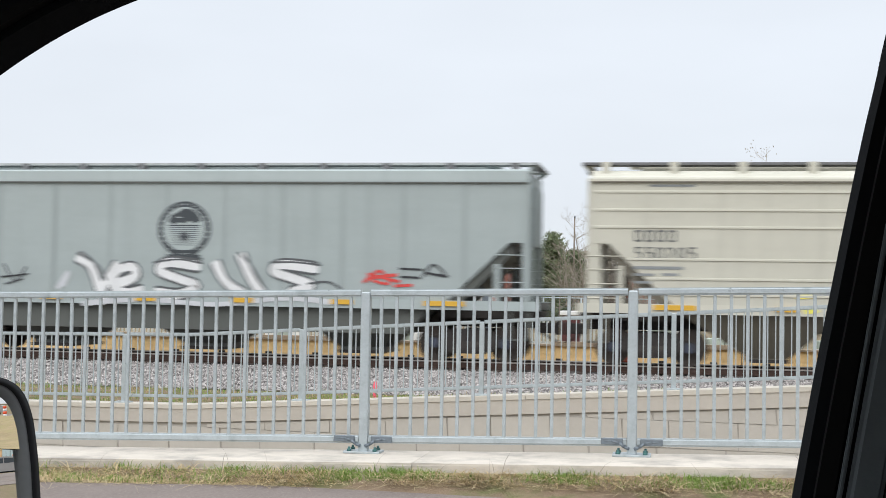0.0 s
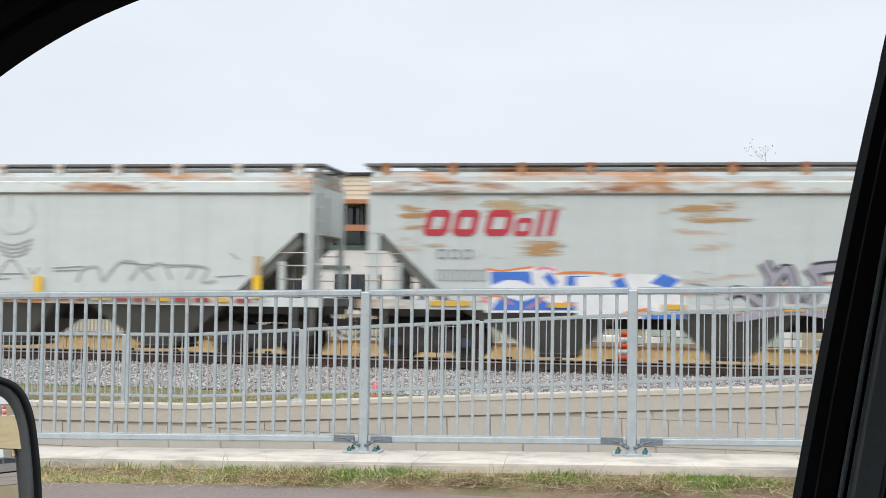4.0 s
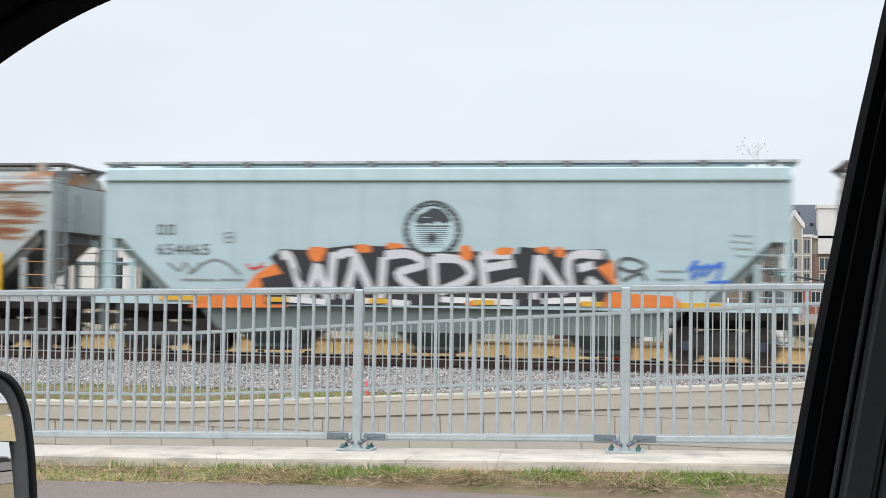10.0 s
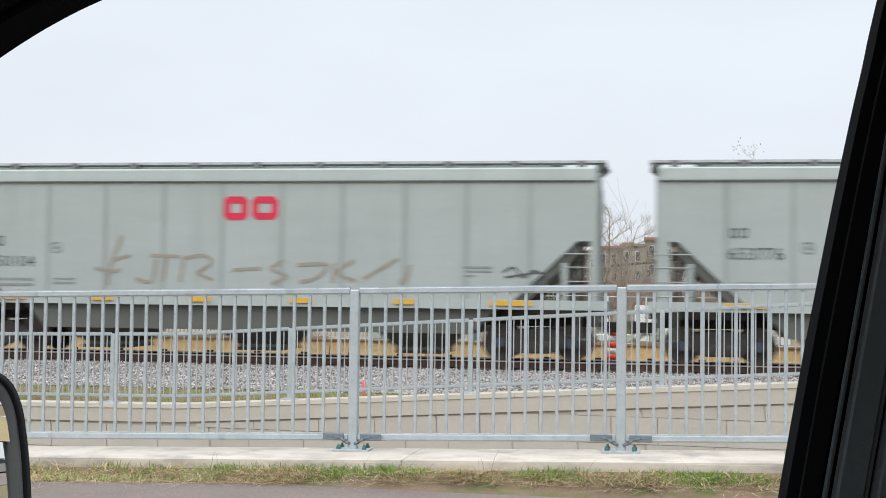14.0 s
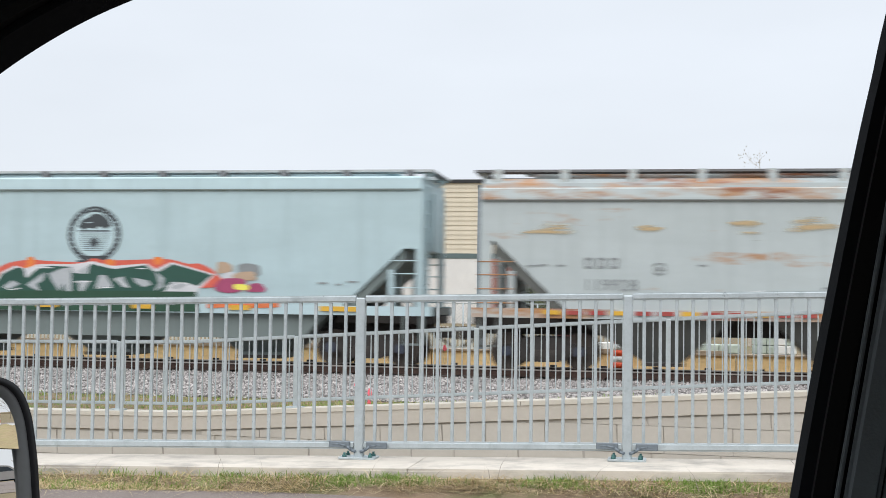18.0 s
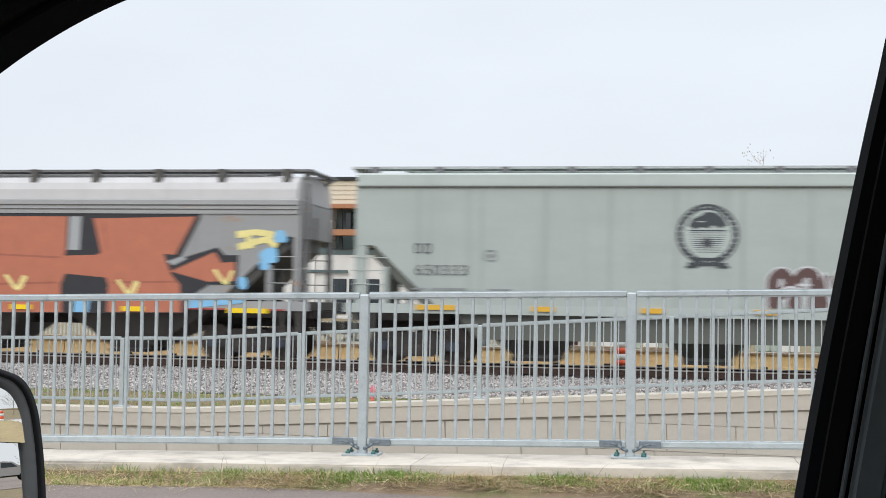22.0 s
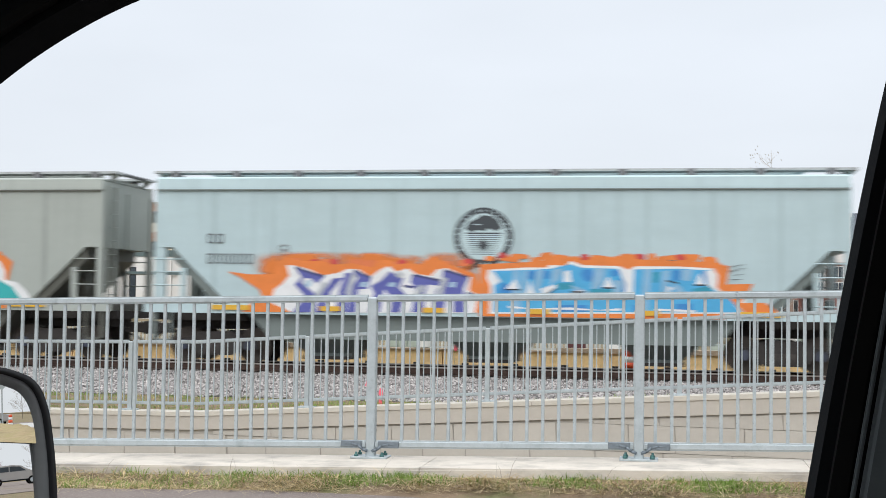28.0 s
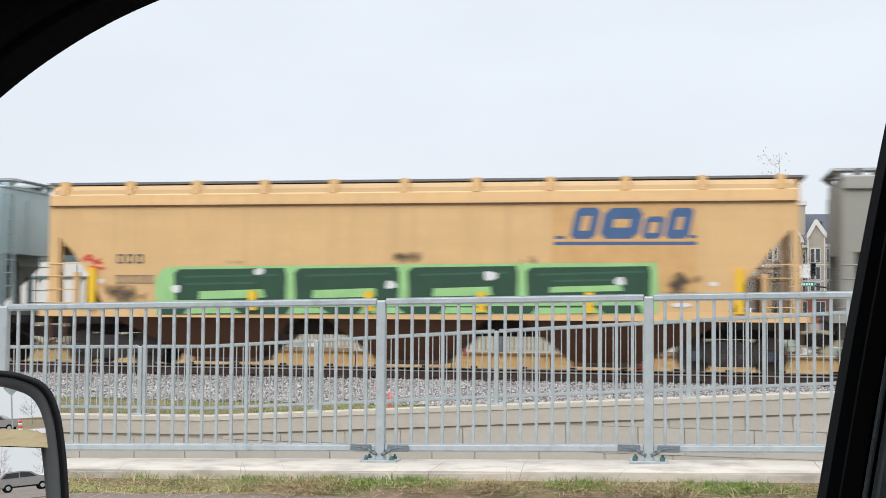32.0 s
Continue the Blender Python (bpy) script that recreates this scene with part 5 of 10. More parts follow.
def gabled_house():
    root = empty("apartment_building", pose(0, 170, 0), "tan gabled apartment building with cream trim and a slate roof", "building")
    wl = part("wall", box(13.5, 40, 0, 14, 3.7, 9.5), M_BEIGE, root)
    part("brick_base", box(13.4, 40.1, -0.15, 14, 0, 3.697), M_BRICK, root)
    part("cornice", box(13.3, 40.2, -0.5, 0.3, 9.503, 9.85), M_STUCCO, root)
    part("roof", prism([(-0.4, 9.86), (7, 14.3), (14.8, 9.86)], 13.6, 40.5, axis="x"), M_SLATE, root)
    g = part("gable", prism([(15.0, 3.8), (17.1, 3.8), (17.1, 11.1), (16.0, 12.7), (15.0, 11.0)], -1.4, -0.003), M_BEIGE, root)
    part("gable_trim", prism([(14.85, 10.6), (15.2, 10.9), (15.98, 12.35), (16.9, 11.0), (17.3, 10.7), (17.3, 11.3), (16.15, 13.0), (15.82, 13.0), (14.85, 11.2)], -1.65, -1.403), M_STUCCO, root, "cream gable trim")
    bay = part("bay", box(17.103, 18.2, -1.1, -0.003, 3.8, 9.6), M_BEIGE, root)
    part("bay_cornice", box(17.103, 18.4, -1.3, 0.0, 9.603, 9.95), M_STUCCO, root)
    for x in (15.0, 17.0, 18.1):
        part("corner_board", box(x - 0.08, x + 0.08, -1.45, -1.405, 3.8, 10.8 if x < 18 else 9.6), M_STUCCO, root)
    for zz in (7.25, 5.2):
        part("band", box(13.5, 18.2, -1.44, -1.406, zz, zz + 0.16), M_STUCCO, root)
    part("brown_panel", box(18.25, 40, -0.1, -0.003, 3.7, 7.5), M_BROWN, root)
    part("chimney", box(13.3, 15.0, 2, 4, 9.5, 15.1), M_BEIGE, root)
    part("chimney_cap", box(13.1, 15.2, 1.8, 4.2, 15.103, 15.65), M_STUCCO, root)
    part("chimney", box(19.0, 21.3, -0.5, 1.4, 7.55, 13.3), M_STUCCO, root, "cream rendered chimney stack")
    part("chimney_cap", box(18.85, 21.45, -0.7, 1.6, 13.303, 13.75), M_STUCCO, root)
    part("gable", prism([(21.9, 7.55), (26.2, 7.55), (26.2, 11.4), (24.05, 14.6), (21.9, 11.4)], -1.2, -0.11), M_STUCCO, root, "cream rendered gable")
    for z0, z1 in ((7.55, 9.4), (5.45, 7.1), (4.0, 5.1)):
        for k in range(2):
            window_unit(g, 15.22 + 0.66 * k, 15.84 + 0.66 * k, z0, z1, -1.4, M_STUCCO, 1)
        window_unit(bay, 17.2, 18.0, z0, z1, -1.1, M_STUCCO, 2)
        window_unit(wl, 13.95, 14.85, z0 - 0.2, z1 - 0.3, 0.0, M_STUCCO, 2)
        for i in range(9):
            a = 19.2 + i * 2.2
            window_unit(wl, a, a + 1.3, z0, z1, -0.1, M_STUCCO)
    for i in range(12):
        window_unit(root, 13.8 + i * 2.2, 15.0 + i * 2.2, 0.9, 2.8, -0.15, M_WHITE)
    for x, z in ((16.9, 13.0), (18.3, 11.4), (20.5, 12.6)):
        part("roof_vent", box(x, x + 0.4, 7 - (14.3 - z) / 0.6 - 0.4, 7 - (14.3 - z) / 0.6 + 0.3, z - 0.25, z + 0.15), M_SIGNAL, root)


gabled_house()


def signal_head(parent, x, y, z, lit=True):
    s = part("signal_head", box(x - 0.22, x + 0.22, y - 0.12, y + 0.12, z - 0.90, z + 0.25, bevel=0.03), M_SIGNAL, parent)
    for i, zz in enumerate((0.0, -0.34, -0.68)):
        part("lens", rod((x, y - 0.16, z + zz), (x, y - 0.121, z + zz), 0.16, n=16), M_REDLAMP if i == 0 and lit else M_BLACK, s, "lit red lens" if i == 0 and lit else "")
        part("visor", rod((x, y - 0.32, z + zz + 0.185), (x, y - 0.12, z + zz + 0.185), 0.04, n=8), M_SIGNAL, s)


def signals():
    root = empty("traffic_signal", pose(0, 120, 0.0), "dark mast-arm traffic signal with a green street sign", "traffic signal", group="traffic signals")
    part("pole", rod((16.5, 0, 0), (16.5, 0, 5.6), 0.14, n=10, r2=0.09), M_SIGNAL, root)
    part("mast_arm", rod((16.5, 0, 2.95), (9.4, 0, 4.03), 0.10, n=8, r2=0.06), M_SIGNAL, root)
    signal_head(root, 11.1, -0.1, 5.55, False)
    signal_head(root, 6.37, -0.1, 4.39)
    part("sign_arm", rod((9.2, 0.1, 5.08), (11.0, 0.1, 5.02), 0.05, n=8), M_SIGNAL, root)
    part("hanger", rod((9.4, 0, 4.03), (6.0, 0, 4.6), 0.05, n=8), M_SIGNAL, root)
    sg = part("street_sign", box(9.93, 11.2, -0.14, -0.09, 3.69, 4.09), M_SIGN, root, "green street name sign with white bars")
    for i in range(5):
        part("letter_bar", box(10.03 + i * 0.22, 10.18 + i * 0.22, -0.148, -0.142, 3.79, 4.0), M_WHITE, sg)
    part("panel", box(9.9, 10.8, -0.12, -0.05, 4.45, 5.6), M_WHITE, root)
    root = empty("traffic_signal", pose(0, 121, 0.0), "grey mast-arm traffic signal over the street showing red", "traffic signal", group="traffic signals")
    part("pole", rod((-4.6, 0, 0), (-4.6, 0, 5.2), 0.13, n=10, r2=0.09), M_GALV_DARK, root)
    part("mast_arm", rod((-4.6, 0, 4.55), (3.9, 0, 5.4), 0.13, n=8, r2=0.08), M_SIGNAL, root)
    signal_head(root, 3.42, -0.2, 4.85)
    part("panel", box(3.85, 4.75, -0.1, -0.05, 3.9, 4.8), M_WHITE, root)
    for x, z, w in ((2.65, 2.65, 1.6),):
        root = empty("sign_board", pose(x, 119, 0.0), "blank white sign board on two posts", "sign", group="white sign boards")
        part("board", box(-w / 2, w / 2, -0.04, 0, z - 0.95, z + 0.95), M_WHITE, root)
        for sx in (-0.3, 0.3):
            part("mark", box(sx - 0.05, sx + 0.05, -0.048, -0.042, z - 0.1, z + 0.35), M_SIGNAL, root)
        for sx in (-w / 3, w / 3):
            part("post", box(sx - 0.05, sx + 0.05, 0.002, 0.08, 0, z + 0.4), M_GALV, root)


signals()


def limbs(rng, p, d, length, r, depth, spread, segs, tips, droop=0.0):
    """Branches as tapered segments, gathered in a list."""
    q = p
    n = 3
    for k in range(n):
        d = (d + Vector((rng.uniform(-1, 1), rng.uniform(-1, 1), rng.uniform(-0.4, 0.8) - droop)) * 0.13).normalized()
        e = q + d * length / n
        segs.append((q, e, r * (1 - 0.25 * k / n), r * (1 - 0.25 * (k + 1) / n)))
        q = e
        if depth > 0 and k > 0 - (depth < 3):
            for _ in range(rng.choice((1, 2))):
                a = Vector((rng.uniform(-1, 1), rng.uniform(-1, 1), rng.uniform(-0.3, 0.6))).normalized()
                limbs(rng, q, (d + a * spread).normalized(), length * rng.uniform(0.5, 0.72), r * 0.5, depth - 1, spread, segs, tips)
    tips.append(q)


def seg_mesh(name, segs, material):
    verts, faces = [], []
    for a, b, r0, r1 in segs:
        d = (b - a).normalized()
        u = d.orthogonal().normalized()
        w = d.cross(u)
        k = len(verts)
        for p, r in ((a, r0), (b, r1)):
            for i in range(3):
                t = 2.094 * i
                verts.append(p + (u * math.cos(t) + w * math.sin(t)) * r)
        for i in range(3):
            j = (i + 1) % 3
            faces.append((k + i, k + j, k + 3 + j, k + 3 + i))
    me = bpy.data.meshes.new(name)
    me.from_pydata([tuple(v) for v in verts], [], faces)
    me.materials.append(material)
    return me


def bare_tree(x, y, h, seed, label, bark=None, twig=None, depth=4, spread=0.75, upright=False, buds=0, z=-0.55):
    rng = random.Random(seed)
    root = empty("tree", pose(x, y, z), label, "tree")
    trunk, twigs, tips = [], [], []
    p = Vector((0, 0, -0.05))
    d = Vector((0, 0, 1))
    r0 = h * 0.013
    n = 9
    for k in range(n):
        d = (d + Vector((rng.uniform(-1, 1), rng.uniform(-1, 1), 0.6)) * (0.04 if upright else 0.10)).normalized()
        e = p + d * h * 0.92 / n
        trunk.append((p, e, r0 * (1 - 0.85 * k / n), r0 * (1 - 0.85 * (k + 1) / n)))
        p = e
        if k >= 1:
            f = 1 - k / n
            for _ in range((4 if k < 6 else 2) if upright else 2):
                a = rng.uniform(0, 6.28)
                up = rng.uniform(0.7, 1.3) if upright else rng.uniform(0.2, 0.9)
                limbs(rng, p, Vector((math.cos(a), math.sin(a), up)).normalized(), h * ((0.055 + 0.09 * f) if upright else (0.10 + 0.15 * f)) * rng.uniform(0.8, 1.2), r0 * (0.16 if upright else 0.35) * (0.4 + f * 0.6), depth - 2, spread, twigs, tips)
    part("trunk", seg_mesh("trunk", trunk, bark or M_BARK), None, root)
    part("crown", seg_mesh("crown", twigs, twig or M_TWIG), None, root, "bare thin branches")
    if buds:
        verts, faces = [], []
        for t in tips:
            share = clamp((h * 0.93 - t.z) / (h * 0.30), 0.12, 1.0)
            for _ in range(buds):
                if rng.random() > share:
                    continue
                c = t + Vector((rng.gauss(0, 0.20), rng.gauss(0, 0.20), rng.gauss(0, 0.22)))
                s = rng.uniform(0.012, 0.034)
                k = len(verts)
                verts += [c + Vector((s, 0, 0)), c + Vector((-s, 0, s)), c + Vector((0, s, -s)), c + Vector((0, -s, s * 1.3))]
                faces += [(k, k + 1, k + 2), (k, k + 2, k + 3), (k + 1, k + 3, k + 2), (k, k + 3, k + 1)]
        soup("bud_cloud", verts, faces, M_BUD, "pale opening buds", "", kind="stuff", parent=root)
    return root


def evergreen(x, y, h, w, seed):
    rng = random.Random(seed)
    root = empty("tree", pose(x, y, -0.55), "dark green evergreen tree with an uneven crown", "tree", group="evergreen trees")
    part("trunk", rod((0, 0, -0.05), (0, 0, h * 0.9), 0.12, n=8, r2=0.03), M_BARK, root)
    verts, faces = [], []
    for i in range(210):
        t = rng.random() ** 0.9
        z = h * (0.06 + 0.92 * t)
        rad = w * (1 - max(0.0, t - 0.35) * 1.25) * rng.uniform(0.25, 1.1)
        a = rng.uniform(0, 6.28)
        c = Vector((math.cos(a) * rad, math.sin(a) * rad, z + rng.uniform(-0.15, 0.15)))
        for _ in range(44):
            q = c + Vector((rng.gauss(0, 0.22), rng.gauss(0, 0.22), rng.gauss(0, 0.16)))
            s = rng.uniform(0.07, 0.15)
            o = Vector((rng.uniform(-1, 1), rng.uniform(-1, 1), rng.uniform(-0.3, 1))).normalized() * s * 1.6
            n = o.orthogonal().normalized() * s * 0.45
            k = len(verts)
            verts += [q - n, q + n, q + o]
            faces += [(k, k + 1, k + 2)]
    soup("crown", verts, faces, M_NEEDLE, "dense dark needles", "", kind="", parent=root)


evergreen(-7.7, 85, 6.3, 1.5, 1)
evergreen(-8.9, 86.5, 5.5, 1.5, 2)
evergreen(-6.6, 88, 5.3, 1.3, 3)
evergreen(-8.2, 90, 5.6, 1.6, 4)
bare_tree(-5.6, 82, 7.4, 5, "bare grey-brown tree behind the track", depth=5)
bare_tree(-4.4, 80, 8.3, 6, "bare thin-branched tree with a pale trunk behind the track", bark=M_BIRCH, depth=5)
bare_tree(-3.2, 74, 7.4, 7, "bare multi-branched shrub tree", depth=5, spread=0.9)
bare_tree(-2.5, 76, 6.9, 17, "bare multi-branched shrub tree", depth=5, spread=0.9)
bare_tree(-6.6, 78, 5.2, 14, "bare multi-branched shrub tree", depth=5, spread=0.9)
bare_tree(-1.6, 90, 6.0, 8, "bare brown street tree", depth=5)
bare_tree(0.6, 100, 6.2, 9, "bare brown street tree", depth=5)
bare_tree(5.4, 116, 6.2, 10, "bare street tree beside the traffic signal", depth=5)
bare_tree(8.0, 112, 5.4, 12, "bare street tree beside the traffic signal", depth=5)
bare_tree(3.9, 63, 9.55, 11, "slender pale birch with opening buds", bark=M_BIRCH, twig=M_BIRCH, depth=4, spread=0.6, upright=True, buds=5)


def thicket(x0, x1, y0, y1, h, n, seed, label):
    """A stand of bare upright stems with side twigs."""
    rng = random.Random(seed)
    segs, tips = [], []
    for _ in range(n):
        p = Vector((rng.uniform(x0, x1), rng.uniform(y0, y1), -0.45))
        d0 = Vector((rng.uniform(-0.22, 0.22), rng.uniform(-0.2, 0.2), 1)).normalized()
        limbs(rng, p, d0, h * rng.uniform(0.5, 1.0), rng.uniform(0.02, 0.04), 2, 0.45, segs, tips)
    o = tagged(new("thicket", seg_mesh("thicket", segs, M_TWIG)), label, "shrub", kind="stuff")
    return o


thicket(-5.6, -2.6, 70, 80, 3.2, 30, 51, "dense bare brown shrubs behind the track")
thicket(-3.7, -1.5, 71, 79, 4.2, 9, 54, "tall bare brown shrubs behind the track")
thicket(-2.6, 1.6, 84, 96, 3.0, 46, 52, "dense bare brown shrubs beside the street")
thicket(2.2, 6.0, 92, 104, 2.6, 70, 53, "bare brown shrubs beside the street")


def utility_pole():
    root = empty("utility_pole", pose(-6.49, 86, -0.2), "thin wooden utility pole", "pole")
    part("pole", rod((0, 0, 0), (0.06, 0, 7.1), 0.065, n=8, r2=0.045), M_BARK, root)
    part("insulator", rod((0.06, 0, 7.1), (0.06, 0, 7.25), 0.06, n=8), M_GALV_DARK, root)


utility_pole()


def link_fence():
    root = empty("chain_link_fence", pose(-8.5, 50, -0.33), "chain-link fence with pale steel posts", "fence")
    for i in range(11):
        x = -2.2 + i * 1.45
        part("post", rod((x, 0, 0), (x, 0, 1.9), 0.03, n=8), M_WHITE if i % 3 == 0 else M_GALV, root)
    part("top_rail", rod((-2.2, 0, 1.88), (12.3, 0, 1.88), 0.02, n=6), M_GALV, root)
    segs = []
    for i in range(-14, 105):
        a = -2.2 + i * 0.14
        for s in (1, -1):
            x0, x1 = (a, a + 1.85) if s > 0 else (a + 1.85, a)
            lo, hi = 0.0, 1.85
            pa, pb = Vector((x0, 0, lo)), Vector((x1, 0, hi))
            if min(x0, x1) < -2.2 or max(x0, x1) > 12.3:
                continue
            segs.append((pa, pb, 0.003, 0.003))
    o = part("mesh", seg_mesh("mesh", segs, M_GALV_DARK), None, root)
    tagged(o, kind="stuff")


link_fence()


def cabinet():
    root = empty("utility_cabinet", pose(-3.36, 44.0, -0.35), "dark red cabinet with a white lid behind the barriers", "cabinet")
    part("body", box(-0.30, 0.30, -0.25, 0.25, 0, 1.30, bevel=0.02), mat("dark_red_enamel", (0.10, 0.03, 0.03), 0.6, vary=0.1), root)
    part("lid", box(-0.36, 0.36, -0.30, 0.30, 1.303, 1.46, bevel=0.03), M_WHITE, root, "white metal lid")
    root = empty("utility_cabinet", pose(-0.6, 54.0, -0.33), "white metal cabinet behind the track", "cabinet")
    part("body", box(-0.45, 0.45, -0.3, 0.3, 0, 1.55, bevel=0.02), M_WHITE, root)
    part("door", box(-0.38, 0.38, -0.325, -0.303, 0.1, 1.45), M_WHITE, root)


cabinet()


def street_beyond():
    bm = prism([(-3.0, 104), (60, 104), (60, 160), (-20, 160), (-14, 130)], -0.05, 0.012, axis="z")
    thing("street", bm, M_ASPHALT, "grey asphalt street beyond the railway", "road", kind="structure")


street_beyond()


# ---- seen behind the van, in its side mirror ----
def parked_car(name, m, paint_mat, label, tail=True):
    root = empty(name, m, label, "car", group="vehicles parked behind the van")
    prof = [(-2.25, 0.38), (2.25, 0.38), (2.28, 0.85), (2.10, 1.02), (1.25, 1.10), (0.55, 1.58), (-0.2, 1.68), (-1.5, 1.64), (-2.05, 1.15), (-2.28, 0.98)]
    bm = prism(prof, -0.88, 0.88)
    bmesh.ops.bevel(bm, geom=[e for e in bm.edges if abs(e.verts[0].co.y - e.verts[1].co.y) < 0.01], offset=0.06, segments=2, affect="EDGES")
    part("body", bm, paint_mat, root)
    for y in (-0.895, 0.87):
        part("side_window", prism([(-1.85, 1.14), (-0.45, 1.14), (-0.45, 1.56), (-1.45, 1.54)], y, y + 0.025), M_GLASS, root)
        part("side_window", prism([(-0.38, 1.14), (0.95, 1.14), (0.45, 1.50), (-0.2, 1.57), (-0.38, 1.57)], y, y + 0.025), M_GLASS, root)
        part("sill_trim", box(-1.3, 1.3, y - 0.01, y + 0.035, 0.34, 0.46), M_BLACK, root)
        if tail:
            part("tail_lamp", box(-2.30, -2.10, y - 0.01, y + 0.035, 0.92, 1.14), M_TAIL, root, "lit red tail lamp")
    for x in (-1.35, 1.38):
        for y in (-0.92, 0.70):
            w = part("wheel", rod((x, y, 0.34), (x, y + 0.22, 0.34), 0.34, n=20), M_RUBBER, root)
            part("rim", rod((x, y - 0.012, 0.34), (x, y + 0.232, 0.34), 0.18, n=14), M_GALV, w)
    return root



def behind_the_van():
    thing("parking_lot", prism([(84, -14), (150, -14), (150, 40), (84, 40)], -0.02, 0.012, axis="z"), M_ASPHALT, "grey asphalt parking area behind the van", "road", kind="structure")
    thing("cross_street", prism([(72, -60), (84, -60), (83.9, 60), (72, 60)], -0.02, 0.008, axis="z"), M_ASPHALT, "grey asphalt cross street behind the van", "road", kind="structure")
    verts, faces = [], []
    nx, ny = 60, 30
    for j in range(ny + 1):
        for i in range(nx + 1):
            a, b = i / nx, j / ny
            x, y = 28 + 42 * a, -3.0 + 7.9 * b
            fall = min(1.0, (4.8 - y) / 1.4)
            e = math.sin(math.pi * a) * min(1.0, b / 0.2) * fall * fall * (3 - 2 * fall)
            verts.append((x, y, -0.04 + e * (0.74 + 0.26 * noise.noise((x * 0.3, y * 0.6, 0)) + 0.16 * noise.noise((x * 1.7, y * 2.0, 4)))))
    for j in range(ny):
        for i in range(nx):
            k = j * (nx + 1) + i
            faces.append((k, k + 1, k + nx + 2, k + nx + 1))
    soup("grass_bank", verts, faces, M_DRYGRASS, "low bank of dry straw-coloured grass", "grass bank", kind="structure")
    parked_car("suv", pose(112, 12.9, 0.012, 0, 0, 90), M_SILVER, "silver-grey compact SUV with a lit tail lamp")
    parked_car("suv", pose(120, 17.3, 0.012, 0, 0, 84), M_WHITECAR, "pale grey parked estate car", tail=False)
    parked_car("suv", pose(128, 2.6, 0.012, 0, 0, 100), M_SILVER, "silver-grey car parked far behind", tail=False)
    bare_tree(128, 16.2, 4.2, 31, "bare round-headed tree in the parking area", depth=5, spread=0.9, z=0.0)
    bare_tree(132, 12.6, 4.0, 32, "reddish budding tree in the parking area", depth=5, spread=0.9, twig=mat("reddish_twigs", (0.22, 0.08, 0.08), 0.9, vary=0.3), z=0.0)
    for i, (x, y, h) in enumerate(((230, 9.0, 6.0), (240, -6, 6.0))):
        bare_tree(x, y, h, 40 + i, "bare tree in the distance behind the van", depth=5, spread=0.9, z=-0.2)
    root = empty("road_sign", pose(75, 3.2, 0.0), "diamond road sign on a steel post", "sign")
    part("post", box(-0.04, 0.04, -0.04, 0.04, -0.1, 3.4), M_GALV, root)
    part("panel", prism([(0, 2.5), (0.45, 2.95), (0, 3.4), (-0.45, 2.95)], -0.07, -0.045, axis="x"), M_GALV, root)
    root = empty("stop_sign", pose(104, 14.2, 0.012), "red octagonal sign on a thin post", "sign")
    part("post", box(-0.03, 0.03, -0.03, 0.03, 0, 3.1), M_GALV, root)
    oct_pts = [(0.30 * math.cos(radians(22.5 + 45 * i)), 2.85 + 0.30 * math.sin(radians(22.5 + 45 * i))) for i in range(8)]
    part("panel", prism(oct_pts, -0.06, -0.035, axis="x"), M_RED, root)
    d = channelizer(96, 4.1, 1.05)
    d.location.z = 0.01
    for i in range(2):
        root = empty("road_barrier", pose(99.0, 4.6 + i * 1.9, 0.01), "white plastic road barrier", "barrier", group="white road barriers")
        part("body", prism([(-0.2, 0), (0.2, 0), (0.10, 0.34), (-0.10, 0.34)], 0, 1), M_WHITE, root)
        root.scale = (1, 1.8, 1)


behind_the_van()

# ---- the vehicle in which the camera sits ----
def arc(pts):
    """A smooth closed or open line through a few points."""
    out = []
    n = len(pts)
    for i in range(n):
        p0, p1, p2, p3 = (Vector((*pts[(i + j) % n], 0)) for j in (-1, 0, 1, 2))
        for k in range(4):
            t = k / 4
            q = 0.5 * ((2 * p1) + (p2 - p0) * t + (2 * p0 - 5 * p1 + 4 * p2 - p3) * t * t + (3 * p1 - p0 - 3 * p2 + p3) * t ** 3)
            out.append((q.x, q.y))
    return out


def ring_prism(inner, outer, y0, y1):
    bm = bmesh.new()
    n = len(inner)
    g = [[bm.verts.new((x, y, z)) for x, z in line] for y in (y0, y1) for line in (inner, outer)]
    for i in range(n):
        j = (i + 1) % n
        bm.faces.new((g[0][i], g[0][j], g[1][j], g[1][i]))
        bm.faces.new((g[2][i], g[3][i], g[3][j], g[2][j]))
        bm.faces.new((g[0][i], g[2][i], g[2][j], g[0][j]))
        bm.faces.new((g[1][i], g[1][j], g[3][j], g[3][i]))
    return bm


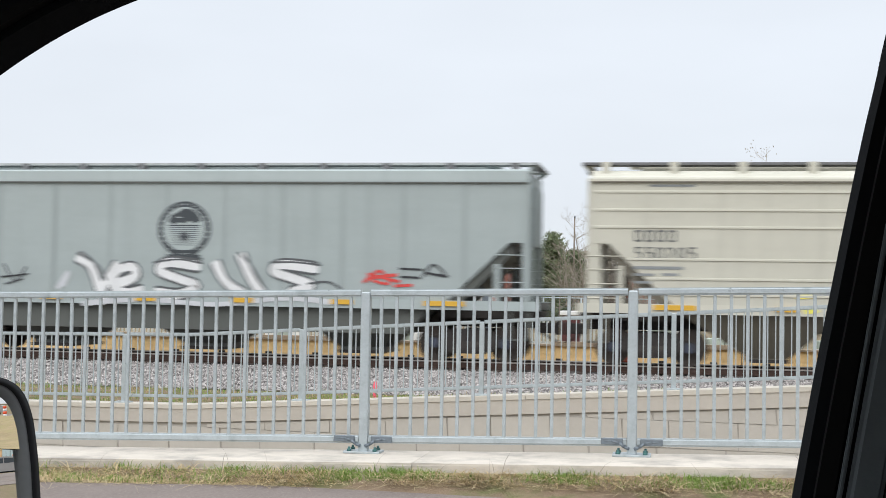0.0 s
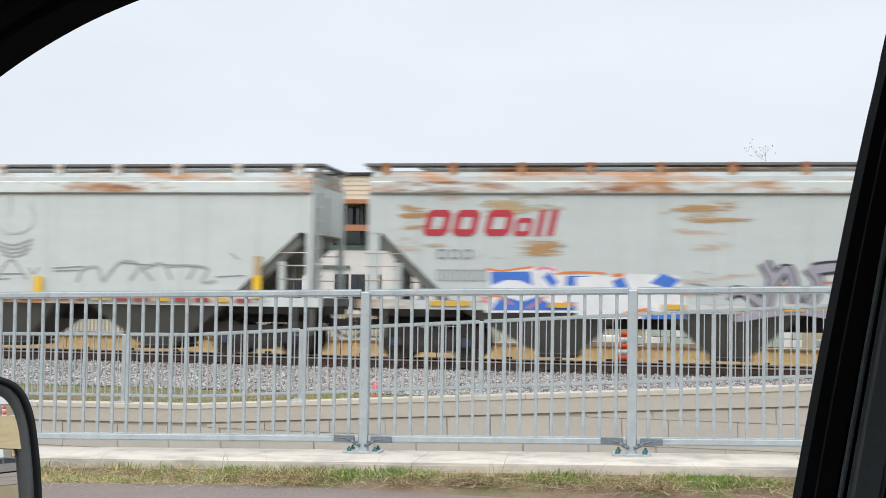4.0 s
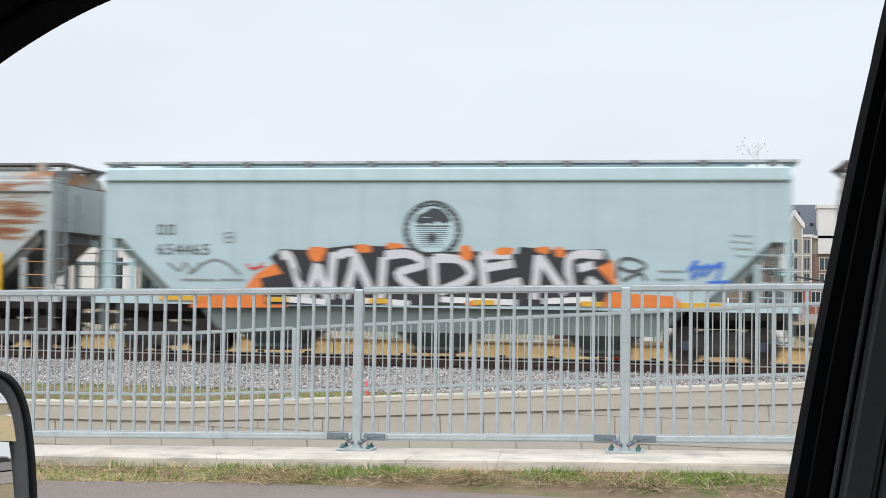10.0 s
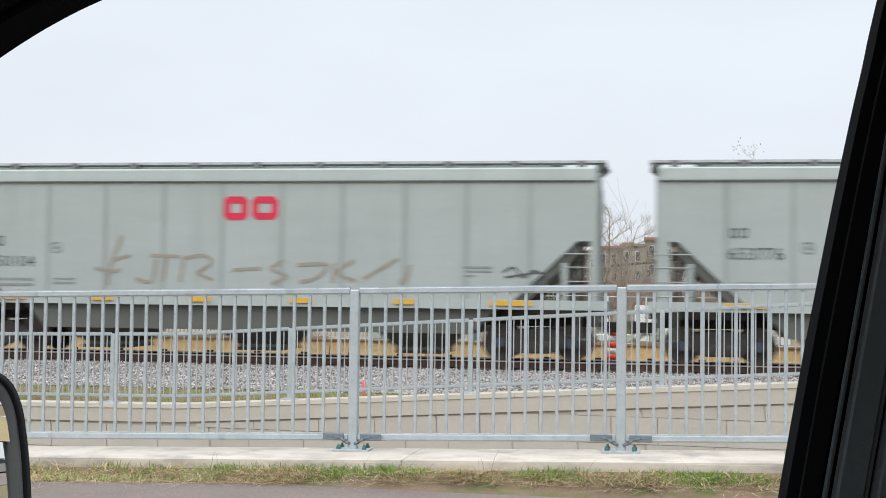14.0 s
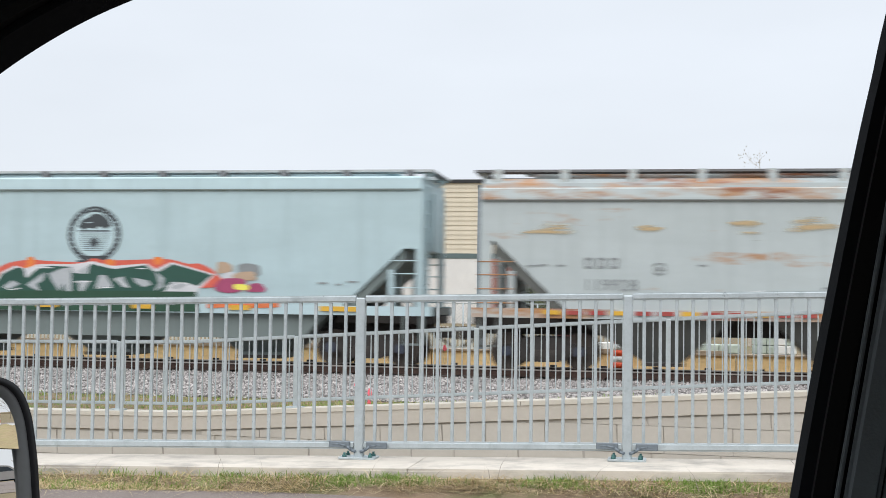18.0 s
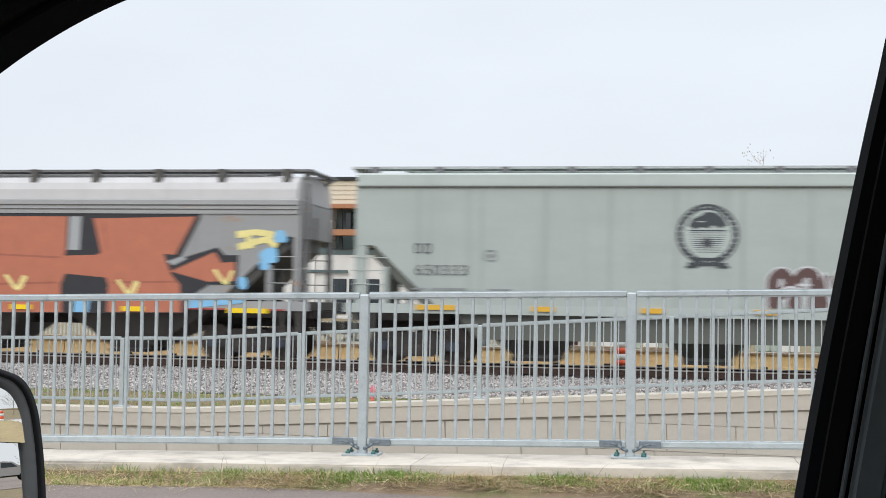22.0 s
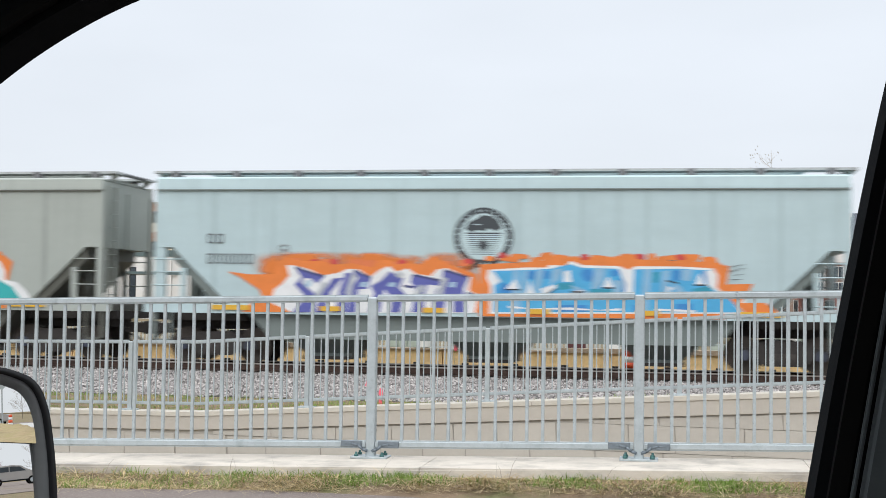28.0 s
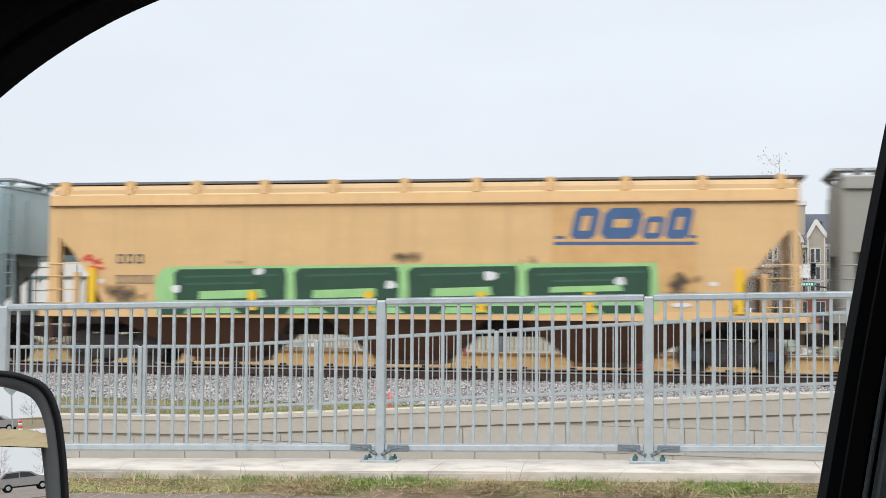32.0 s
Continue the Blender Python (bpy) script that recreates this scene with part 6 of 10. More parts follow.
def own_van():
    root = empty("van", pose(0, 0, 0), "dark van with black window trim, parked on the asphalt", "van")
    inner = [(0.106, 1.02), (0.121, 1.12), (0.135, 1.21), (0.150, 1.30), (0.1655, 1.39), (0.182, 1.48), (0.199, 1.57), (0.217, 1.66), (0.236, 1.75), (0.250, 1.85), (0.20, 1.925), (0.0, 1.945), (-0.35, 1.925), (-0.50, 1.89), (-0.61, 1.858), (-0.65, 1.845), (-0.69, 1.831), (-0.73, 1.815), (-0.77, 1.796), (-0.81, 1.774), (-0.85, 1.749), (-0.89, 1.720), (-0.93, 1.687), (-0.99, 1.627), (-1.07, 1.525), (-1.15, 1.35), (-1.18, 1.17), (-1.1, 1.06), (-0.6, 1.0), (0.0, 0.99)]
    sm = arc(inner)
    cx, cz = -0.45, 1.50
    outer = [(cx + (x - cx) * 1.16 + (0.14 if x > 0.0 else 0), cz + (z - cz) * 1.22) for x, z in sm]
    bm = ring_prism(sm, outer, 1.47, 1.55)
    part("window_frame", bm, M_BLACK, root, "black plastic window surround")
    seal = [(cx + (x - cx) * 1.02, cz + (z - cz) * 1.025) for x, z in sm]
    o2 = [(cx + (x - cx) * 1.05, cz + (z - cz) * 1.06) for x, z in sm]
    part("window_seal", ring_prism(seal, o2, 1.452, 1.468), M_RUBBER, root)
    lean = lambda x, z: (x + 0.168 * (z - 1.257), z)
    for x0, x1, y0, y1 in ((0.1764, 0.1815, 1.437, 1.444), (0.1852, 0.2220, 1.428, 1.444), (0.2245, 0.310, 1.415, 1.444)):
        bm = prism([lean(x0, 1.0), lean(x1, 1.0), lean(x1, 1.95), lean(x0, 1.95)], y0, y1)
        bmesh.ops.bevel(bm, geom=[e for e in bm.edges if abs(e.verts[0].co.z - e.verts[1].co.z) > 0.5], offset=min(0.006, (x1 - x0) * 0.3), segments=3, affect="EDGES")
        part("pillar_trim", bm, M_TRIM_IN, root, "dark grey cabin trim strip")
    part("inner_pillar", prism([(0.30, 1.0), (0.62, 1.0), (0.70, 1.97), (0.42, 1.97)], 1.36, 1.50), M_TRIM_IN, root)
    part("pillar_trim", prism([(-0.98, 1.78), (-0.78, 1.90), (-0.55, 1.96), (-0.57, 2.0), (-0.82, 1.95), (-1.04, 1.83)], 1.40, 1.45), M_TRIM_IN, root)
    for y0, y1 in ((1.47, 1.58), (-0.68, -0.58)):
        part("door", prism([(-1.60, 0.38), (0.80, 0.38), (0.80, 1.04), (-1.30, 1.04), (-1.60, 0.98)], y0, y1), M_CARPAINT, root, "dark painted door")
        part("rear_side", prism([(0.82, 0.38), (3.1, 0.38), (3.1, 1.95), (0.82, 1.95)], y0, y1), M_CARPAINT, root)
    part("roof", prism([(-1.05, 2.0), (-0.4, 2.07), (3.1, 2.06), (3.1, 1.98), (-0.4, 2.0), (-1.05, 1.94)], -0.66, 1.56), M_CARPAINT, root)
    part("headliner", box(-1.0, 3.05, -0.57, 1.46, 1.95, 1.975), M_BLACK, root)
    part("floor_pan", box(-1.55, 3.1, -0.57, 1.46, 0.36, 0.44), M_BLACK, root)
    part("dashboard", prism([(-1.70, 0.5), (-1.05, 0.5), (-1.05, 0.95), (-1.70, 1.02)], -0.56, 1.45), M_BLACK, root)
    part("hood", prism([(-2.75, 0.45), (-1.66, 0.45), (-1.66, 1.04), (-2.5, 0.92), (-2.75, 0.80)], -0.66, 1.56), M_CARPAINT, root)
    part("rear_wall", box(3.105, 3.18, -0.66, 1.56, 0.38, 2.02), M_CARPAINT, root)
    part("partition", box(0.83, 0.88, -0.56, 1.46, 0.45, 1.94), M_BLACK, root)
    part("far_window_frame", prism([(-0.3, 1.94), (0.80, 1.94), (0.80, 1.06), (0.62, 1.06), (0.56, 1.86), (-0.3, 1.89)], -0.67, -0.60), M_BLACK, root)
    part("seat", box(0.05, 0.58, -0.30, 0.22, 0.46, 0.78, bevel=0.06), M_BLACK, root)
    for x in (-2.0, 2.2):
        for y in (-0.70, 1.38):
            w = part("wheel", rod((x, y, 0.34), (x, y + 0.22, 0.34), 0.34, n=28), M_RUBBER, root)
            part("rim", rod((x, y - 0.01, 0.34), (x, y + 0.23, 0.34), 0.2, n=20), M_GALV, w)
    # side mirror: rounded housing, flat glass above and a smaller tilted glass below
    eye = Vector((0, 0, 1.45))
    out = [(-1.20, 1.342), (-1.02, 1.345), (-0.957, 1.336), (-0.928, 1.320), (-0.911, 1.288), (-0.902, 1.246), (-0.895, 1.19), (-0.890, 1.10), (-0.90, 1.02), (-0.93, 0.99), (-1.06, 0.98), (-1.19, 0.985), (-1.23, 1.05), (-1.24, 1.20), (-1.23, 1.30)]
    so = arc(out)
    cx, cz = -1.065, 1.165
    sm2 = [(cx + (x - cx) * 0.93, cz + (z - cz) * 0.95) for x, z in so]
    si = [(cx - 0.003 + (x - cx) * 0.858, cz + (z - cz) * 0.87) for x, z in so]
    n_up = Vector((0.86465, -0.50012, 0.04753)).normalized()
    n_low = Vector((0.88113, -0.46700, 0.07427)).normalized()

    def on_plane(x, z, n, centre):
        d = Vector((x, 1.76, z)) - eye
        return eye + d * ((centre - eye).dot(n) / d.dot(n))

    centre = eye + (Vector((cx, 1.76, cz)) - eye) * 1.04
    bm = bmesh.new()
    k = len(so)
    rings = [[on_plane(x, z, n_up, centre) + n_up * lift for x, z in line] for line, lift in ((sm2, -0.004), (sm2, 0.001), (so, 0.0))]
    back = [centre + (on_plane(x, z, n_up, centre) - centre) * f - n_up * dep for f, dep in ((0.97, 0.04), (0.72, 0.10)) for x, z in so]
    rings += [back[:k], back[k:]]
    vr = [[bm.verts.new(p) for p in r] for r in rings]
    for a, b in zip(vr, vr[1:]):
        for i in range(k):
            f = bm.faces.new((a[i], a[(i + 1) % k], b[(i + 1) % k], b[i]))
            f.smooth = True
    bm.faces.new(vr[-1])
    h = part("mirror_housing", bm, M_BLACK2, root, "glossy black side mirror housing")

    bm = bmesh.new()
    rg = [[bm.verts.new(on_plane(x, z, n_up, centre) + n_up * lift) for x, z in line] for line, lift in ((si, -0.012), (si, -0.0045), (sm2, -0.001))]
    for a, b in zip(rg, rg[1:]):
        for i in range(k):
            f = bm.faces.new((a[i], a[(i + 1) % k], b[(i + 1) % k], b[i]))
            f.smooth = True
    part("inner_bezel", bm, M_BEZEL, h, "dark grey inner bezel")

    def cut_at(line, z, above):
        res = []
        for (x0, z0), (x1, z1) in zip(line, line[1:] + line[:1]):
            if (z0 > z) == above:
                res.append((x0, z0))
            if (z0 > z) != (z1 > z):
                t = (z - z0) / (z1 - z0)
                res.append((x0 + (x1 - x0) * t, z))
        return res

    split = 1.233
    for line, n, nm, lab in ((cut_at(si, split + 0.0006, True), n_up, "mirror_glass", "flat mirror glass"), (cut_at(si, split - 0.0006, False), n_low, "lower_mirror_glass", "tilted lower mirror glass")):
        mx = sum(x for x, z in line) / len(line)
        mz = sum(z for x, z in line) / len(line)
        c2 = on_plane(mx, mz, n_up, centre) - n_up * 0.004
        pts = [on_plane(x, z, n, c2) for x, z in line]
        bm = bmesh.new()
        fv = [bm.verts.new(p) for p in pts]
        bv = [bm.verts.new(p - n * 0.003) for p in pts]
        bm.faces.new(fv)
        bm.faces.new(bv[::-1])
        for i in range(len(fv)):
            j = (i + 1) % len(fv)
            bm.faces.new((fv[i], fv[j], bv[j], bv[i]))
        part(nm, bm, M_MIRROR, h, lab)
    part("mirror_arm", box(-1.26, -1.12, 1.52, 1.75, 0.985, 1.035, bevel=0.015), M_BLACK2, h)
    return root


own_van()
# ---- lettering, emblems, rust and graffiti on the cars ----
def colour(name, c, rough=0.6):
    return mat(name, c, rough, vary=0.12, scale=2.5)


G_BLACK = colour("black_spray_paint", (0.025, 0.025, 0.03))
G_WHITE = colour("white_spray_paint", (0.72, 0.72, 0.72))
G_SILVER = colour("silver_spray_paint", (0.55, 0.56, 0.58))
G_ORANGE = colour("orange_spray_paint", (0.72, 0.20, 0.04))
G_RED = colour("red_spray_paint", (0.62, 0.06, 0.05))
G_PINK = colour("pink_spray_paint", (0.72, 0.23, 0.28))
G_MAGENTA = colour("magenta_spray_paint", (0.55, 0.05, 0.22))
G_VIOLET = colour("violet_spray_paint", (0.13, 0.10, 0.36))
G_MAUVE = colour("mauve_spray_paint", (0.30, 0.20, 0.38))
G_BLUE = colour("blue_spray_paint", (0.05, 0.16, 0.55))
G_SKY = colour("sky_blue_spray_paint", (0.22, 0.48, 0.72))
G_TURQ = colour("turquoise_spray_paint", (0.20, 0.62, 0.62))
G_TEAL = colour("teal_spray_paint", (0.03, 0.36, 0.36))
G_GREEN = colour("green_spray_paint", (0.06, 0.42, 0.10))
G_DGREEN = colour("dark_green_spray_paint", (0.035, 0.105, 0.065))
G_BOTTLE = colour("bottle_green_spray_paint", (0.018, 0.066, 0.036))
G_LGREEN = colour("light_green_spray_paint", (0.32, 0.58, 0.24))
G_MINT = colour("mint_spray_paint", (0.55, 0.70, 0.50))
G_YELLOW = colour("yellow_spray_paint", (0.80, 0.74, 0.12))
G_LEMON = colour("lemon_spray_paint", (0.78, 0.68, 0.28))
G_CRIMSON = colour("crimson_spray_paint", (0.35, 0.06, 0.14))
G_BROWN = colour("dark_brown_spray_paint", (0.10, 0.055, 0.05))
G_DUST = colour("dusty_line_paint", (0.30, 0.27, 0.22), 0.8)
G_FAINT = colour("faded_grey_line_paint", (0.36, 0.38, 0.37), 0.8)
G_BUBBLE = colour("pale_blue_spray_paint", (0.27, 0.44, 0.57))
G_NAVY = colour("navy_spray_paint", (0.055, 0.14, 0.31))
G_BLUEV = colour("ultramarine_spray_paint", (0.08, 0.08, 0.55))
G_LILAC = colour("lilac_grey_spray_paint", (0.33, 0.31, 0.36))
G_OVERPAINT = colour("grey_overpaint", (0.46, 0.42, 0.39), 0.8)
G_FROST = colour("frosty_spray_paint", (0.47, 0.57, 0.62))
G_TEALD = colour("deep_teal_spray_paint", (0.07, 0.30, 0.31))
G_ROSE = colour("dull_rose_spray_paint", (0.50, 0.26, 0.24))
G_BRICKP = colour("warm_red_spray_paint", (0.50, 0.15, 0.12))
G_TANLINE = colour("tan_spray_paint", (0.56, 0.40, 0.17))
G_TAN = colour("dusty_tan_spray_paint", (0.45, 0.32, 0.22))
G_MINTD = colour("dusty_green_spray_paint", (0.33, 0.44, 0.39))
G_TURQP = colour("thin_turquoise_spray_paint", (0.36, 0.55, 0.57))
G_SILVERL = colour("light_silver_spray_paint", (0.60, 0.60, 0.62))
G_SILVERM = colour("mid_silver_spray_paint", (0.42, 0.44, 0.46))
G_GREY = colour("grey_spray_paint", (0.33, 0.33, 0.35))
G_PINKL = colour("light_pink_spray_paint", (0.72, 0.36, 0.40))
M_CPRED = colour("bright_red_mark_paint", (0.62, 0.02, 0.06))
G_REDO = colour("warm_scarlet_spray_paint", (0.62, 0.11, 0.07))
G_PINE = colour("pine_green_spray_paint", (0.018, 0.075, 0.055))
G_ORANGER = colour("orange_red_spray_paint", (0.66, 0.17, 0.06))
G_BRICKO = colour("brick_orange_spray_paint", (0.46, 0.155, 0.09))
G_BRICKD = colour("dark_brick_spray_paint", (0.34, 0.11, 0.07))
M_GREYPANEL = colour("bare_grey_paint", (0.36, 0.37, 0.38))
G_CREAM = colour("cream_stencil_paint", (0.62, 0.56, 0.44))
G_ROSEL = colour("rose_spray_paint", (0.50, 0.12, 0.22))
G_INDIGO = colour("indigo_spray_paint", (0.10, 0.11, 0.36))
G_AZURE = colour("azure_spray_paint", (0.04, 0.22, 0.52))
G_SKYP = colour("milky_blue_spray_paint", (0.38, 0.52, 0.62))
G_SCARLET = colour("scarlet_spray_paint", (0.52, 0.05, 0.05))
G_VIOLETD = colour("dark_violet_spray_paint", (0.05, 0.055, 0.16))
G_CYANB = colour("bright_blue_spray_paint", (0.07, 0.36, 0.62))
G_TEALB = colour("deep_turquoise_spray_paint", (0.03, 0.26, 0.36))
G_SKYM = colour("dusty_blue_spray_paint", (0.24, 0.42, 0.58))
G_MAUVED = colour("plum_spray_paint", (0.22, 0.11, 0.19))
G_PALEGREY = colour("thin_white_spray_paint", (0.60, 0.52, 0.50))
G_CORAL = colour("coral_spray_paint", (0.64, 0.17, 0.10))
M_GHOST = colour("ghosted_emblem_paint", (0.47, 0.51, 0.50), 0.8)
ORANGE_PATCH = colour("cleaner_orange_paint", (0.64, 0.38, 0.155), 0.55)
DIGITS = {}


def digit_shape(ch):
    """Corners and faces of one digit of the built-in font, one unit high."""
    if ch not in DIGITS:
        cu = bpy.data.curves.new("digit", "FONT")
        cu.body, cu.resolution_u = ch, 3
        ob = bpy.data.objects.new("digit", cu)
        me = bpy.data.meshes.new_from_object(ob)
        vs = [(v.co.x, v.co.y) for v in me.vertices]
        x0, y0, y1 = min(v[0] for v in vs), min(v[1] for v in vs), max(v[1] for v in vs)
        DIGITS[ch] = ([((x - x0) / (y1 - y0), (y - y0) / (y1 - y0)) for x, y in vs], [tuple(p.vertices) for p in me.polygons])
        bpy.data.objects.remove(ob)
        bpy.data.curves.remove(cu)
        bpy.data.meshes.remove(me)
    return DIGITS[ch]


def pairs(flat):
    return list(zip(flat[::2], flat[1::2]))


class Side:
    """The near side of one car, with distances from its left end and heights over the rail."""

    def __init__(self, k):
        self.root, self.h, self.k, self.rng = BUILT[k][0], BUILT[k][1] + 0.10, k, random.Random(900 + k)

    def emblem(self, x, z, r=0.75, tan=False):
        emblem(self.root, x - self.h, z, r, M_EMBLEM, M_TAN if tan else colour("emblem_ground_paint", tuple(v * 0.98 for v in SPECS[self.k]["color"])), "round tan railway emblem with a dark ring" if tan else "round dark railway emblem")

    def at(self, flat):
        return [(x - self.h, z) for x, z in pairs(flat)]

    def fill(self, m, flat, soft=False, label="sprayed graffiti shape"):
        pts = self.at(flat)
        if soft:
            n = len(pts)
            pts = smooth_line([pts[-1]] + pts + pts[:2], 4)[4:4 + 4 * n]
        d = Decal(self.root, [m])
        d.poly(pts)
        d.done("graffiti_shape", label)

    def brush(self, m, w, *lines, label="sprayed graffiti stroke", name="graffiti_stroke"):
        base = LAYERS[self.root.name]
        for i, flat in enumerate(lines):
            pts = self.at(flat)
            line = smooth_line(pts) if len(pts) > 2 else [tuple(a + (b - a) * t / 4 for a, b in zip(*pts)) for t in range(5)]
            n = len(line) - 1
            d = Decal(self.root, [m])
            d.k = base + i % 4
            d.ribbon(line, [w * (1.0 - 0.22 * math.sin(math.pi * q / n)) * (0.8 if q in (0, n) else 1.0) for q in range(n + 1)])
            d.done(name, label)

    def letters(self, m, edge, w, grow, *lines, label="sprayed graffiti letter"):
        if grow:
            self.brush(edge, w + 2 * grow, *lines, label="sprayed outline behind a letter", name="graffiti_outline")
        self.brush(m, w, *lines, label=label, name="graffiti_letter")

    def dab(self, m, x, z, w, h):
        d = Decal(self.root, [m])
        d.poly([(x - self.h + p, z + q) for p, q in blob(self.rng, w, h)])
        d.done("graffiti_dab", "dab of spray paint")

    def bubble(self, x, z, w, h, m, inner):
        """A rounded letter: dark upper edge, fill, a patch of a second colour, a darker foot and a dull shine."""
        pts = blob(self.rng, w * 1.12, h)
        X = x - self.h
        d = Decal(self.root, [M_INK, m, inner, G_MAUVED, G_PALEGREY])
        d.poly([(X + 0.02 + p * 1.10, z + 0.035 + q * 1.06) for p, q in pts], 0)
        d.poly([(X + p, z + q) for p, q in pts], 1)
        ox, oz = self.rng.uniform(-0.05, 0.20) * w, self.rng.uniform(0.0, 0.15) * h
        d.poly([(X + ox + p * 0.42, z + oz + q * 0.45) for p, q in pts], 2)
        d.poly([(X + p * 0.92, z - 0.25 * h + q * 0.40) for p, q in pts if q < 0.3 * h], 3 if self.rng.random() < 0.5 else 1)
        a = self.rng.uniform(-0.25, 0.0) * w
        d.poly([(X + a - 0.05, z + 0.16 * h), (X + a + 0.08, z + 0.18 * h), (X + a + 0.10, z + 0.30 * h), (X + a, z + 0.32 * h)], 4)
        d.done("graffiti_letter", "rounded sprayed letter with a dark edge")

    def spray(self, m, x0, x1, z0, z1, seed):
        d = Decal(self.root, [haze(m, seed)])
        d.rect(x0 - self.h, x1 - self.h, z0, z1)
        d.done("graffiti_halo", "soft sprayed haze behind graffiti")

    def digits(self, x0, x1, z0, z1, text, m):
        """A stencilled number, spread over the given width."""
        step = (x1 - x0) / len(text)
        layer = LAYERS[self.root.name]
        for i, ch in enumerate(text):
            d = Decal(self.root, [m])
            d.k = layer + 1
            y = -1.6125 - 0.00012 * d.k
            vs, fs = digit_shape(ch)
            w = max(v[0] for v in vs)
            k = step * 0.80 / 0.58
            shift = x0 - self.h + step * (i + 0.5) - w * k / 2
            made = [d.bm.verts.new((shift + p * k, y, z0 + q * (z1 - z0))) for p, q in vs]
            for f in fs:
                g = d.bm.faces.new([made[q] for q in f])
                g.normal_update()
                if g.normal.y > 0:
                    g.normal_flip()
            d.done("digit_stencil", "stencilled digit of the car number")

    def blocks(self, x0, x1, z0, z1, n, m):
        """Plain letter-sized marks in a row."""
        w = (x1 - x0) / n
        for i in range(n):
            self.ring(x0 + w * (i + 0.15), x0 + w * (i + 0.85), z0, z1, m, 0.0, 0.17, "letter_block", "stencilled letter-sized mark")

    def ring(self, x0, x1, z0, z1, m, slant=0.0, thick=0.26, name="letter_block", label="painted letter-sized block"):
        """A plain hollow block with cut corners, or a solid bar where it is narrow."""
        t = thick * min(z1 - z0, (x1 - x0) * 1.25)
        d = Decal(self.root, [m])
        lean = lambda x, z: (x - self.h + (z - z0) * slant, z)
        if x1 - x0 < 2.4 * t or x1 - x0 < 0.3 * (z1 - z0):
            d.poly([lean(x0, z0), lean(x1, z0), lean(x1, z1), lean(x0, z1)])
            return d.done(name, label)

        def edge(q):
            c = max(0.02, 0.16 * (x1 - x0) - q * 0.5)
            a, b, e, f = x0 + q, x1 - q, z0 + q, z1 - q
            return [lean(*p) for p in ((a + c, e), (b - c, e), (b, e + c), (b, f - c), (b - c, f), (a + c, f), (a, f - c), (a, e + c))]

        d.k += 1
        y = -1.6125 - 0.00012 * d.k
        outer, inner = ([d.bm.verts.new((p, y, q)) for p, q in edge(v)] for v in (0.0, t))
        for i in range(8):
            j = (i + 1) % 8
            f = d.bm.faces.new((outer[i], outer[j], inner[j], inner[i]))
            f.normal_update()
            if f.normal.y > 0:
                f.normal_flip()
        return d.done(name, label)

    def line(self, x0, x1, z0, z1, m, n):
        """A line of red letter-sized blocks, the first one taller."""
        w = (x1 - x0) / (n + 0.2)
        for i in range(n):
            a = x0 + w * (i + (0.2 if i else 0.0))
            self.ring(a, a + w * (1.1 if i == 0 else 0.86), z0, z1 if i == 0 else z0 + 0.82 * (z1 - z0), m, 0.0, 0.30, "letter_block", "red letter-sized block")

    def dash(self, x0, x1, z0, z1, m):
        d = Decal(self.root, [m])
        d.rect(x0 - self.h, x1 - self.h, z0, z1)
        d.done("stencil_dash", "small stencilled line")

    def data(self, x, z, rows=2, n=2):
        for r in range(rows):
            for i in range(n):
                self.dash(x + i, x + i + 0.8, z - r * 0.11, z - r * 0.11 + 0.03, M_INK2)

    def square(self, x, z):
        self.ring(x, x + 0.29, z, z + 0.27, M_INK2, 0.0, 0.10, "stencil_square", "small stencilled square")
        self.dash(x + 0.08, x + 0.21, z + 0.10, z + 0.17, M_INK2)

    def wash(self, x0, x1, z0, z1, material, name="rust_patch", label="streaky orange-brown rust"):
        d = Decal(self.root, [material])
        d.rect(x0 - self.h, x1 - self.h, z0, z1)
        return d.done(name, label)

    def rust(self, x0, x1, z0, z1, seed, dense=1.0):
        w, h = (x1 - x0) * 0.14, (z1 - z0) * 0.10
        tones = ((0.52, 0.38, 0.22), (0.38, 0.18, 0.08), (0.20, 0.075, 0.045)) if dense > 1 else ((0.55, 0.50, 0.38), (0.54, 0.42, 0.25), (0.48, 0.32, 0.16)) if dense < 0.6 else ((0.58, 0.45, 0.27), (0.52, 0.31, 0.13), (0.40, 0.20, 0.08))
        self.wash(x0 - w, x1 + w, z0 - h, min(z1 + h, 4.08), wash_paint("rust_wash", *tones, seed, 0.22 + 0.21 * dense, (0.52, 1, 5.4), 2.7))


def in_word(x0, x1, z0, z1):
    """Turns shares of a word's width and height into places on the side."""
    return lambda f: [v for p, q in pairs(f) for v in (x0 + (x1 - x0) * p, z0 + (z1 - z0) * q)]


def ragged(c, m, spots, x0, x1, z, h, n):
    """Overlapping dabs of spray along the top of a word."""
    for i in range(n):
        c.dab(m, x0 + (x1 - x0) * (i + c.rng.random()) / n, z + h * c.rng.uniform(-0.04, 0.05), c.rng.uniform(0.20, 0.45), h * c.rng.uniform(0.09, 0.18))
    for i in range(4):
        c.dab(spots, x0 + (x1 - x0) * (i + c.rng.random()) / 4, z + h * c.rng.uniform(0.03, 0.09), 0.20, h * 0.11)


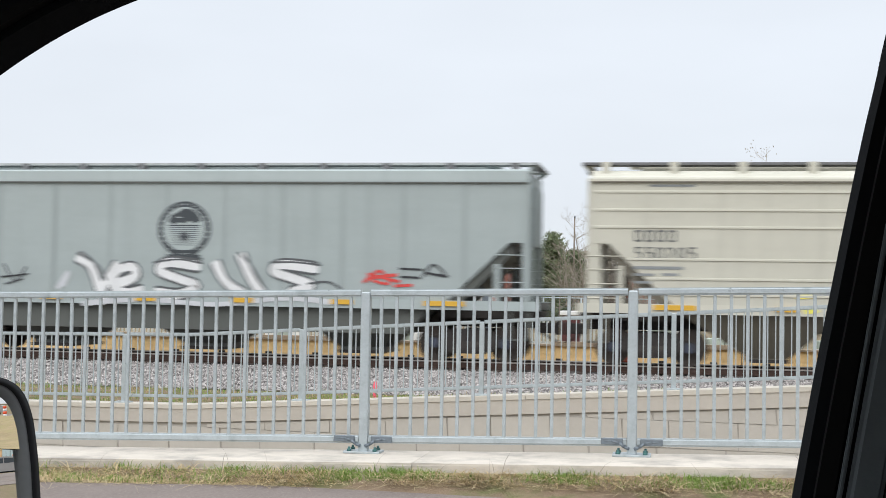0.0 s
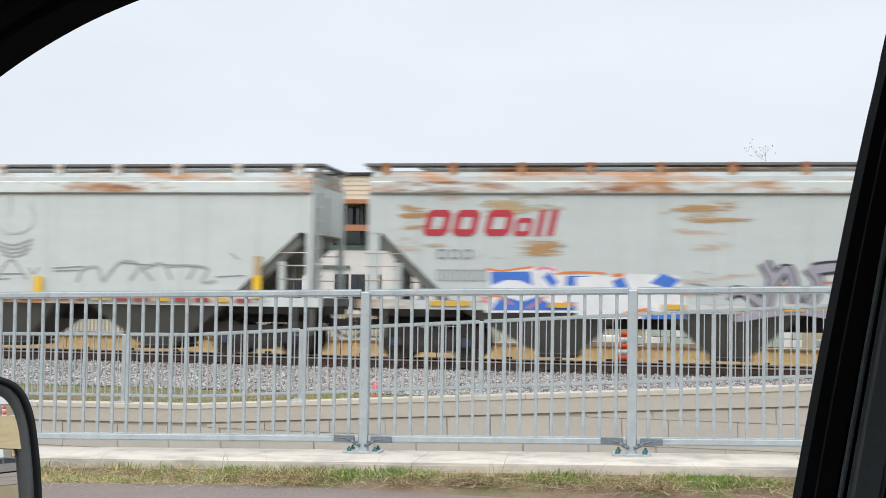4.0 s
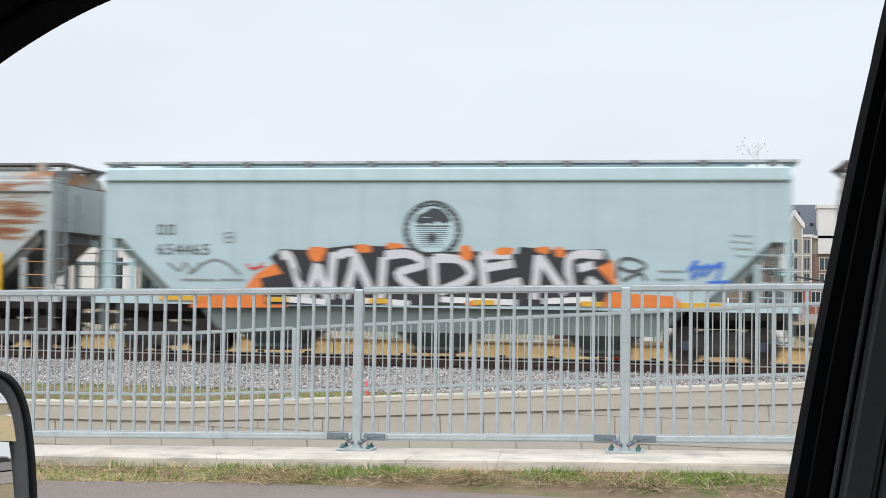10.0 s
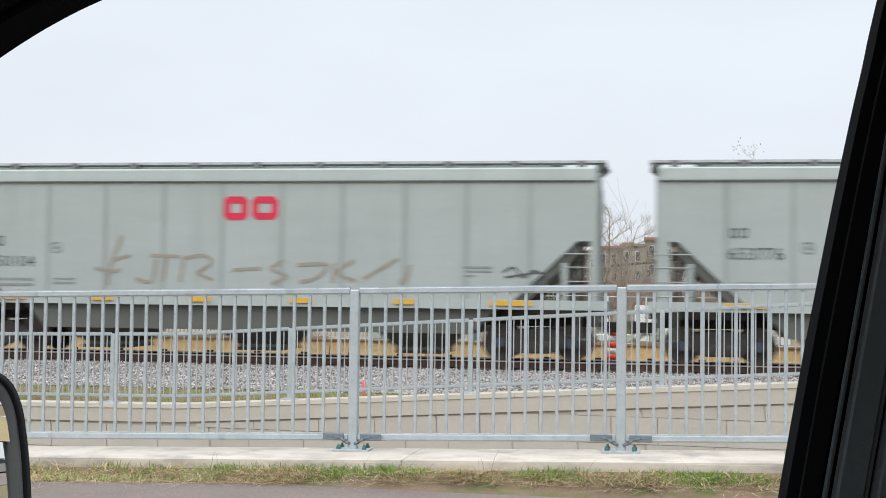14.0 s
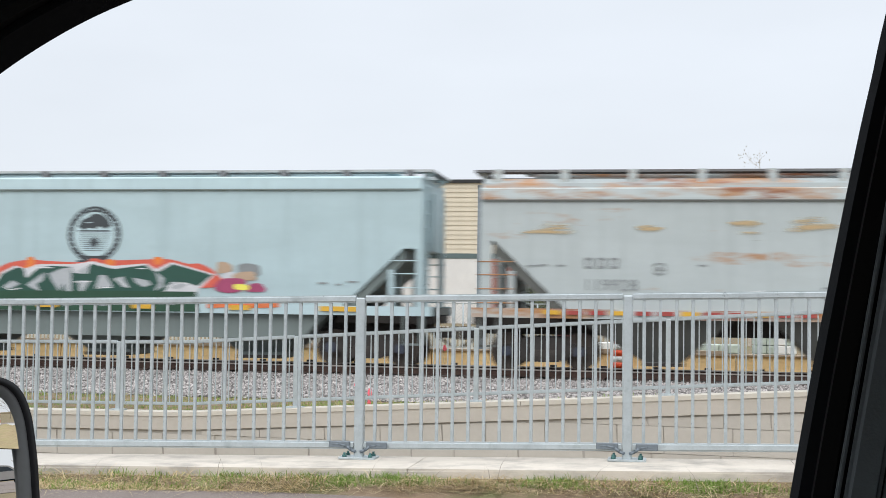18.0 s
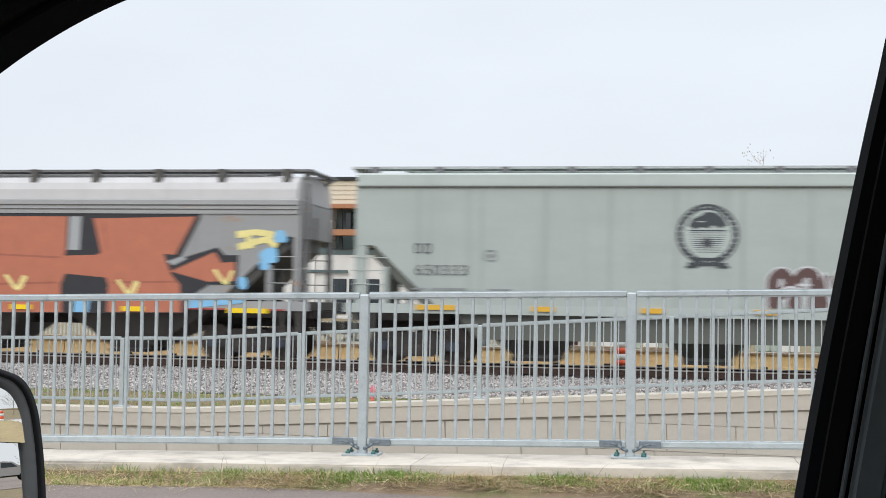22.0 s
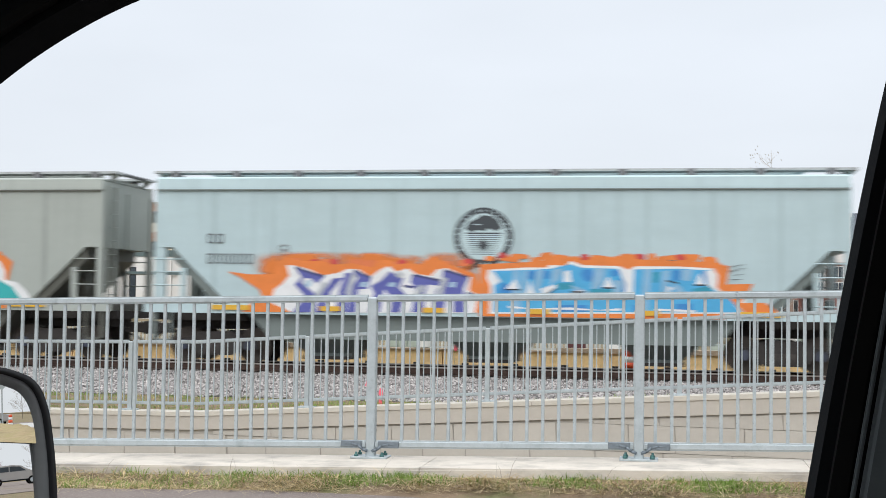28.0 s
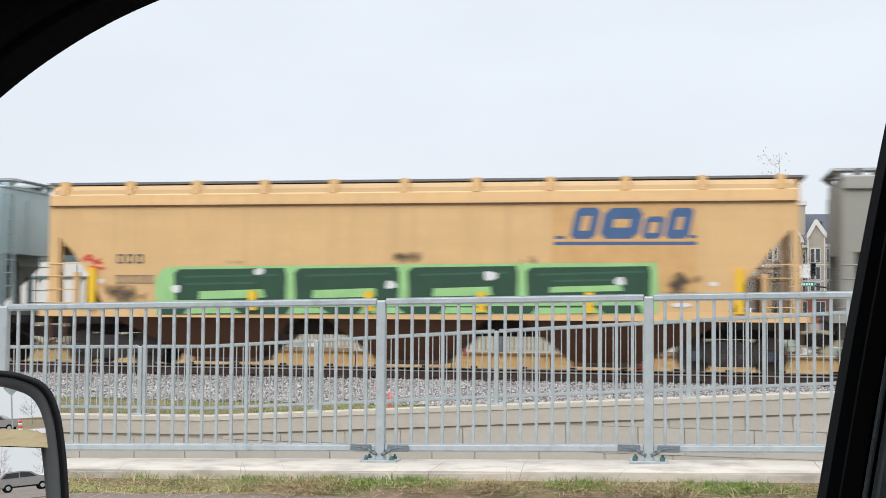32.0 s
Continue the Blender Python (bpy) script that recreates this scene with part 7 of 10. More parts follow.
def angular_word(c, x0, x1, z0, z1, m, deep, pale):
    """Interlocked angular letters with broad white edges and grey flanks."""
    put, h = in_word(x0, x1, z0, z1), z1 - z0
    edge = (0.071, 0.98, 0.107, 0.98, 0.178, 0.91, 0.254, 0.78, 0.332, 0.84, 0.376, 0.92, 0.426, 0.91, 0.487, 0.77, 0.530, 0.90, 0.574, 0.98, 0.613, 0.87, 0.667, 0.94, 0.706, 0.83, 0.776, 0.79, 0.808, 0.92, 0.852, 0.95, 0.970, 0.77, 0.960, 0.52, 1.004, 0.41, 0.989, 0.07, 0.097, 0.03, 0.055, 0.12, -0.008, 0.22, 0.013, 0.49, 0.052, 0.61, 0.086, 0.77)
    forms = ((0.113, 0.93, 0.260, 0.76, 0.224, 0.61, 0.190, 0.72, 0.156, 0.72, 0.148, 0.64, 0.219, 0.39, 0.204, 0.04, 0.106, 0.03, 0.169, 0.35, 0.112, 0.59, 0.148, 0.75),
             (0.299, 0.72, 0.354, 0.74, 0.294, 0.46, 0.263, 0.04, 0.212, 0.04, 0.239, 0.40, 0.277, 0.57),
             (0.362, 0.83, 0.393, 0.85, 0.375, 0.48, 0.371, 0.05, 0.313, 0.04, 0.336, 0.48),
             (0.398, 0.87, 0.490, 0.73, 0.471, 0.52, 0.427, 0.51, 0.418, 0.05, 0.374, 0.05, 0.383, 0.48, 0.426, 0.74),
             (0.580, 0.88, 0.646, 0.74, 0.625, 0.55, 0.658, 0.42, 0.632, 0.06, 0.583, 0.06, 0.593, 0.34, 0.554, 0.52, 0.534, 0.06, 0.479, 0.05, 0.505, 0.43, 0.488, 0.58, 0.537, 0.69),
             (0.687, 0.81, 0.825, 0.70, 0.818, 0.60, 0.763, 0.62, 0.745, 0.37, 0.752, 0.07, 0.687, 0.07, 0.709, 0.55, 0.682, 0.66),
             (0.836, 0.90, 0.957, 0.76, 0.934, 0.54, 0.946, 0.08, 0.887, 0.08, 0.886, 0.42, 0.853, 0.42, 0.844, 0.08, 0.784, 0.07, 0.804, 0.50, 0.834, 0.67))
    counters = ((0.168, 0.67, 0.196, 0.69, 0.193, 0.56, 0.165, 0.54),
                (0.443, 0.66, 0.471, 0.66, 0.466, 0.56, 0.435, 0.56),
                (0.581, 0.66, 0.611, 0.65, 0.603, 0.56, 0.570, 0.58),
                (0.871, 0.68, 0.898, 0.67, 0.893, 0.56, 0.864, 0.58))
    flanks = ((0.266, 0.64, 0.244, 0.48, 0.222, 0.37),
              (0.407, 0.81, 0.388, 0.59, 0.381, 0.40),
              (0.739, 0.60, 0.723, 0.48, 0.713, 0.39),
              (0.847, 0.76, 0.831, 0.58, 0.821, 0.42),
              (0.613, 0.84, 0.640, 0.77))
    shades = ((0.116, 0.94, 0.186, 0.84, 0.260, 0.76),
              (0.404, 0.89, 0.490, 0.74),
              (0.841, 0.91, 0.957, 0.77),
              (0.692, 0.81, 0.823, 0.70),
              (0.647, 0.59, 0.701, 0.56),
              (0.950, 0.47, 0.993, 0.41))
    c.fill(G_WHITE, put(edge), label="white edge of the letters")
    for f in forms:
        c.fill(m, put(f), label="angular sprayed letter")
    for f in counters:
        c.fill(pale, put(f), label="pale counter of a letter")
    c.brush(G_SILVERM, 0.14 * h, *[put(f) for f in flanks], label="grey flank of a letter")
    c.brush(deep, 0.06 * h, *[put(f) for f in shades], label="dark upper edge of a letter")


def strip_word(c, x0, x1, z0, z1, base, deep, teal, pale):
    """Packed letters in shades of one colour with white edges, under a ragged orange rim."""
    put, h = in_word(x0, x1, z0, z1), z1 - z0
    edge = (0.009, 0.88, 0.174, 0.93, 0.268, 0.93, 0.277, 0.98, 0.346, 0.97, 0.371, 1.06, 0.425, 0.98, 0.578, 0.97, 0.619, 0.90, 0.650, 0.97, 0.842, 0.97, 0.977, 0.94, 1.005, 0.75, 1.008, 0.56, 1.066, 0.52, 1.109, 0.36, 1.146, 0.12, 0.016, 0.05, 0.020, 0.58, 0.002, 0.73)
    mass = (0.029, 0.86, 0.186, 0.88, 0.285, 0.91, 0.366, 1.00, 0.425, 0.93, 0.578, 0.92, 0.600, 0.67, 0.605, 0.40, 0.639, 0.40, 0.643, 0.91, 0.830, 0.93, 0.967, 0.90, 0.977, 0.56, 1.043, 0.42, 1.095, 0.14, 0.039, 0.08, 0.035, 0.58, 0.065, 0.67)
    strips = ((0.119, 0.85, 0.144, 0.86, 0.156, 0.09, 0.111, 0.08),
              (0.164, 0.86, 0.184, 0.87, 0.175, 0.44, 0.155, 0.44),
              (0.223, 0.87, 0.253, 0.89, 0.244, 0.65, 0.229, 0.42, 0.209, 0.42),
              (0.292, 0.89, 0.336, 0.92, 0.322, 0.71, 0.283, 0.60),
              (0.473, 0.92, 0.522, 0.92, 0.513, 0.66, 0.484, 0.54, 0.460, 0.54),
              (0.372, 0.61, 0.430, 0.53, 0.470, 0.45, 0.396, 0.43),
              (0.556, 0.71, 0.600, 0.69, 0.586, 0.42, 0.552, 0.41),
              (0.686, 0.91, 0.718, 0.91, 0.711, 0.57, 0.702, 0.12, 0.673, 0.12),
              (0.763, 0.88, 0.796, 0.90, 0.787, 0.62, 0.759, 0.42),
              (0.844, 0.91, 0.892, 0.91, 0.882, 0.70, 0.844, 0.72),
              (0.802, 0.68, 0.840, 0.60, 0.868, 0.43, 0.830, 0.43))
    deeps = ((0.420, 0.89, 0.459, 0.91, 0.474, 0.81, 0.459, 0.66, 0.430, 0.70, 0.415, 0.80),
             (0.546, 0.88, 0.580, 0.90, 0.576, 0.79, 0.547, 0.77),
             (0.184, 0.86, 0.218, 0.86, 0.214, 0.70, 0.184, 0.72),
             (0.253, 0.86, 0.278, 0.87, 0.278, 0.72, 0.253, 0.72),
             (0.580, 0.77, 0.605, 0.67, 0.605, 0.46, 0.586, 0.54),
             (0.806, 0.89, 0.839, 0.90, 0.835, 0.70, 0.806, 0.72),
             (0.925, 0.89, 0.948, 0.89, 0.963, 0.60, 0.944, 0.68),
             (0.070, 0.64, 0.105, 0.60, 0.145, 0.44, 0.050, 0.45),
             (0.311, 0.23, 0.446, 0.24, 0.446, 0.11, 0.311, 0.11),
             (0.821, 0.28, 0.890, 0.29, 0.890, 0.14, 0.821, 0.14),
             (0.644, 0.25, 0.673, 0.25, 0.668, 0.12, 0.640, 0.12))
    teals = ((0.310, 0.63, 0.376, 0.66, 0.391, 0.55, 0.323, 0.51),
             (0.460, 0.54, 0.566, 0.53, 0.557, 0.46, 0.445, 0.45),
             (0.890, 0.56, 0.968, 0.62, 0.972, 0.50, 0.897, 0.45),
             (0.725, 0.86, 0.754, 0.86, 0.744, 0.67, 0.725, 0.67),
             (0.045, 0.43, 0.100, 0.48, 0.162, 0.40, 0.051, 0.37))
    wedges = ((0.083, 0.51, 0.129, 0.71, 0.147, 0.51),
              (0.175, 0.42, 0.194, 0.69, 0.214, 0.42),
              (0.342, 0.85, 0.366, 0.89, 0.376, 0.66, 0.340, 0.67),
              (0.508, 0.57, 0.534, 0.78, 0.557, 0.57),
              (0.602, 0.89, 0.638, 0.89, 0.634, 0.48, 0.620, 0.42, 0.607, 0.54),
              (0.241, 0.53, 0.303, 0.62, 0.308, 0.56, 0.249, 0.40),
              (0.787, 0.61, 0.811, 0.57, 0.778, 0.45),
              (0.901, 0.64, 0.925, 0.87, 0.939, 0.64),
              (0.372, 0.49, 0.430, 0.52, 0.421, 0.44),
              (0.944, 0.89, 0.977, 0.89, 0.977, 0.56, 0.953, 0.64),
              (0.101, 0.21, 0.200, 0.16, 0.372, 0.19, 0.494, 0.15, 0.591, 0.19, 0.591, 0.14, 0.373, 0.14, 0.101, 0.16),
              (0.735, 0.19, 0.902, 0.17, 0.902, 0.13, 0.735, 0.15))
    lines = ((0.085, 0.51, 0.150, 0.51),
             (0.508, 0.56, 0.559, 0.56),
             (0.773, 0.44, 0.840, 0.43),
             (0.897, 0.63, 0.949, 0.63),
             (0.308, 0.54, 0.254, 0.39),
             (0.372, 0.48, 0.430, 0.48),
             (0.782, 0.71, 0.830, 0.66))
    c.fill(G_ORANGE, [x0 - 0.14, z0, x0 - 0.16, z0 + 0.98 * h, x0 + 1.2, z0 + 1.04 * h, x0 + 1.9, z0 + 1.13 * h, x0 + 3.2, z0 + 1.11 * h, x1, z0 + 1.05 * h, x1 + 0.24, z0 + 0.92 * h, x1 + 0.10, z0 + 0.5 * h, x1 + 0.1, z0], label="orange sprayed ground")
    ragged(c, G_ORANGE, G_SCARLET, x0, x1, z0 + 1.09 * h, h, 22)
    c.fill(G_WHITE, put(edge), label="white edge of the letters")
    c.fill(base, put(mass), label="packed sprayed letters")
    for m, group, label in ((teal, teals, "darker patch of a letter"), (deep, deeps, "deep patch of a letter"), (pale, strips, "pale bar of a letter"), (G_WHITE, wedges, "white wedge between letters")):
        for f in group:
            c.fill(m, put(f), label=label)
    c.brush(G_BLACK, 0.035 * h, *[put(f) for f in lines], label="thin dark line between letters")


def rust_fan(c):
    """Rust streaks fanning down from a leaking roof corner, each patch turned along its streaks."""
    tones = ((0.60, 0.46, 0.28), (0.52, 0.33, 0.15), (0.36, 0.20, 0.09))
    for x, z, turn, ln, w, amount, seed in ((17.02, 4.12, 31, 1.5, 0.50, 0.62, 141), (17.0, 3.92, 36, 2.3, 0.62, 0.46, 142), (16.95, 3.62, 40, 2.9, 0.62, 0.42, 143), (16.86, 3.30, 43, 2.9, 0.46, 0.40, 144)):
        d = Decal(c.root, [wash_paint("rust_wash", *tones, seed, amount, (0.5, 1, 4.0))])
        d.rect(-ln, 0.25, -w / 2, w / 2)
        o = d.done("rust_patch", "brown rust stain fanning from the roof corner")
        o.location = (x - c.h, 0, z)
        o.rotation_euler = (0, radians(-turn), 0)


c = Side(0)
c.emblem(8.20, 3.19, 0.700)
c.letters(G_WHITE, M_INK, 0.257, 0.061, [5.32, 2.47, 5.72, 2.21, 5.99, 1.56, 6.12, 1.26], [6.47, 2.31, 6.20, 1.95, 5.99, 1.56], [6.34, 1.75, 6.89, 1.96, 6.83, 2.22, 6.42, 2.09, 6.34, 1.72, 6.71, 1.55, 7.15, 1.63], [8.66, 2.25, 7.81, 2.34, 7.57, 2.13, 8.09, 1.93, 8.56, 1.76, 8.10, 1.54, 7.45, 1.58], [9.03, 2.38, 9.31, 1.89, 9.80, 1.57], [9.70, 2.59, 9.95, 2.03, 10.28, 1.58], [11.72, 2.23, 10.79, 2.32, 10.59, 2.14, 11.20, 1.95, 11.52, 1.80, 10.99, 1.61], label="white sprayed letter with a dark edge")
c.brush(G_SILVER, 0.147, [4.81, 1.63, 5.11, 2.07, 4.95, 1.70], [5.49, 1.26, 7.15, 1.40, 9.06, 1.30, 10.92, 1.49, 12.23, 1.38], label="pale sprayed flourish")
c.brush(M_INK, 0.061, [5.32, 2.55, 5.88, 2.26, 6.15, 1.85], [7.40, 2.33, 8.08, 2.42, 8.71, 2.32], [9.64, 2.62, 10.00, 2.26, 10.33, 1.73], [10.47, 2.37, 11.16, 2.38, 11.79, 2.31], [11.44, 1.85, 11.96, 1.91, 12.30, 1.74], label="thin dark outline stroke")
c.brush(G_RED, 0.086, [12.87, 1.90, 13.27, 2.20, 13.51, 1.88, 13.07, 2.00, 13.71, 2.11], [12.97, 2.12, 13.79, 1.93], [13.64, 1.83, 14.10, 1.86], label="red sprayed scrawl")
c.brush(G_BLACK, 0.061, [13.76, 2.26, 14.35, 2.24], [13.79, 2.06, 14.30, 2.04], [14.35, 2.07, 14.60, 2.37, 14.91, 2.10, 14.40, 2.17, 14.98, 2.08], label="small dark sprayed tag")
c.brush(G_BLACK, 0.049, [3.21, 1.91, 4.01, 2.00], [3.31, 2.26, 3.64, 1.81, 3.94, 2.19], [3.36, 1.73, 3.84, 1.87], label="small dark sprayed tag")
c = Side(1)
c.blocks(1.10, 2.15, 2.97, 3.25, 4, M_INK)
c.digits(1.12, 2.61, 2.55, 2.85, "550205", M_INK)
c.dash(1.12, 2.29, 2.32, 2.39, M_INK2)
c.dash(1.13, 1.62, 2.16, 2.22, M_INK2)
c.dash(1.79, 2.18, 2.17, 2.23, M_INK2)
c.dash(1.13, 1.54, 1.98, 2.04, M_INK2)
c.dash(1.16, 1.47, 1.81, 1.87, M_INK2)
c.dash(1.48, 2.55, 4.28, 4.33, M_INK2)
c.fill(G_YELLOW, [5.70, 1.33, 5.87, 1.69, 6.30, 1.96, 7.22, 2.04, 7.50, 1.92, 7.78, 2.00, 8.68, 2.11, 9.69, 2.05, 9.74, 1.90, 10.39, 1.88, 10.99, 1.74, 10.20, 1.46], label="yellow sprayed letter mass")
c.dab(G_YELLOW, 5.03, 1.75, 0.294, 0.172)
c.dab(G_YELLOW, 10.20, 2.02, 0.196, 0.110)
c.dab(G_YELLOW, 10.84, 1.96, 0.270, 0.172)
c.dab(G_YELLOW, 5.19, 1.39, 0.319, 0.110)
c.dab(G_YELLOW, 10.87, 1.52, 0.294, 0.123)
c.brush(G_BLACK, 0.061, [6.23, 1.92, 6.60, 2.00, 7.19, 1.99], [7.74, 1.79, 7.96, 1.97, 8.12, 1.78], [8.30, 1.98, 8.48, 1.78], [8.91, 1.94, 9.61, 1.98], [7.02, 1.78, 7.38, 1.86], [9.63, 2.05, 9.72, 1.82], [9.94, 1.90, 10.32, 1.93, 10.57, 1.79], [5.98, 1.39, 7.02, 1.53, 7.28, 1.39], [8.18, 1.45, 9.07, 1.57, 9.57, 1.45], label="thin black line over the yellow")
c.brush(M_INK2, 0.037, [5.18, 1.83, 5.71, 1.88], [5.27, 1.76, 5.79, 1.78], [11.56, 1.88, 11.97, 1.91], [14.65, 2.26, 15.08, 2.31], [14.70, 2.09, 15.01, 2.14], label="faint grey scrawl")
c = Side(2)
c.blocks(1.62, 2.58, 2.50, 2.76, 3, M_INK2)
c.digits(1.60, 2.93, 1.90, 2.17, "118784", M_INK2)
c.brush(M_INK2, 0.061, [5.65, 1.81, 5.74, 2.15, 6.11, 2.33, 6.53, 2.31, 6.27, 1.97, 6.01, 1.82], [5.85, 2.02, 6.90, 2.11], [6.53, 1.95, 6.89, 2.21, 7.06, 1.88], [7.10, 1.83, 7.23, 2.31, 7.54, 2.37, 7.73, 1.84], [6.76, 2.33, 7.54, 2.39], [7.03, 1.93, 7.68, 2.04], label="dark looping sprayed tag")
c.brush(G_FAINT, 0.086, [10.80, 1.80, 10.96, 2.12, 11.35, 2.20, 11.48, 1.86], [11.51, 1.81, 11.97, 2.33, 12.46, 2.28, 12.25, 1.86], [12.46, 2.28, 12.86, 1.87], [12.61, 2.19, 13.10, 2.31, 13.35, 1.90], [13.25, 2.24, 13.93, 2.25, 13.78, 1.91], [13.92, 2.27, 14.31, 2.18, 14.17, 1.86, 14.53, 1.89], label="faded looping sprayed tag")
c.brush(M_INK2, 0.037, [11.97, 2.33, 12.95, 2.26], [13.08, 2.29, 14.24, 2.23], [4.78, 2.14, 5.42, 2.40, 5.31, 2.22], [4.54, 2.24, 5.05, 2.01], [9.47, 2.18, 9.60, 2.01, 9.75, 2.18], [10.10, 2.16, 11.00, 2.22], [10.13, 2.09, 10.86, 2.12], [7.94, 1.99, 9.37, 2.01], [8.20, 1.84, 8.96, 1.88], [14.88, 2.60, 15.12, 2.43], [14.53, 1.99, 15.27, 2.04], label="thin grey scrawl")
c.brush(G_FAINT, 0.061, [8.54, 2.85, 9.02, 2.75, 9.56, 2.91], [8.57, 2.74, 9.03, 2.65, 9.52, 2.78], [8.62, 2.63, 9.03, 2.55, 9.49, 2.67], [8.73, 2.51, 9.06, 2.45, 9.41, 2.56], [8.58, 1.87, 8.96, 2.38, 9.42, 1.86], label="faded curved grey line")
c.brush(M_GHOST, 0.074, [8.93, 4.03, 8.94, 3.51], [8.45, 3.63, 8.43, 3.38, 8.82, 3.07, 9.33, 3.11, 9.58, 3.41, 9.47, 3.83], label="ghost of an old emblem")
c.dash(11.05, 13.9, 1.30, 1.44, G_FAINT)
c = Side(3)
c.rust(0.85, 1.65, 3.17, 3.81, 51, 0.6)
c.rust(1.39, 2.19, 2.63, 3.04, 54, 0.5)
c.rust(3.63, 4.85, 2.52, 3.12, 52, 0.8)
c.rust(2.97, 4.78, 3.51, 4.05, 55, 0.5)
c.rust(7.55, 9.35, 3.31, 3.90, 53, 0.6)
c.ring(1.41, 2.02, 3.06, 3.70, M_RED, 0.22)
c.ring(2.13, 2.72, 3.06, 3.70, M_RED, 0.22)
c.ring(2.91, 3.55, 3.07, 3.70, M_RED, 0.22)
c.ring(3.64, 4.05, 3.07, 3.51, M_RED, 0.22)
c.ring(4.17, 4.31, 3.07, 3.71, M_RED, 0.22)
c.ring(4.45, 4.61, 3.08, 3.71, M_RED, 0.22)
c.blocks(1.74, 2.71, 2.50, 2.74, 3, M_INK2)
c.blocks(1.76, 3.01, 1.96, 2.25, 6, M_INK2)
c.fill(G_WHITE, [3.08, 1.81, 3.06, 2.24, 4.15, 2.32, 4.60, 2.35, 4.92, 2.13, 5.75, 2.18, 5.75, 1.26, 2.99, 1.21], label="white sprayed ground of the blue letters")
c.fill(G_BLUE, [3.13, 1.87, 3.11, 2.20, 4.08, 2.22, 4.13, 1.88, 3.83, 2.00, 3.50, 2.01])
c.fill(G_BLUE, [4.38, 2.08, 4.54, 2.23, 4.74, 1.97, 4.60, 1.83])
c.fill(G_BLUE, [4.92, 1.89, 4.95, 2.12, 5.54, 2.14, 5.32, 1.90])
c.fill(G_BLUE, [3.12, 1.27, 3.38, 1.62, 3.89, 1.49, 4.28, 1.63, 4.67, 1.37, 5.56, 1.62, 5.75, 1.31])
c.brush(G_ORANGE, 0.061, [2.98, 2.28, 3.37, 2.23, 4.15, 2.33], [4.66, 2.16, 5.17, 2.22, 5.87, 2.19], [2.92, 1.48, 3.25, 1.62, 3.64, 1.42], [4.02, 1.33, 4.47, 1.63], [4.92, 1.51, 5.43, 1.35], label="orange sprayed flare")
c.brush(G_PINK, 0.082, [4.21, 2.27, 4.47, 2.31, 4.69, 2.24], [2.92, 1.61, 3.12, 1.41], label="pink sprayed patch")
c.fill(G_WHITE, [5.19, 1.10, 5.16, 2.09, 6.45, 2.20, 7.58, 2.16, 7.74, 1.60, 7.72, 1.14])
c.fill(G_BLUE, [6.91, 1.98, 7.21, 2.21, 7.61, 2.06, 7.39, 1.84])
c.fill(G_BLUE, [6.03, 2.01, 6.28, 2.12, 6.46, 1.78, 6.18, 1.70])
c.fill(G_BLUE, [6.76, 1.12, 6.84, 1.31, 7.72, 1.30, 7.69, 1.14])
c.brush(G_ORANGE, 0.098, [6.60, 1.78, 7.03, 1.84, 7.79, 1.72], [6.02, 2.14, 6.31, 2.17], [6.33, 1.25, 6.90, 1.36], label="orange sprayed flare")
c.brush(M_INK2, 0.037, [7.84, 1.98, 8.29, 1.91, 7.87, 1.75, 8.54, 1.73], label="thin grey scrawl")
c.letters(G_LILAC, G_BLACK, 0.208, 0.074, [8.68, 1.73, 9.04, 1.81, 9.49, 1.53], [9.54, 2.50, 9.73, 2.06, 9.55, 1.46], [9.70, 1.98, 10.08, 2.35, 10.26, 1.55], [10.54, 2.40, 10.77, 2.02, 10.54, 1.50], [10.62, 2.33, 11.36, 2.39, 11.74, 2.01, 11.37, 1.77, 11.07, 1.97], [11.37, 1.77, 11.65, 1.49], [12.03, 2.50, 12.33, 2.14, 12.21, 1.55], [12.36, 2.09, 12.78, 2.53, 12.96, 1.59], [13.55, 2.31, 13.78, 2.44, 14.33, 1.61], [13.19, 1.64, 14.24, 1.89], label="lilac-grey sprayed letter with a black edge")
c.brush(G_BRICKP, 0.061, [10.84, 2.02, 11.09, 2.05], [12.11, 2.19, 12.27, 2.22], [12.52, 1.99, 12.92, 2.07], [12.26, 1.81, 12.60, 1.86], [13.66, 2.11, 13.95, 2.16], [9.81, 1.93, 10.09, 1.98], label="dull red highlight")
c.brush(G_LILAC, 0.184, [8.87, 1.16, 10.24, 1.36, 11.60, 1.21, 13.20, 1.44, 14.52, 1.26], label="lilac-grey sprayed letter foot")
c.dash(15.15, 15.62, 2.05, 2.13, M_INK2)
c.dash(15.13, 15.65, 1.77, 1.83, M_INK2)
c = Side(4)
c.rust(0.32, 2.02, 2.75, 3.92, 60, 0.8)
c.rust(2.73, 4.44, 2.57, 3.93, 61, 0.8)
c.rust(5.53, 6.68, 2.59, 3.61, 62, 0.8)
c.rust(7.86, 9.24, 2.61, 3.93, 63, 0.8)
c.rust(10.01, 11.61, 2.69, 3.84, 64, 0.8)
c.rust(12.42, 14.23, 2.74, 3.76, 65, 0.8)
c.rust(15.42, 16.76, 2.98, 3.95, 66, 0.8)
c.spray(G_OVERPAINT, 2.75, 8.6, 1.9, 2.95, 66)
c.fill(G_WHITE, [1.47, 2.85, 2.72, 2.85, 2.77, 2.31, 3.16, 2.30, 3.15, 1.83, 1.49, 1.85], label="white repainted patch")
c.blocks(1.61, 2.32, 2.47, 2.70, 3, M_INK2)
c.blocks(1.62, 2.60, 2.00, 2.25, 5, M_INK2)
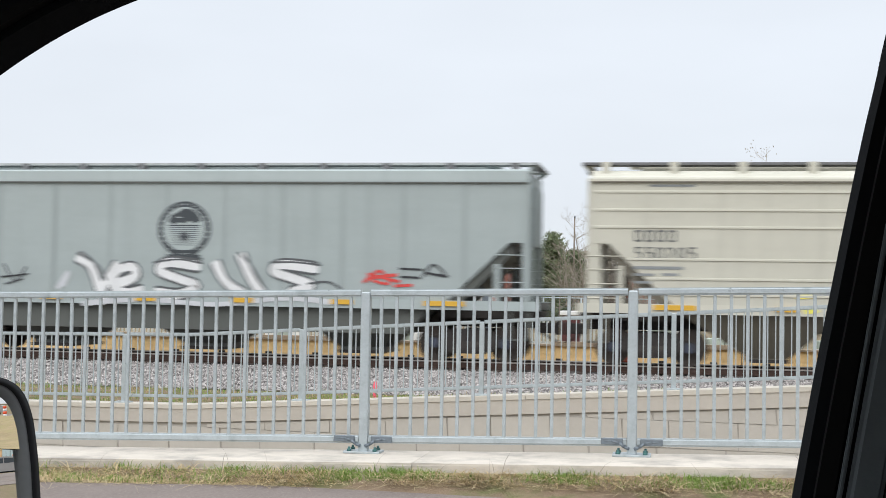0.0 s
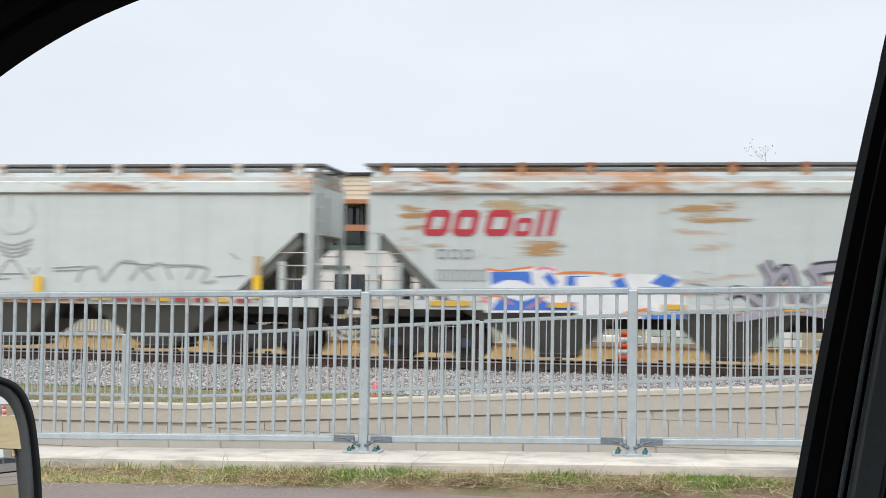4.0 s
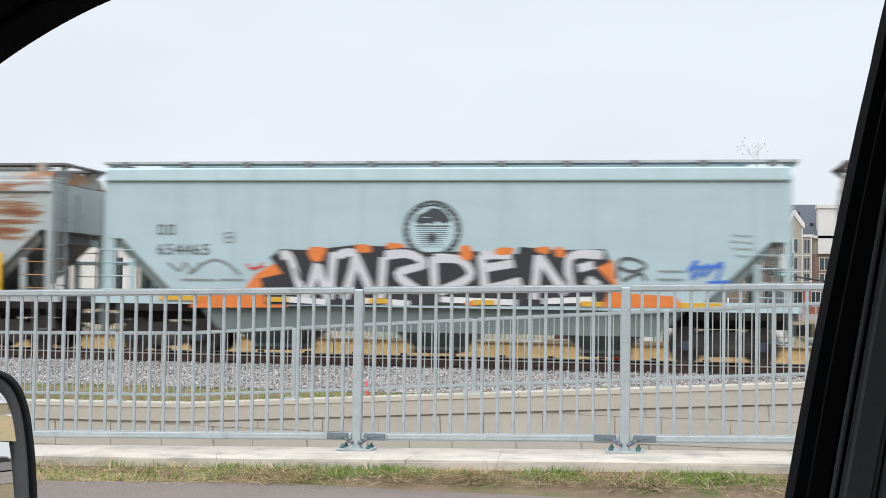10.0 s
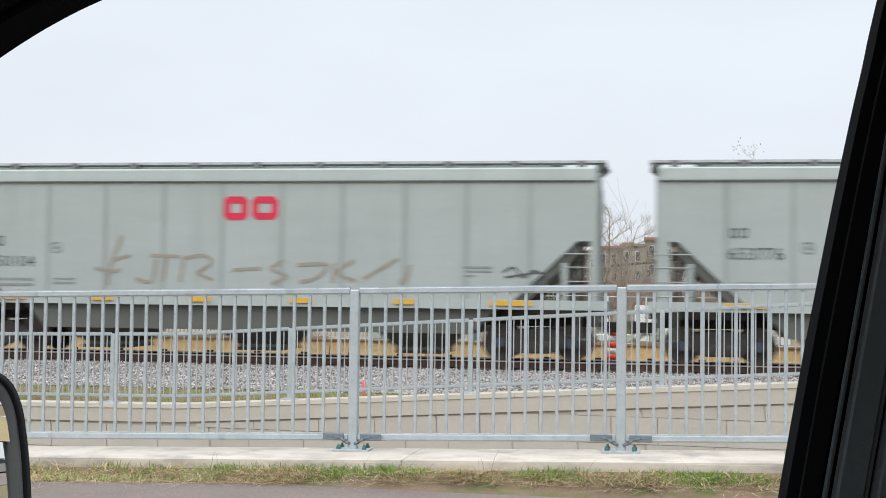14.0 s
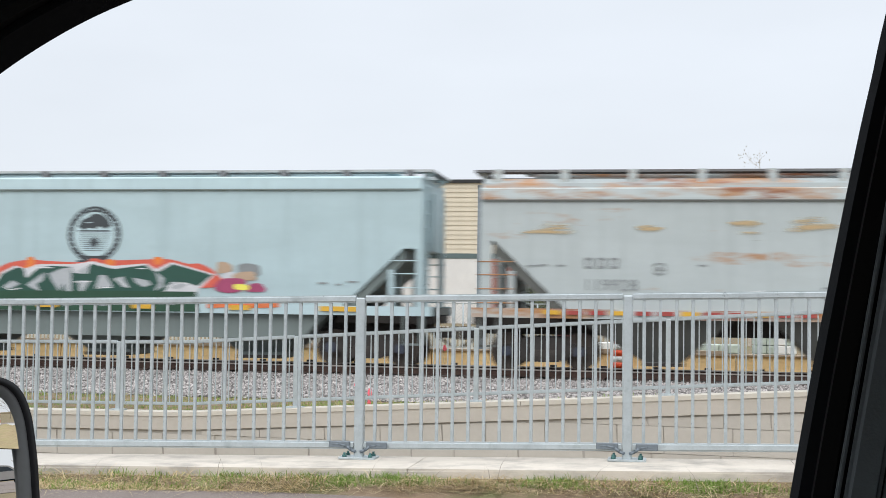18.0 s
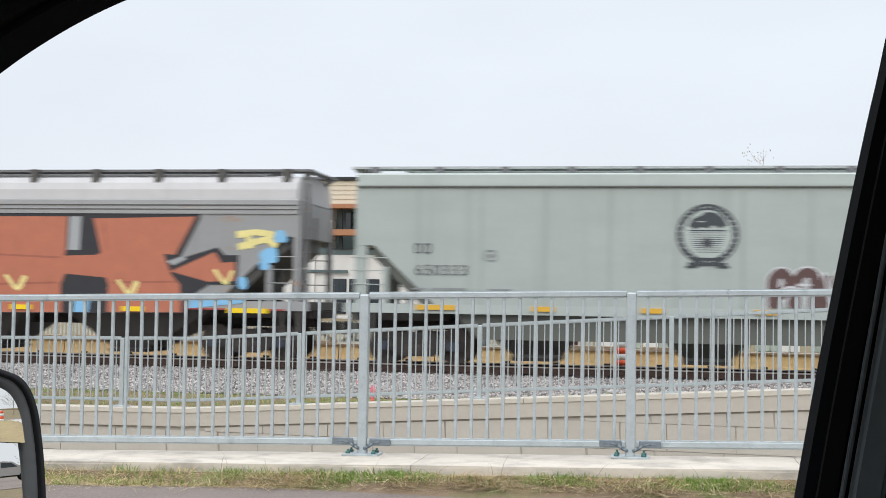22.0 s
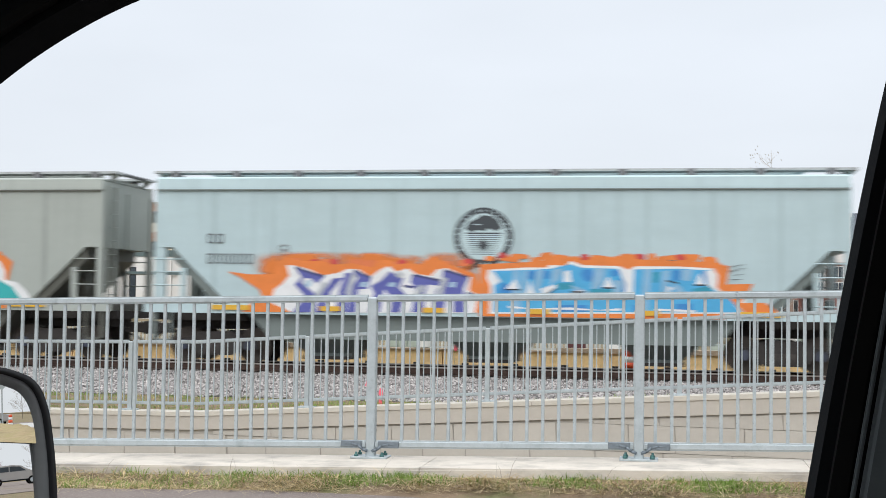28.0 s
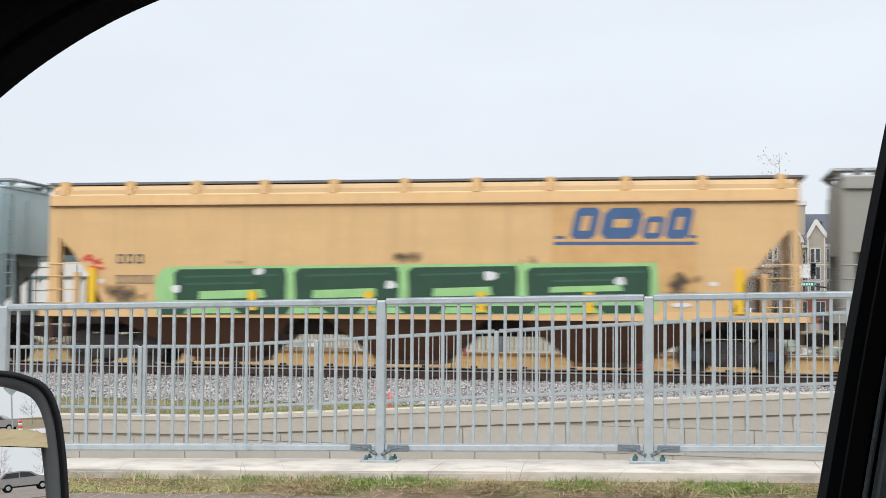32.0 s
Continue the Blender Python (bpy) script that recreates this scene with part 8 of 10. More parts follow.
c.spray(G_OVERPAINT, 2.9, 8.2, 1.3, 2.75, 67)
c.fill(G_TURQP, [2.30, 1.20, 2.36, 1.36, 4.36, 1.44, 6.55, 1.40, 8.35, 1.46, 8.33, 1.24], label="frosty pale sprayed band")
c.letters(G_TURQ, G_TEALD, 0.231, 0.043, [3.66, 2.73, 3.76, 2.29, 4.28, 1.78], [3.25, 1.67, 3.21, 2.10, 3.58, 2.29, 3.97, 2.00, 4.35, 1.71], [4.39, 2.78, 4.52, 2.33, 4.75, 1.96, 5.05, 1.70], [5.01, 2.81, 5.13, 2.37, 5.38, 2.00], [5.31, 1.72, 5.60, 2.16, 5.92, 2.33, 5.88, 1.73], [6.17, 2.81, 6.23, 2.31, 6.54, 2.03, 6.44, 1.72], [6.84, 1.74, 6.83, 2.20, 7.13, 2.34, 7.48, 2.01], [7.33, 2.74, 7.39, 2.32, 7.64, 1.96, 8.13, 1.72], [7.83, 1.82, 8.01, 2.56], label="light turquoise sprayed letter")
c.brush(G_BLACK, 0.051, [3.51, 2.75, 3.83, 2.75], [4.22, 2.79, 4.57, 2.79], [4.87, 2.82, 5.18, 2.83], [5.98, 2.82, 6.37, 2.83], [7.16, 2.75, 7.49, 2.75], [3.11, 2.23, 3.35, 2.34, 3.60, 2.30], [6.65, 2.32, 6.90, 2.46, 7.12, 2.39], [3.41, 2.00, 3.62, 2.14, 3.86, 1.91], [3.49, 1.84, 3.85, 1.82], [6.99, 2.11, 7.28, 2.22, 7.54, 1.92], [7.07, 1.95, 7.50, 1.87], label="black shadow stroke")
c.brush(G_DGREEN, 0.068, [4.38, 2.28, 4.57, 2.03], [5.49, 2.15, 5.29, 1.77], [6.16, 2.24, 6.35, 1.84], [7.89, 2.17, 7.81, 1.86], [4.35, 1.87, 4.54, 1.73], [5.76, 1.99, 5.69, 1.76], label="dark green shadow stroke")
c.dab(G_WHITE, 5.61, 2.54, 0.530, 0.239)
c.dab(G_WHITE, 8.41, 2.09, 0.718, 0.342)
c.dab(G_WHITE, 8.61, 1.90, 0.598, 0.222)
c.spray(G_ROSE, 8.0, 15.9, 1.45, 2.62, 68)
c.fill(G_TEAL, [9.53, 1.76, 9.52, 2.48, 9.71, 2.59, 9.97, 2.40, 9.93, 1.76], label="teal sprayed letter")
c.fill(G_TEAL, [10.21, 1.77, 10.77, 2.36, 11.05, 2.53, 11.21, 2.21, 11.62, 1.78], label="teal sprayed letter")
c.fill(G_TEAL, [11.64, 1.78, 11.67, 2.45, 11.87, 2.56, 12.18, 2.35, 12.12, 1.79], label="teal sprayed letter")
c.fill(G_TEAL, [12.36, 1.79, 12.54, 2.26, 12.89, 2.40, 13.29, 1.81], label="teal sprayed letter")
c.fill(G_TEAL, [13.29, 1.81, 13.43, 2.52, 13.65, 2.57, 14.22, 2.16, 14.80, 2.04, 14.79, 1.83], label="teal sprayed letter")
c.fill(G_BLACK, [9.09, 1.75, 9.13, 2.01, 9.49, 2.03, 9.45, 1.76])
c.fill(G_MAGENTA, [9.99, 2.13, 10.34, 2.30, 10.57, 2.22, 10.12, 1.92])
c.fill(G_MAGENTA, [12.17, 2.20, 12.49, 2.27, 12.39, 1.95, 12.18, 2.00])
c.fill(G_MAGENTA, [11.22, 2.26, 11.58, 2.21, 11.45, 1.94])
c.fill(G_MAGENTA, [13.03, 2.36, 13.42, 2.32, 13.28, 2.16])
c.fill(G_MAGENTA, [9.31, 2.08, 9.47, 2.17, 9.47, 1.96])
c.brush(G_BLACK, 0.043, [10.69, 1.89, 10.91, 2.03, 11.18, 1.85], [13.76, 1.93, 13.97, 2.03, 14.22, 1.89], [9.48, 2.48, 9.71, 2.59, 9.99, 2.44], [11.70, 2.47, 11.87, 2.57, 12.16, 2.35], [10.75, 2.36, 11.01, 2.50], [13.45, 2.54, 13.67, 2.57], [14.19, 2.17, 14.82, 2.01], label="black outline stroke")
c.brush(G_LGREEN, 0.085, [9.75, 2.31, 9.78, 2.18], [11.80, 2.40, 11.86, 2.27], [12.66, 2.27, 12.71, 2.17], label="green highlight")
c.fill(G_GREEN, [8.33, 1.51, 8.96, 1.73, 11.66, 1.73, 14.94, 1.78, 15.84, 1.46, 15.76, 1.30, 13.36, 1.20, 9.94, 1.05, 8.33, 1.18], label="green sprayed band")
c.brush(G_LGREEN, 0.051, [8.53, 1.43, 10.80, 1.40, 14.19, 1.51], [9.06, 1.21, 11.66, 1.22, 14.69, 1.37], label="light green streak")
c.brush(G_BLACK, 0.060, [8.97, 1.54, 9.40, 1.60], [10.63, 1.51, 11.32, 1.56], [12.43, 1.49, 12.60, 1.61], [13.02, 1.65, 13.36, 1.55], [14.77, 1.54, 15.35, 1.58], label="black outline stroke")
c.brush(G_MAGENTA, 0.068, [12.26, 1.66, 12.40, 1.28], [15.43, 1.53, 15.60, 1.32, 16.17, 1.46], label="magenta streak")
c = Side(5)
c.rust(0.19, 2.24, 2.71, 4.15, 70, 1.2)
c.rust(2.81, 5.00, 2.80, 4.16, 71, 1.75)
c.rust(5.10, 7.38, 3.08, 4.16, 72, 1.75)
c.rust(7.87, 9.91, 3.03, 4.13, 73, 1.75)
c.rust(10.61, 11.58, 2.99, 4.11, 74, 1.2)
c.rust(12.44, 14.47, 3.01, 4.07, 75, 1.75)
c.rust(15.19, 16.75, 2.89, 4.07, 76, 1.2)
c.emblem(11.54, 3.36, 0.640, tan=True)
c.line(12.31, 14.30, 3.56, 3.77, M_RED, 8)
c.line(12.32, 13.76, 3.25, 3.47, M_RED, 7)
c.line(12.32, 13.93, 2.92, 3.14, M_RED, 7)
c.blocks(2.59, 3.42, 2.48, 2.74, 3, M_INK2)
c.blocks(2.60, 3.89, 1.96, 2.24, 6, M_INK2)
c.square(4.3, 2.1)
c.brush(G_DUST, 0.049, [7.51, 2.34, 7.83, 2.40, 8.11, 2.15], [7.73, 2.07, 8.36, 2.48, 9.00, 2.31, 9.33, 2.07], [7.94, 2.05, 8.52, 2.40, 9.07, 2.06], [8.19, 2.23, 8.74, 2.28], [8.24, 2.00, 9.00, 1.96], label="dark arched sprayed line")
c.brush(G_DUST, 0.074, [5.55, 1.76, 5.93, 2.15, 6.46, 1.83], [5.67, 1.99, 6.32, 2.25], [6.14, 2.20, 7.10, 1.89], [5.28, 2.37, 5.23, 1.83], label="dusty scrawl")
c.fill(G_FROST, [9.38, 1.60, 9.55, 2.09, 10.25, 2.20, 11.23, 2.16, 11.65, 1.85, 11.68, 1.63], soft=True, label="faded pale blue sprayed shape")
c.brush(G_TANLINE, 0.061, [9.33, 1.60, 9.50, 2.12, 10.25, 2.25, 10.99, 2.21, 11.43, 2.14, 11.70, 1.78], [10.00, 1.93, 10.62, 1.98, 10.75, 1.77], label="tan outline stroke")
c.brush(G_SKY, 0.172, [9.45, 1.25, 10.38, 1.24, 11.37, 1.31], label="sky blue smear on the sill")
c.brush(G_MINTD, 0.049, [12.46, 1.72, 12.57, 2.13, 13.17, 2.29, 13.65, 2.10, 14.04, 2.18, 14.37, 2.30, 15.05, 2.12, 14.84, 1.78], [12.82, 1.84, 13.30, 2.05, 13.78, 1.83], [14.25, 1.87, 14.72, 2.07], label="pale green outline stroke")
c.dab(G_TURQP, 5.28, 2.13, 0.196, 0.613)
c = Side(6)
c.emblem(8.55, 3.17, 0.720)
c.blocks(1.47, 1.98, 3.01, 3.27, 2, M_INK)
c.digits(1.47, 2.91, 2.51, 2.78, "654465", M_INK)
c.square(3.25, 2.82)
c.brush(M_INK2, 0.074, [1.79, 2.31, 2.09, 2.11, 2.25, 2.31, 2.47, 2.08, 2.65, 2.32], [2.34, 2.03, 2.89, 2.37, 3.30, 2.32, 3.70, 2.02], label="grey scrawl with an arch")
c.brush(G_RED, 0.049, [3.86, 2.30, 4.05, 2.15, 4.28, 2.33], [3.91, 2.18, 4.34, 2.23], label="small red scrawl")
c.dash(2.16, 3.04, 1.86, 1.91, M_INK2)
c.dash(3.17, 3.81, 1.87, 1.92, M_INK2)
c.dash(13.98, 14.57, 2.20, 2.24, M_INK2)
c.dash(13.98, 14.57, 2.00, 2.05, M_INK2)
c.fill(G_ORANGE, [2.41, 1.18, 2.51, 1.47, 3.71, 1.54, 4.10, 2.05, 4.57, 2.31, 4.90, 2.01, 4.91, 1.22], label="orange sprayed flare")
c.fill(G_ORANGE, [12.59, 2.39, 12.93, 2.49, 12.96, 2.10, 13.11, 1.69, 14.37, 1.63, 14.64, 1.37, 12.72, 1.34], label="orange sprayed flare")
c.fill(G_BLACK, [4.27, 1.75, 4.21, 1.93, 4.79, 2.06, 4.46, 2.46, 4.72, 2.67, 5.46, 2.65, 6.58, 2.78, 7.22, 2.76, 7.73, 2.77, 8.37, 2.62, 9.57, 2.66, 10.65, 2.59, 10.70, 2.77, 11.61, 2.70, 12.73, 2.73, 12.86, 2.42, 12.54, 2.29, 12.94, 1.88, 12.67, 1.37, 4.38, 1.29], label="black ground of the silver letters")
c.letters(G_SILVERL, G_GREY, 0.245, 0.000, [4.73, 2.49, 4.96, 2.49, 5.24, 1.76, 5.38, 1.43], [5.68, 2.32, 5.43, 1.43], [5.70, 2.27, 5.95, 1.47], [6.09, 2.60, 6.00, 1.44], [6.19, 2.53, 6.63, 2.53, 6.37, 1.45], [6.63, 2.53, 7.06, 1.63], [7.35, 2.49, 7.29, 1.49], [7.38, 2.54, 7.99, 2.57, 8.35, 2.32, 7.72, 2.09, 8.23, 1.67], [8.58, 2.52, 8.64, 1.65], [8.60, 2.48, 9.26, 2.43, 9.49, 2.04, 8.72, 1.65], [9.73, 2.56, 10.51, 2.57], [9.76, 2.56, 9.87, 1.74], [9.81, 2.24, 10.56, 2.37], [9.89, 1.74, 10.74, 1.95], [11.15, 2.57, 11.06, 1.51], [11.17, 2.55, 11.82, 1.65], [11.94, 1.70, 11.91, 2.53, 12.69, 2.59], [12.11, 2.26, 12.47, 2.36], [12.33, 2.02, 12.60, 1.85], label="silver sprayed letter")
c.brush(G_WHITE, 0.172, [4.85, 1.43, 5.95, 1.37], [6.73, 1.43, 8.01, 1.37], [8.77, 1.48, 10.64, 1.43], [11.26, 1.47, 12.48, 1.53], label="white sprayed letter foot")
c.dab(G_ORANGE, 5.66, 2.57, 0.441, 0.368)
c.dab(G_ORANGE, 6.84, 2.70, 0.441, 0.196)
c.dab(G_ORANGE, 7.61, 2.77, 0.441, 0.147)
c.dab(G_ORANGE, 9.39, 2.61, 0.343, 0.343)
c.dab(G_ORANGE, 10.32, 2.66, 0.490, 0.172)
c.dab(G_ORANGE, 11.27, 2.70, 0.343, 0.172)
c.dab(G_ORANGE, 11.66, 2.65, 0.221, 0.270)
c.dab(G_ORANGE, 7.31, 1.41, 0.368, 0.123)
c.dab(G_ORANGE, 9.59, 1.39, 0.368, 0.123)
c.brush(G_BLACK, 0.061, [5.09, 2.20, 5.29, 1.89], [6.20, 2.21, 6.35, 2.33], [7.61, 2.34, 7.94, 2.37], [8.86, 2.25, 9.16, 2.23, 9.21, 2.06], [11.62, 2.38, 11.89, 1.84], [10.01, 2.07, 10.51, 2.12], label="black outline stroke")
c.brush(M_INK, 0.086, [13.02, 2.03, 13.10, 2.47, 13.44, 2.49, 13.70, 2.33, 13.39, 2.20, 13.08, 2.30], [13.15, 1.98, 13.56, 2.16, 13.70, 1.99], label="dark sprayed tag")
c.brush(G_BLUE, 0.086, [14.68, 2.22, 14.89, 2.48, 14.77, 2.05, 15.15, 2.41], [15.01, 2.10, 15.46, 2.44, 15.34, 2.01], [14.75, 2.31, 15.50, 2.35], [15.11, 1.96, 15.65, 1.99], label="blue sprayed tag")
c.brush(G_FAINT, 0.037, [15.69, 3.09, 16.15, 3.07], [15.64, 2.95, 16.20, 2.90], [15.69, 2.78, 16.18, 2.76], [15.76, 2.61, 16.13, 2.59], label="faint grey lines")
c = Side(7)
c.emblem(11.51, 3.36, 0.635, tan=True)
c.line(12.27, 14.23, 3.56, 3.75, M_RED, 8)
c.line(12.28, 13.70, 3.25, 3.45, M_RED, 7)
c.line(12.28, 13.83, 2.95, 3.14, M_RED, 7)
c.blocks(2.56, 3.41, 2.47, 2.74, 3, M_INK)
c.rust(14.37, 15.60, 2.78, 4.12, 91, 0.7)
c.rust(7.23, 8.37, 3.28, 3.98, 92, 0.35)
c.rust(0.25, 1.13, 2.25, 2.91, 93, 0.5)
c.rust(5.54, 6.32, 3.40, 3.72, 94, 0.3)
c.rust(9.46, 10.26, 3.23, 3.98, 97, 0.3)
c.spray(G_MINT, 1.9, 15.4, 1.5, 2.5, 95)
c.bubble(2.14, 1.89, 0.637, 0.733, G_PINK, G_MAGENTA)
c.bubble(2.89, 1.89, 0.613, 0.705, G_PINK, G_PINKL)
c.bubble(3.43, 1.87, 0.564, 0.648, G_PINK, G_RED)
c.bubble(3.99, 1.90, 0.637, 0.705, G_PINK, G_PINKL)
c.bubble(4.59, 1.88, 0.515, 0.620, G_PINK, G_RED)
c.bubble(5.18, 1.90, 0.613, 0.648, G_PINK, G_PINKL)
c.bubble(5.78, 1.92, 0.613, 0.676, G_PINK, G_RED)
c.bubble(6.90, 2.03, 0.833, 0.930, G_CORAL, G_BLUE)
c.bubble(7.75, 2.00, 0.735, 0.817, G_CORAL, G_BLUE)
c.bubble(8.36, 1.99, 0.588, 0.789, G_MAUVE, G_BLUE)
c.bubble(9.12, 2.01, 0.637, 0.817, G_CORAL, G_TAN)
c.bubble(9.97, 2.05, 0.809, 0.874, G_CORAL, G_MAUVE)
c.bubble(11.24, 2.06, 0.711, 0.874, G_MAUVE, G_BLUE)
c.bubble(12.31, 2.09, 0.931, 0.902, G_CORAL, G_BLUE)
c.bubble(13.28, 2.05, 0.711, 0.761, G_PINK, G_CORAL)
c.bubble(14.05, 2.08, 0.564, 0.817, G_VIOLET, G_MAUVE)
c.bubble(14.67, 2.08, 0.711, 0.789, G_MAUVE, G_BLUE)
c.bubble(15.29, 2.03, 0.564, 0.620, G_TAN, G_CORAL)
c.dab(G_MINT, 6.23, 1.54, 0.735, 0.245)
c.dab(G_MINT, 10.43, 1.51, 0.858, 0.368)
c.dab(G_MINT, 4.92, 1.74, 0.490, 0.172)
c.dab(G_MINT, 10.61, 1.93, 0.490, 0.221)
c.dab(G_MINT, 11.65, 2.08, 0.368, 0.196)
for i in range(26):
    c.dab((G_ROSE, G_BRICKP, G_LILAC, G_TAN, G_OVERPAINT)[i * 7 % 5], 1.7 + i * 0.53, 1.36, 0.62, 0.20)
c.brush(M_INK2, 0.037, [12.38, 2.57, 12.99, 2.53], [13.35, 2.53, 14.33, 2.59], [15.84, 3.09, 16.43, 3.14], [15.73, 2.60, 16.08, 2.68, 16.32, 2.73], [4.11, 2.40, 4.64, 2.43], label="thin grey scrawl")
c = Side(8)
c.ring(7.88, 8.51, 3.41, 4.00, M_CPRED, 0.0, 0.30)
c.ring(8.61, 9.29, 3.42, 4.00, M_CPRED, 0.0, 0.30)
c.blocks(1.54, 2.02, 2.73, 2.99, 2, M_INK)
c.digits(1.54, 2.85, 2.20, 2.48, "650104", M_INK)
c.square(3.28, 2.56)
c.dash(1.55, 2.82, 1.85, 1.91, M_INK2)
c.dash(1.55, 2.82, 1.71, 1.77, M_INK2)
c.dash(3.35, 3.96, 1.88, 1.92, M_INK2)
c.dash(3.36, 3.96, 1.77, 1.82, M_INK2)
c.dash(13.95, 14.66, 2.25, 2.30, M_INK2)
c.dash(14.01, 14.65, 2.16, 2.20, M_INK2)
c.dash(13.95, 14.25, 2.05, 2.09, M_INK2)
c.brush(G_DUST, 0.098, [4.47, 2.18, 4.93, 2.10, 5.19, 2.15], [5.20, 3.01, 4.95, 2.38, 4.83, 1.74], [4.92, 2.38, 5.44, 2.51], [5.58, 1.93, 6.00, 1.86, 6.12, 2.41], [5.96, 2.51, 6.76, 2.49], [6.42, 2.49, 6.31, 1.84], [6.77, 1.84, 6.84, 2.39], [6.84, 2.44, 7.37, 2.52, 7.58, 2.33, 7.20, 2.07], [7.20, 2.07, 7.63, 1.90], [8.14, 2.16, 8.87, 2.21], [9.46, 2.42, 9.14, 2.19, 9.54, 2.02, 9.15, 1.82], [9.81, 2.30, 10.55, 2.31, 10.29, 1.98, 9.87, 1.88], [10.77, 2.36, 10.71, 1.86], [11.24, 2.43, 10.83, 2.11, 11.29, 1.92], [11.49, 1.97, 12.33, 2.47], [12.41, 1.84, 12.48, 2.01], [12.67, 2.33, 12.53, 1.86], label="broad dusty brown sprayed line")
c.brush(M_INK, 0.061, [14.93, 2.16, 15.19, 2.28, 15.43, 2.04, 15.66, 2.21, 16.03, 2.05], [14.98, 2.04, 15.78, 2.17], label="small dark sprayed tag")
c = Side(9)
c.emblem(8.60, 3.22, 0.720)
c.blocks(1.70, 2.17, 3.02, 3.25, 2, M_INK)
c.digits(1.68, 2.97, 2.51, 2.79, "653776", M_INK)
c.square(3.36, 2.66)
c.dash(1.52, 2.20, 1.87, 1.91, M_INK2)
c.dash(2.45, 3.30, 1.90, 1.95, M_INK2)
c.dash(3.43, 3.79, 1.91, 1.95, M_INK2)
c.data(1.9, 1.95, 2, 2)
c.data(12.6, 2.15, 3, 1)
c = Side(10)
c.emblem(8.44, 3.23, 0.720)
c.blocks(1.36, 1.89, 2.96, 3.21, 2, M_INK)
c.blocks(1.34, 2.84, 2.52, 2.76, 6, M_INK)
c.dash(1.84, 2.79, 2.02, 2.07, M_INK2)
c.dash(2.99, 3.70, 2.03, 2.07, M_INK2)
c.dash(1.84, 2.79, 1.89, 1.94, M_INK2)
c.dash(3.03, 3.73, 1.90, 1.95, M_INK2)
c.dash(14.35, 14.59, 2.03, 2.07, M_INK2)
c.dash(14.80, 14.95, 2.00, 2.04, M_INK2)
c.dash(15.09, 15.35, 2.07, 2.11, M_INK2)
c.brush(M_INK2, 0.074, [-0.18, 4.15, 0.34, 4.51, 0.24, 3.96, -0.15, 3.99], [0.40, 4.38, 0.61, 3.96, 0.84, 4.36], [0.77, 3.96, 1.10, 4.25, 0.94, 3.88], [0.96, 4.12, 1.38, 4.04, 1.13, 3.91], [0.08, 3.83, 0.72, 3.70], [0.34, 4.54, 0.48, 4.59], label="dark looping sprayed tag")
c.fill(G_REDO, [5.05, 1.92, 5.03, 2.11, 5.41, 2.44, 5.53, 2.39, 5.76, 2.34, 6.12, 2.49, 6.69, 2.57, 7.28, 2.54, 8.15, 2.52, 8.43, 2.62, 8.84, 2.57, 10.14, 2.61, 10.54, 2.60, 10.98, 2.50, 11.32, 2.50, 11.73, 2.24, 11.49, 1.90], soft=True, label="red sprayed ground of the green letters")
c.dab(G_ORANGE, 5.41, 2.40, 0.243, 0.199)
c.dab(G_ORANGE, 6.72, 2.54, 0.243, 0.199)
c.dab(G_ORANGE, 10.17, 2.58, 0.243, 0.199)
c.dab(G_ORANGE, 5.52, 2.21, 0.243, 0.199)
c.dab(G_ORANGE, 6.70, 2.37, 0.243, 0.199)
c.dab(G_ORANGE, 8.89, 2.51, 0.243, 0.199)
c.fill(G_SILVERL, [5.20, 1.62, 5.18, 1.79, 5.25, 2.09, 5.53, 2.02, 5.75, 2.03, 5.90, 2.24, 6.31, 2.42, 6.58, 2.34, 6.93, 2.46, 7.92, 2.47, 8.43, 2.55, 8.95, 2.43, 9.86, 2.50, 10.12, 2.36, 10.54, 2.54, 11.01, 2.42, 11.69, 2.24, 11.27, 1.86, 11.20, 1.62], label="silver edge of the green letters")
c.fill(G_PINE, [5.80, 1.74, 5.78, 1.97, 5.94, 2.20, 6.33, 2.37, 6.53, 2.34, 6.61, 2.11, 6.92, 2.34, 7.23, 2.42, 7.84, 2.40, 7.90, 2.24, 8.19, 2.23, 8.38, 2.48, 8.75, 2.40, 9.02, 2.35, 9.84, 2.46, 10.08, 2.30, 10.22, 2.30, 10.56, 2.49, 11.01, 2.38, 11.62, 2.22, 11.25, 1.94, 11.01, 2.00, 10.54, 2.04, 10.38, 1.82, 10.21, 1.79], label="dark green sprayed letters")
c.fill(G_PINE, [5.34, 1.74, 5.42, 2.10, 5.63, 1.74])
c.fill(G_BOTTLE, [5.20, 1.28, 5.28, 1.76, 8.1, 1.80, 11.2, 1.80, 11.27, 1.30])
c.fill(G_SILVERM, [5.98, 1.88, 6.22, 2.04, 6.44, 1.95, 6.19, 1.83], label="silver sprayed counter")
c.fill(G_SILVERM, [6.62, 1.93, 7.13, 2.26, 7.07, 2.04, 6.90, 1.95, 7.01, 1.77, 6.78, 1.84], label="silver sprayed counter")
c.fill(G_SILVERM, [7.23, 2.22, 7.57, 2.35, 7.84, 2.39, 7.86, 1.78, 7.71, 1.77, 7.64, 1.98, 7.53, 1.77, 7.32, 2.04], label="silver sprayed counter")
c.fill(G_SILVERM, [8.04, 2.05, 8.36, 2.05, 8.18, 1.78, 8.08, 1.78], label="silver sprayed counter")
c.fill(G_SILVERM, [8.02, 2.29, 8.33, 2.45, 8.30, 2.23, 8.09, 2.22], label="silver sprayed counter")
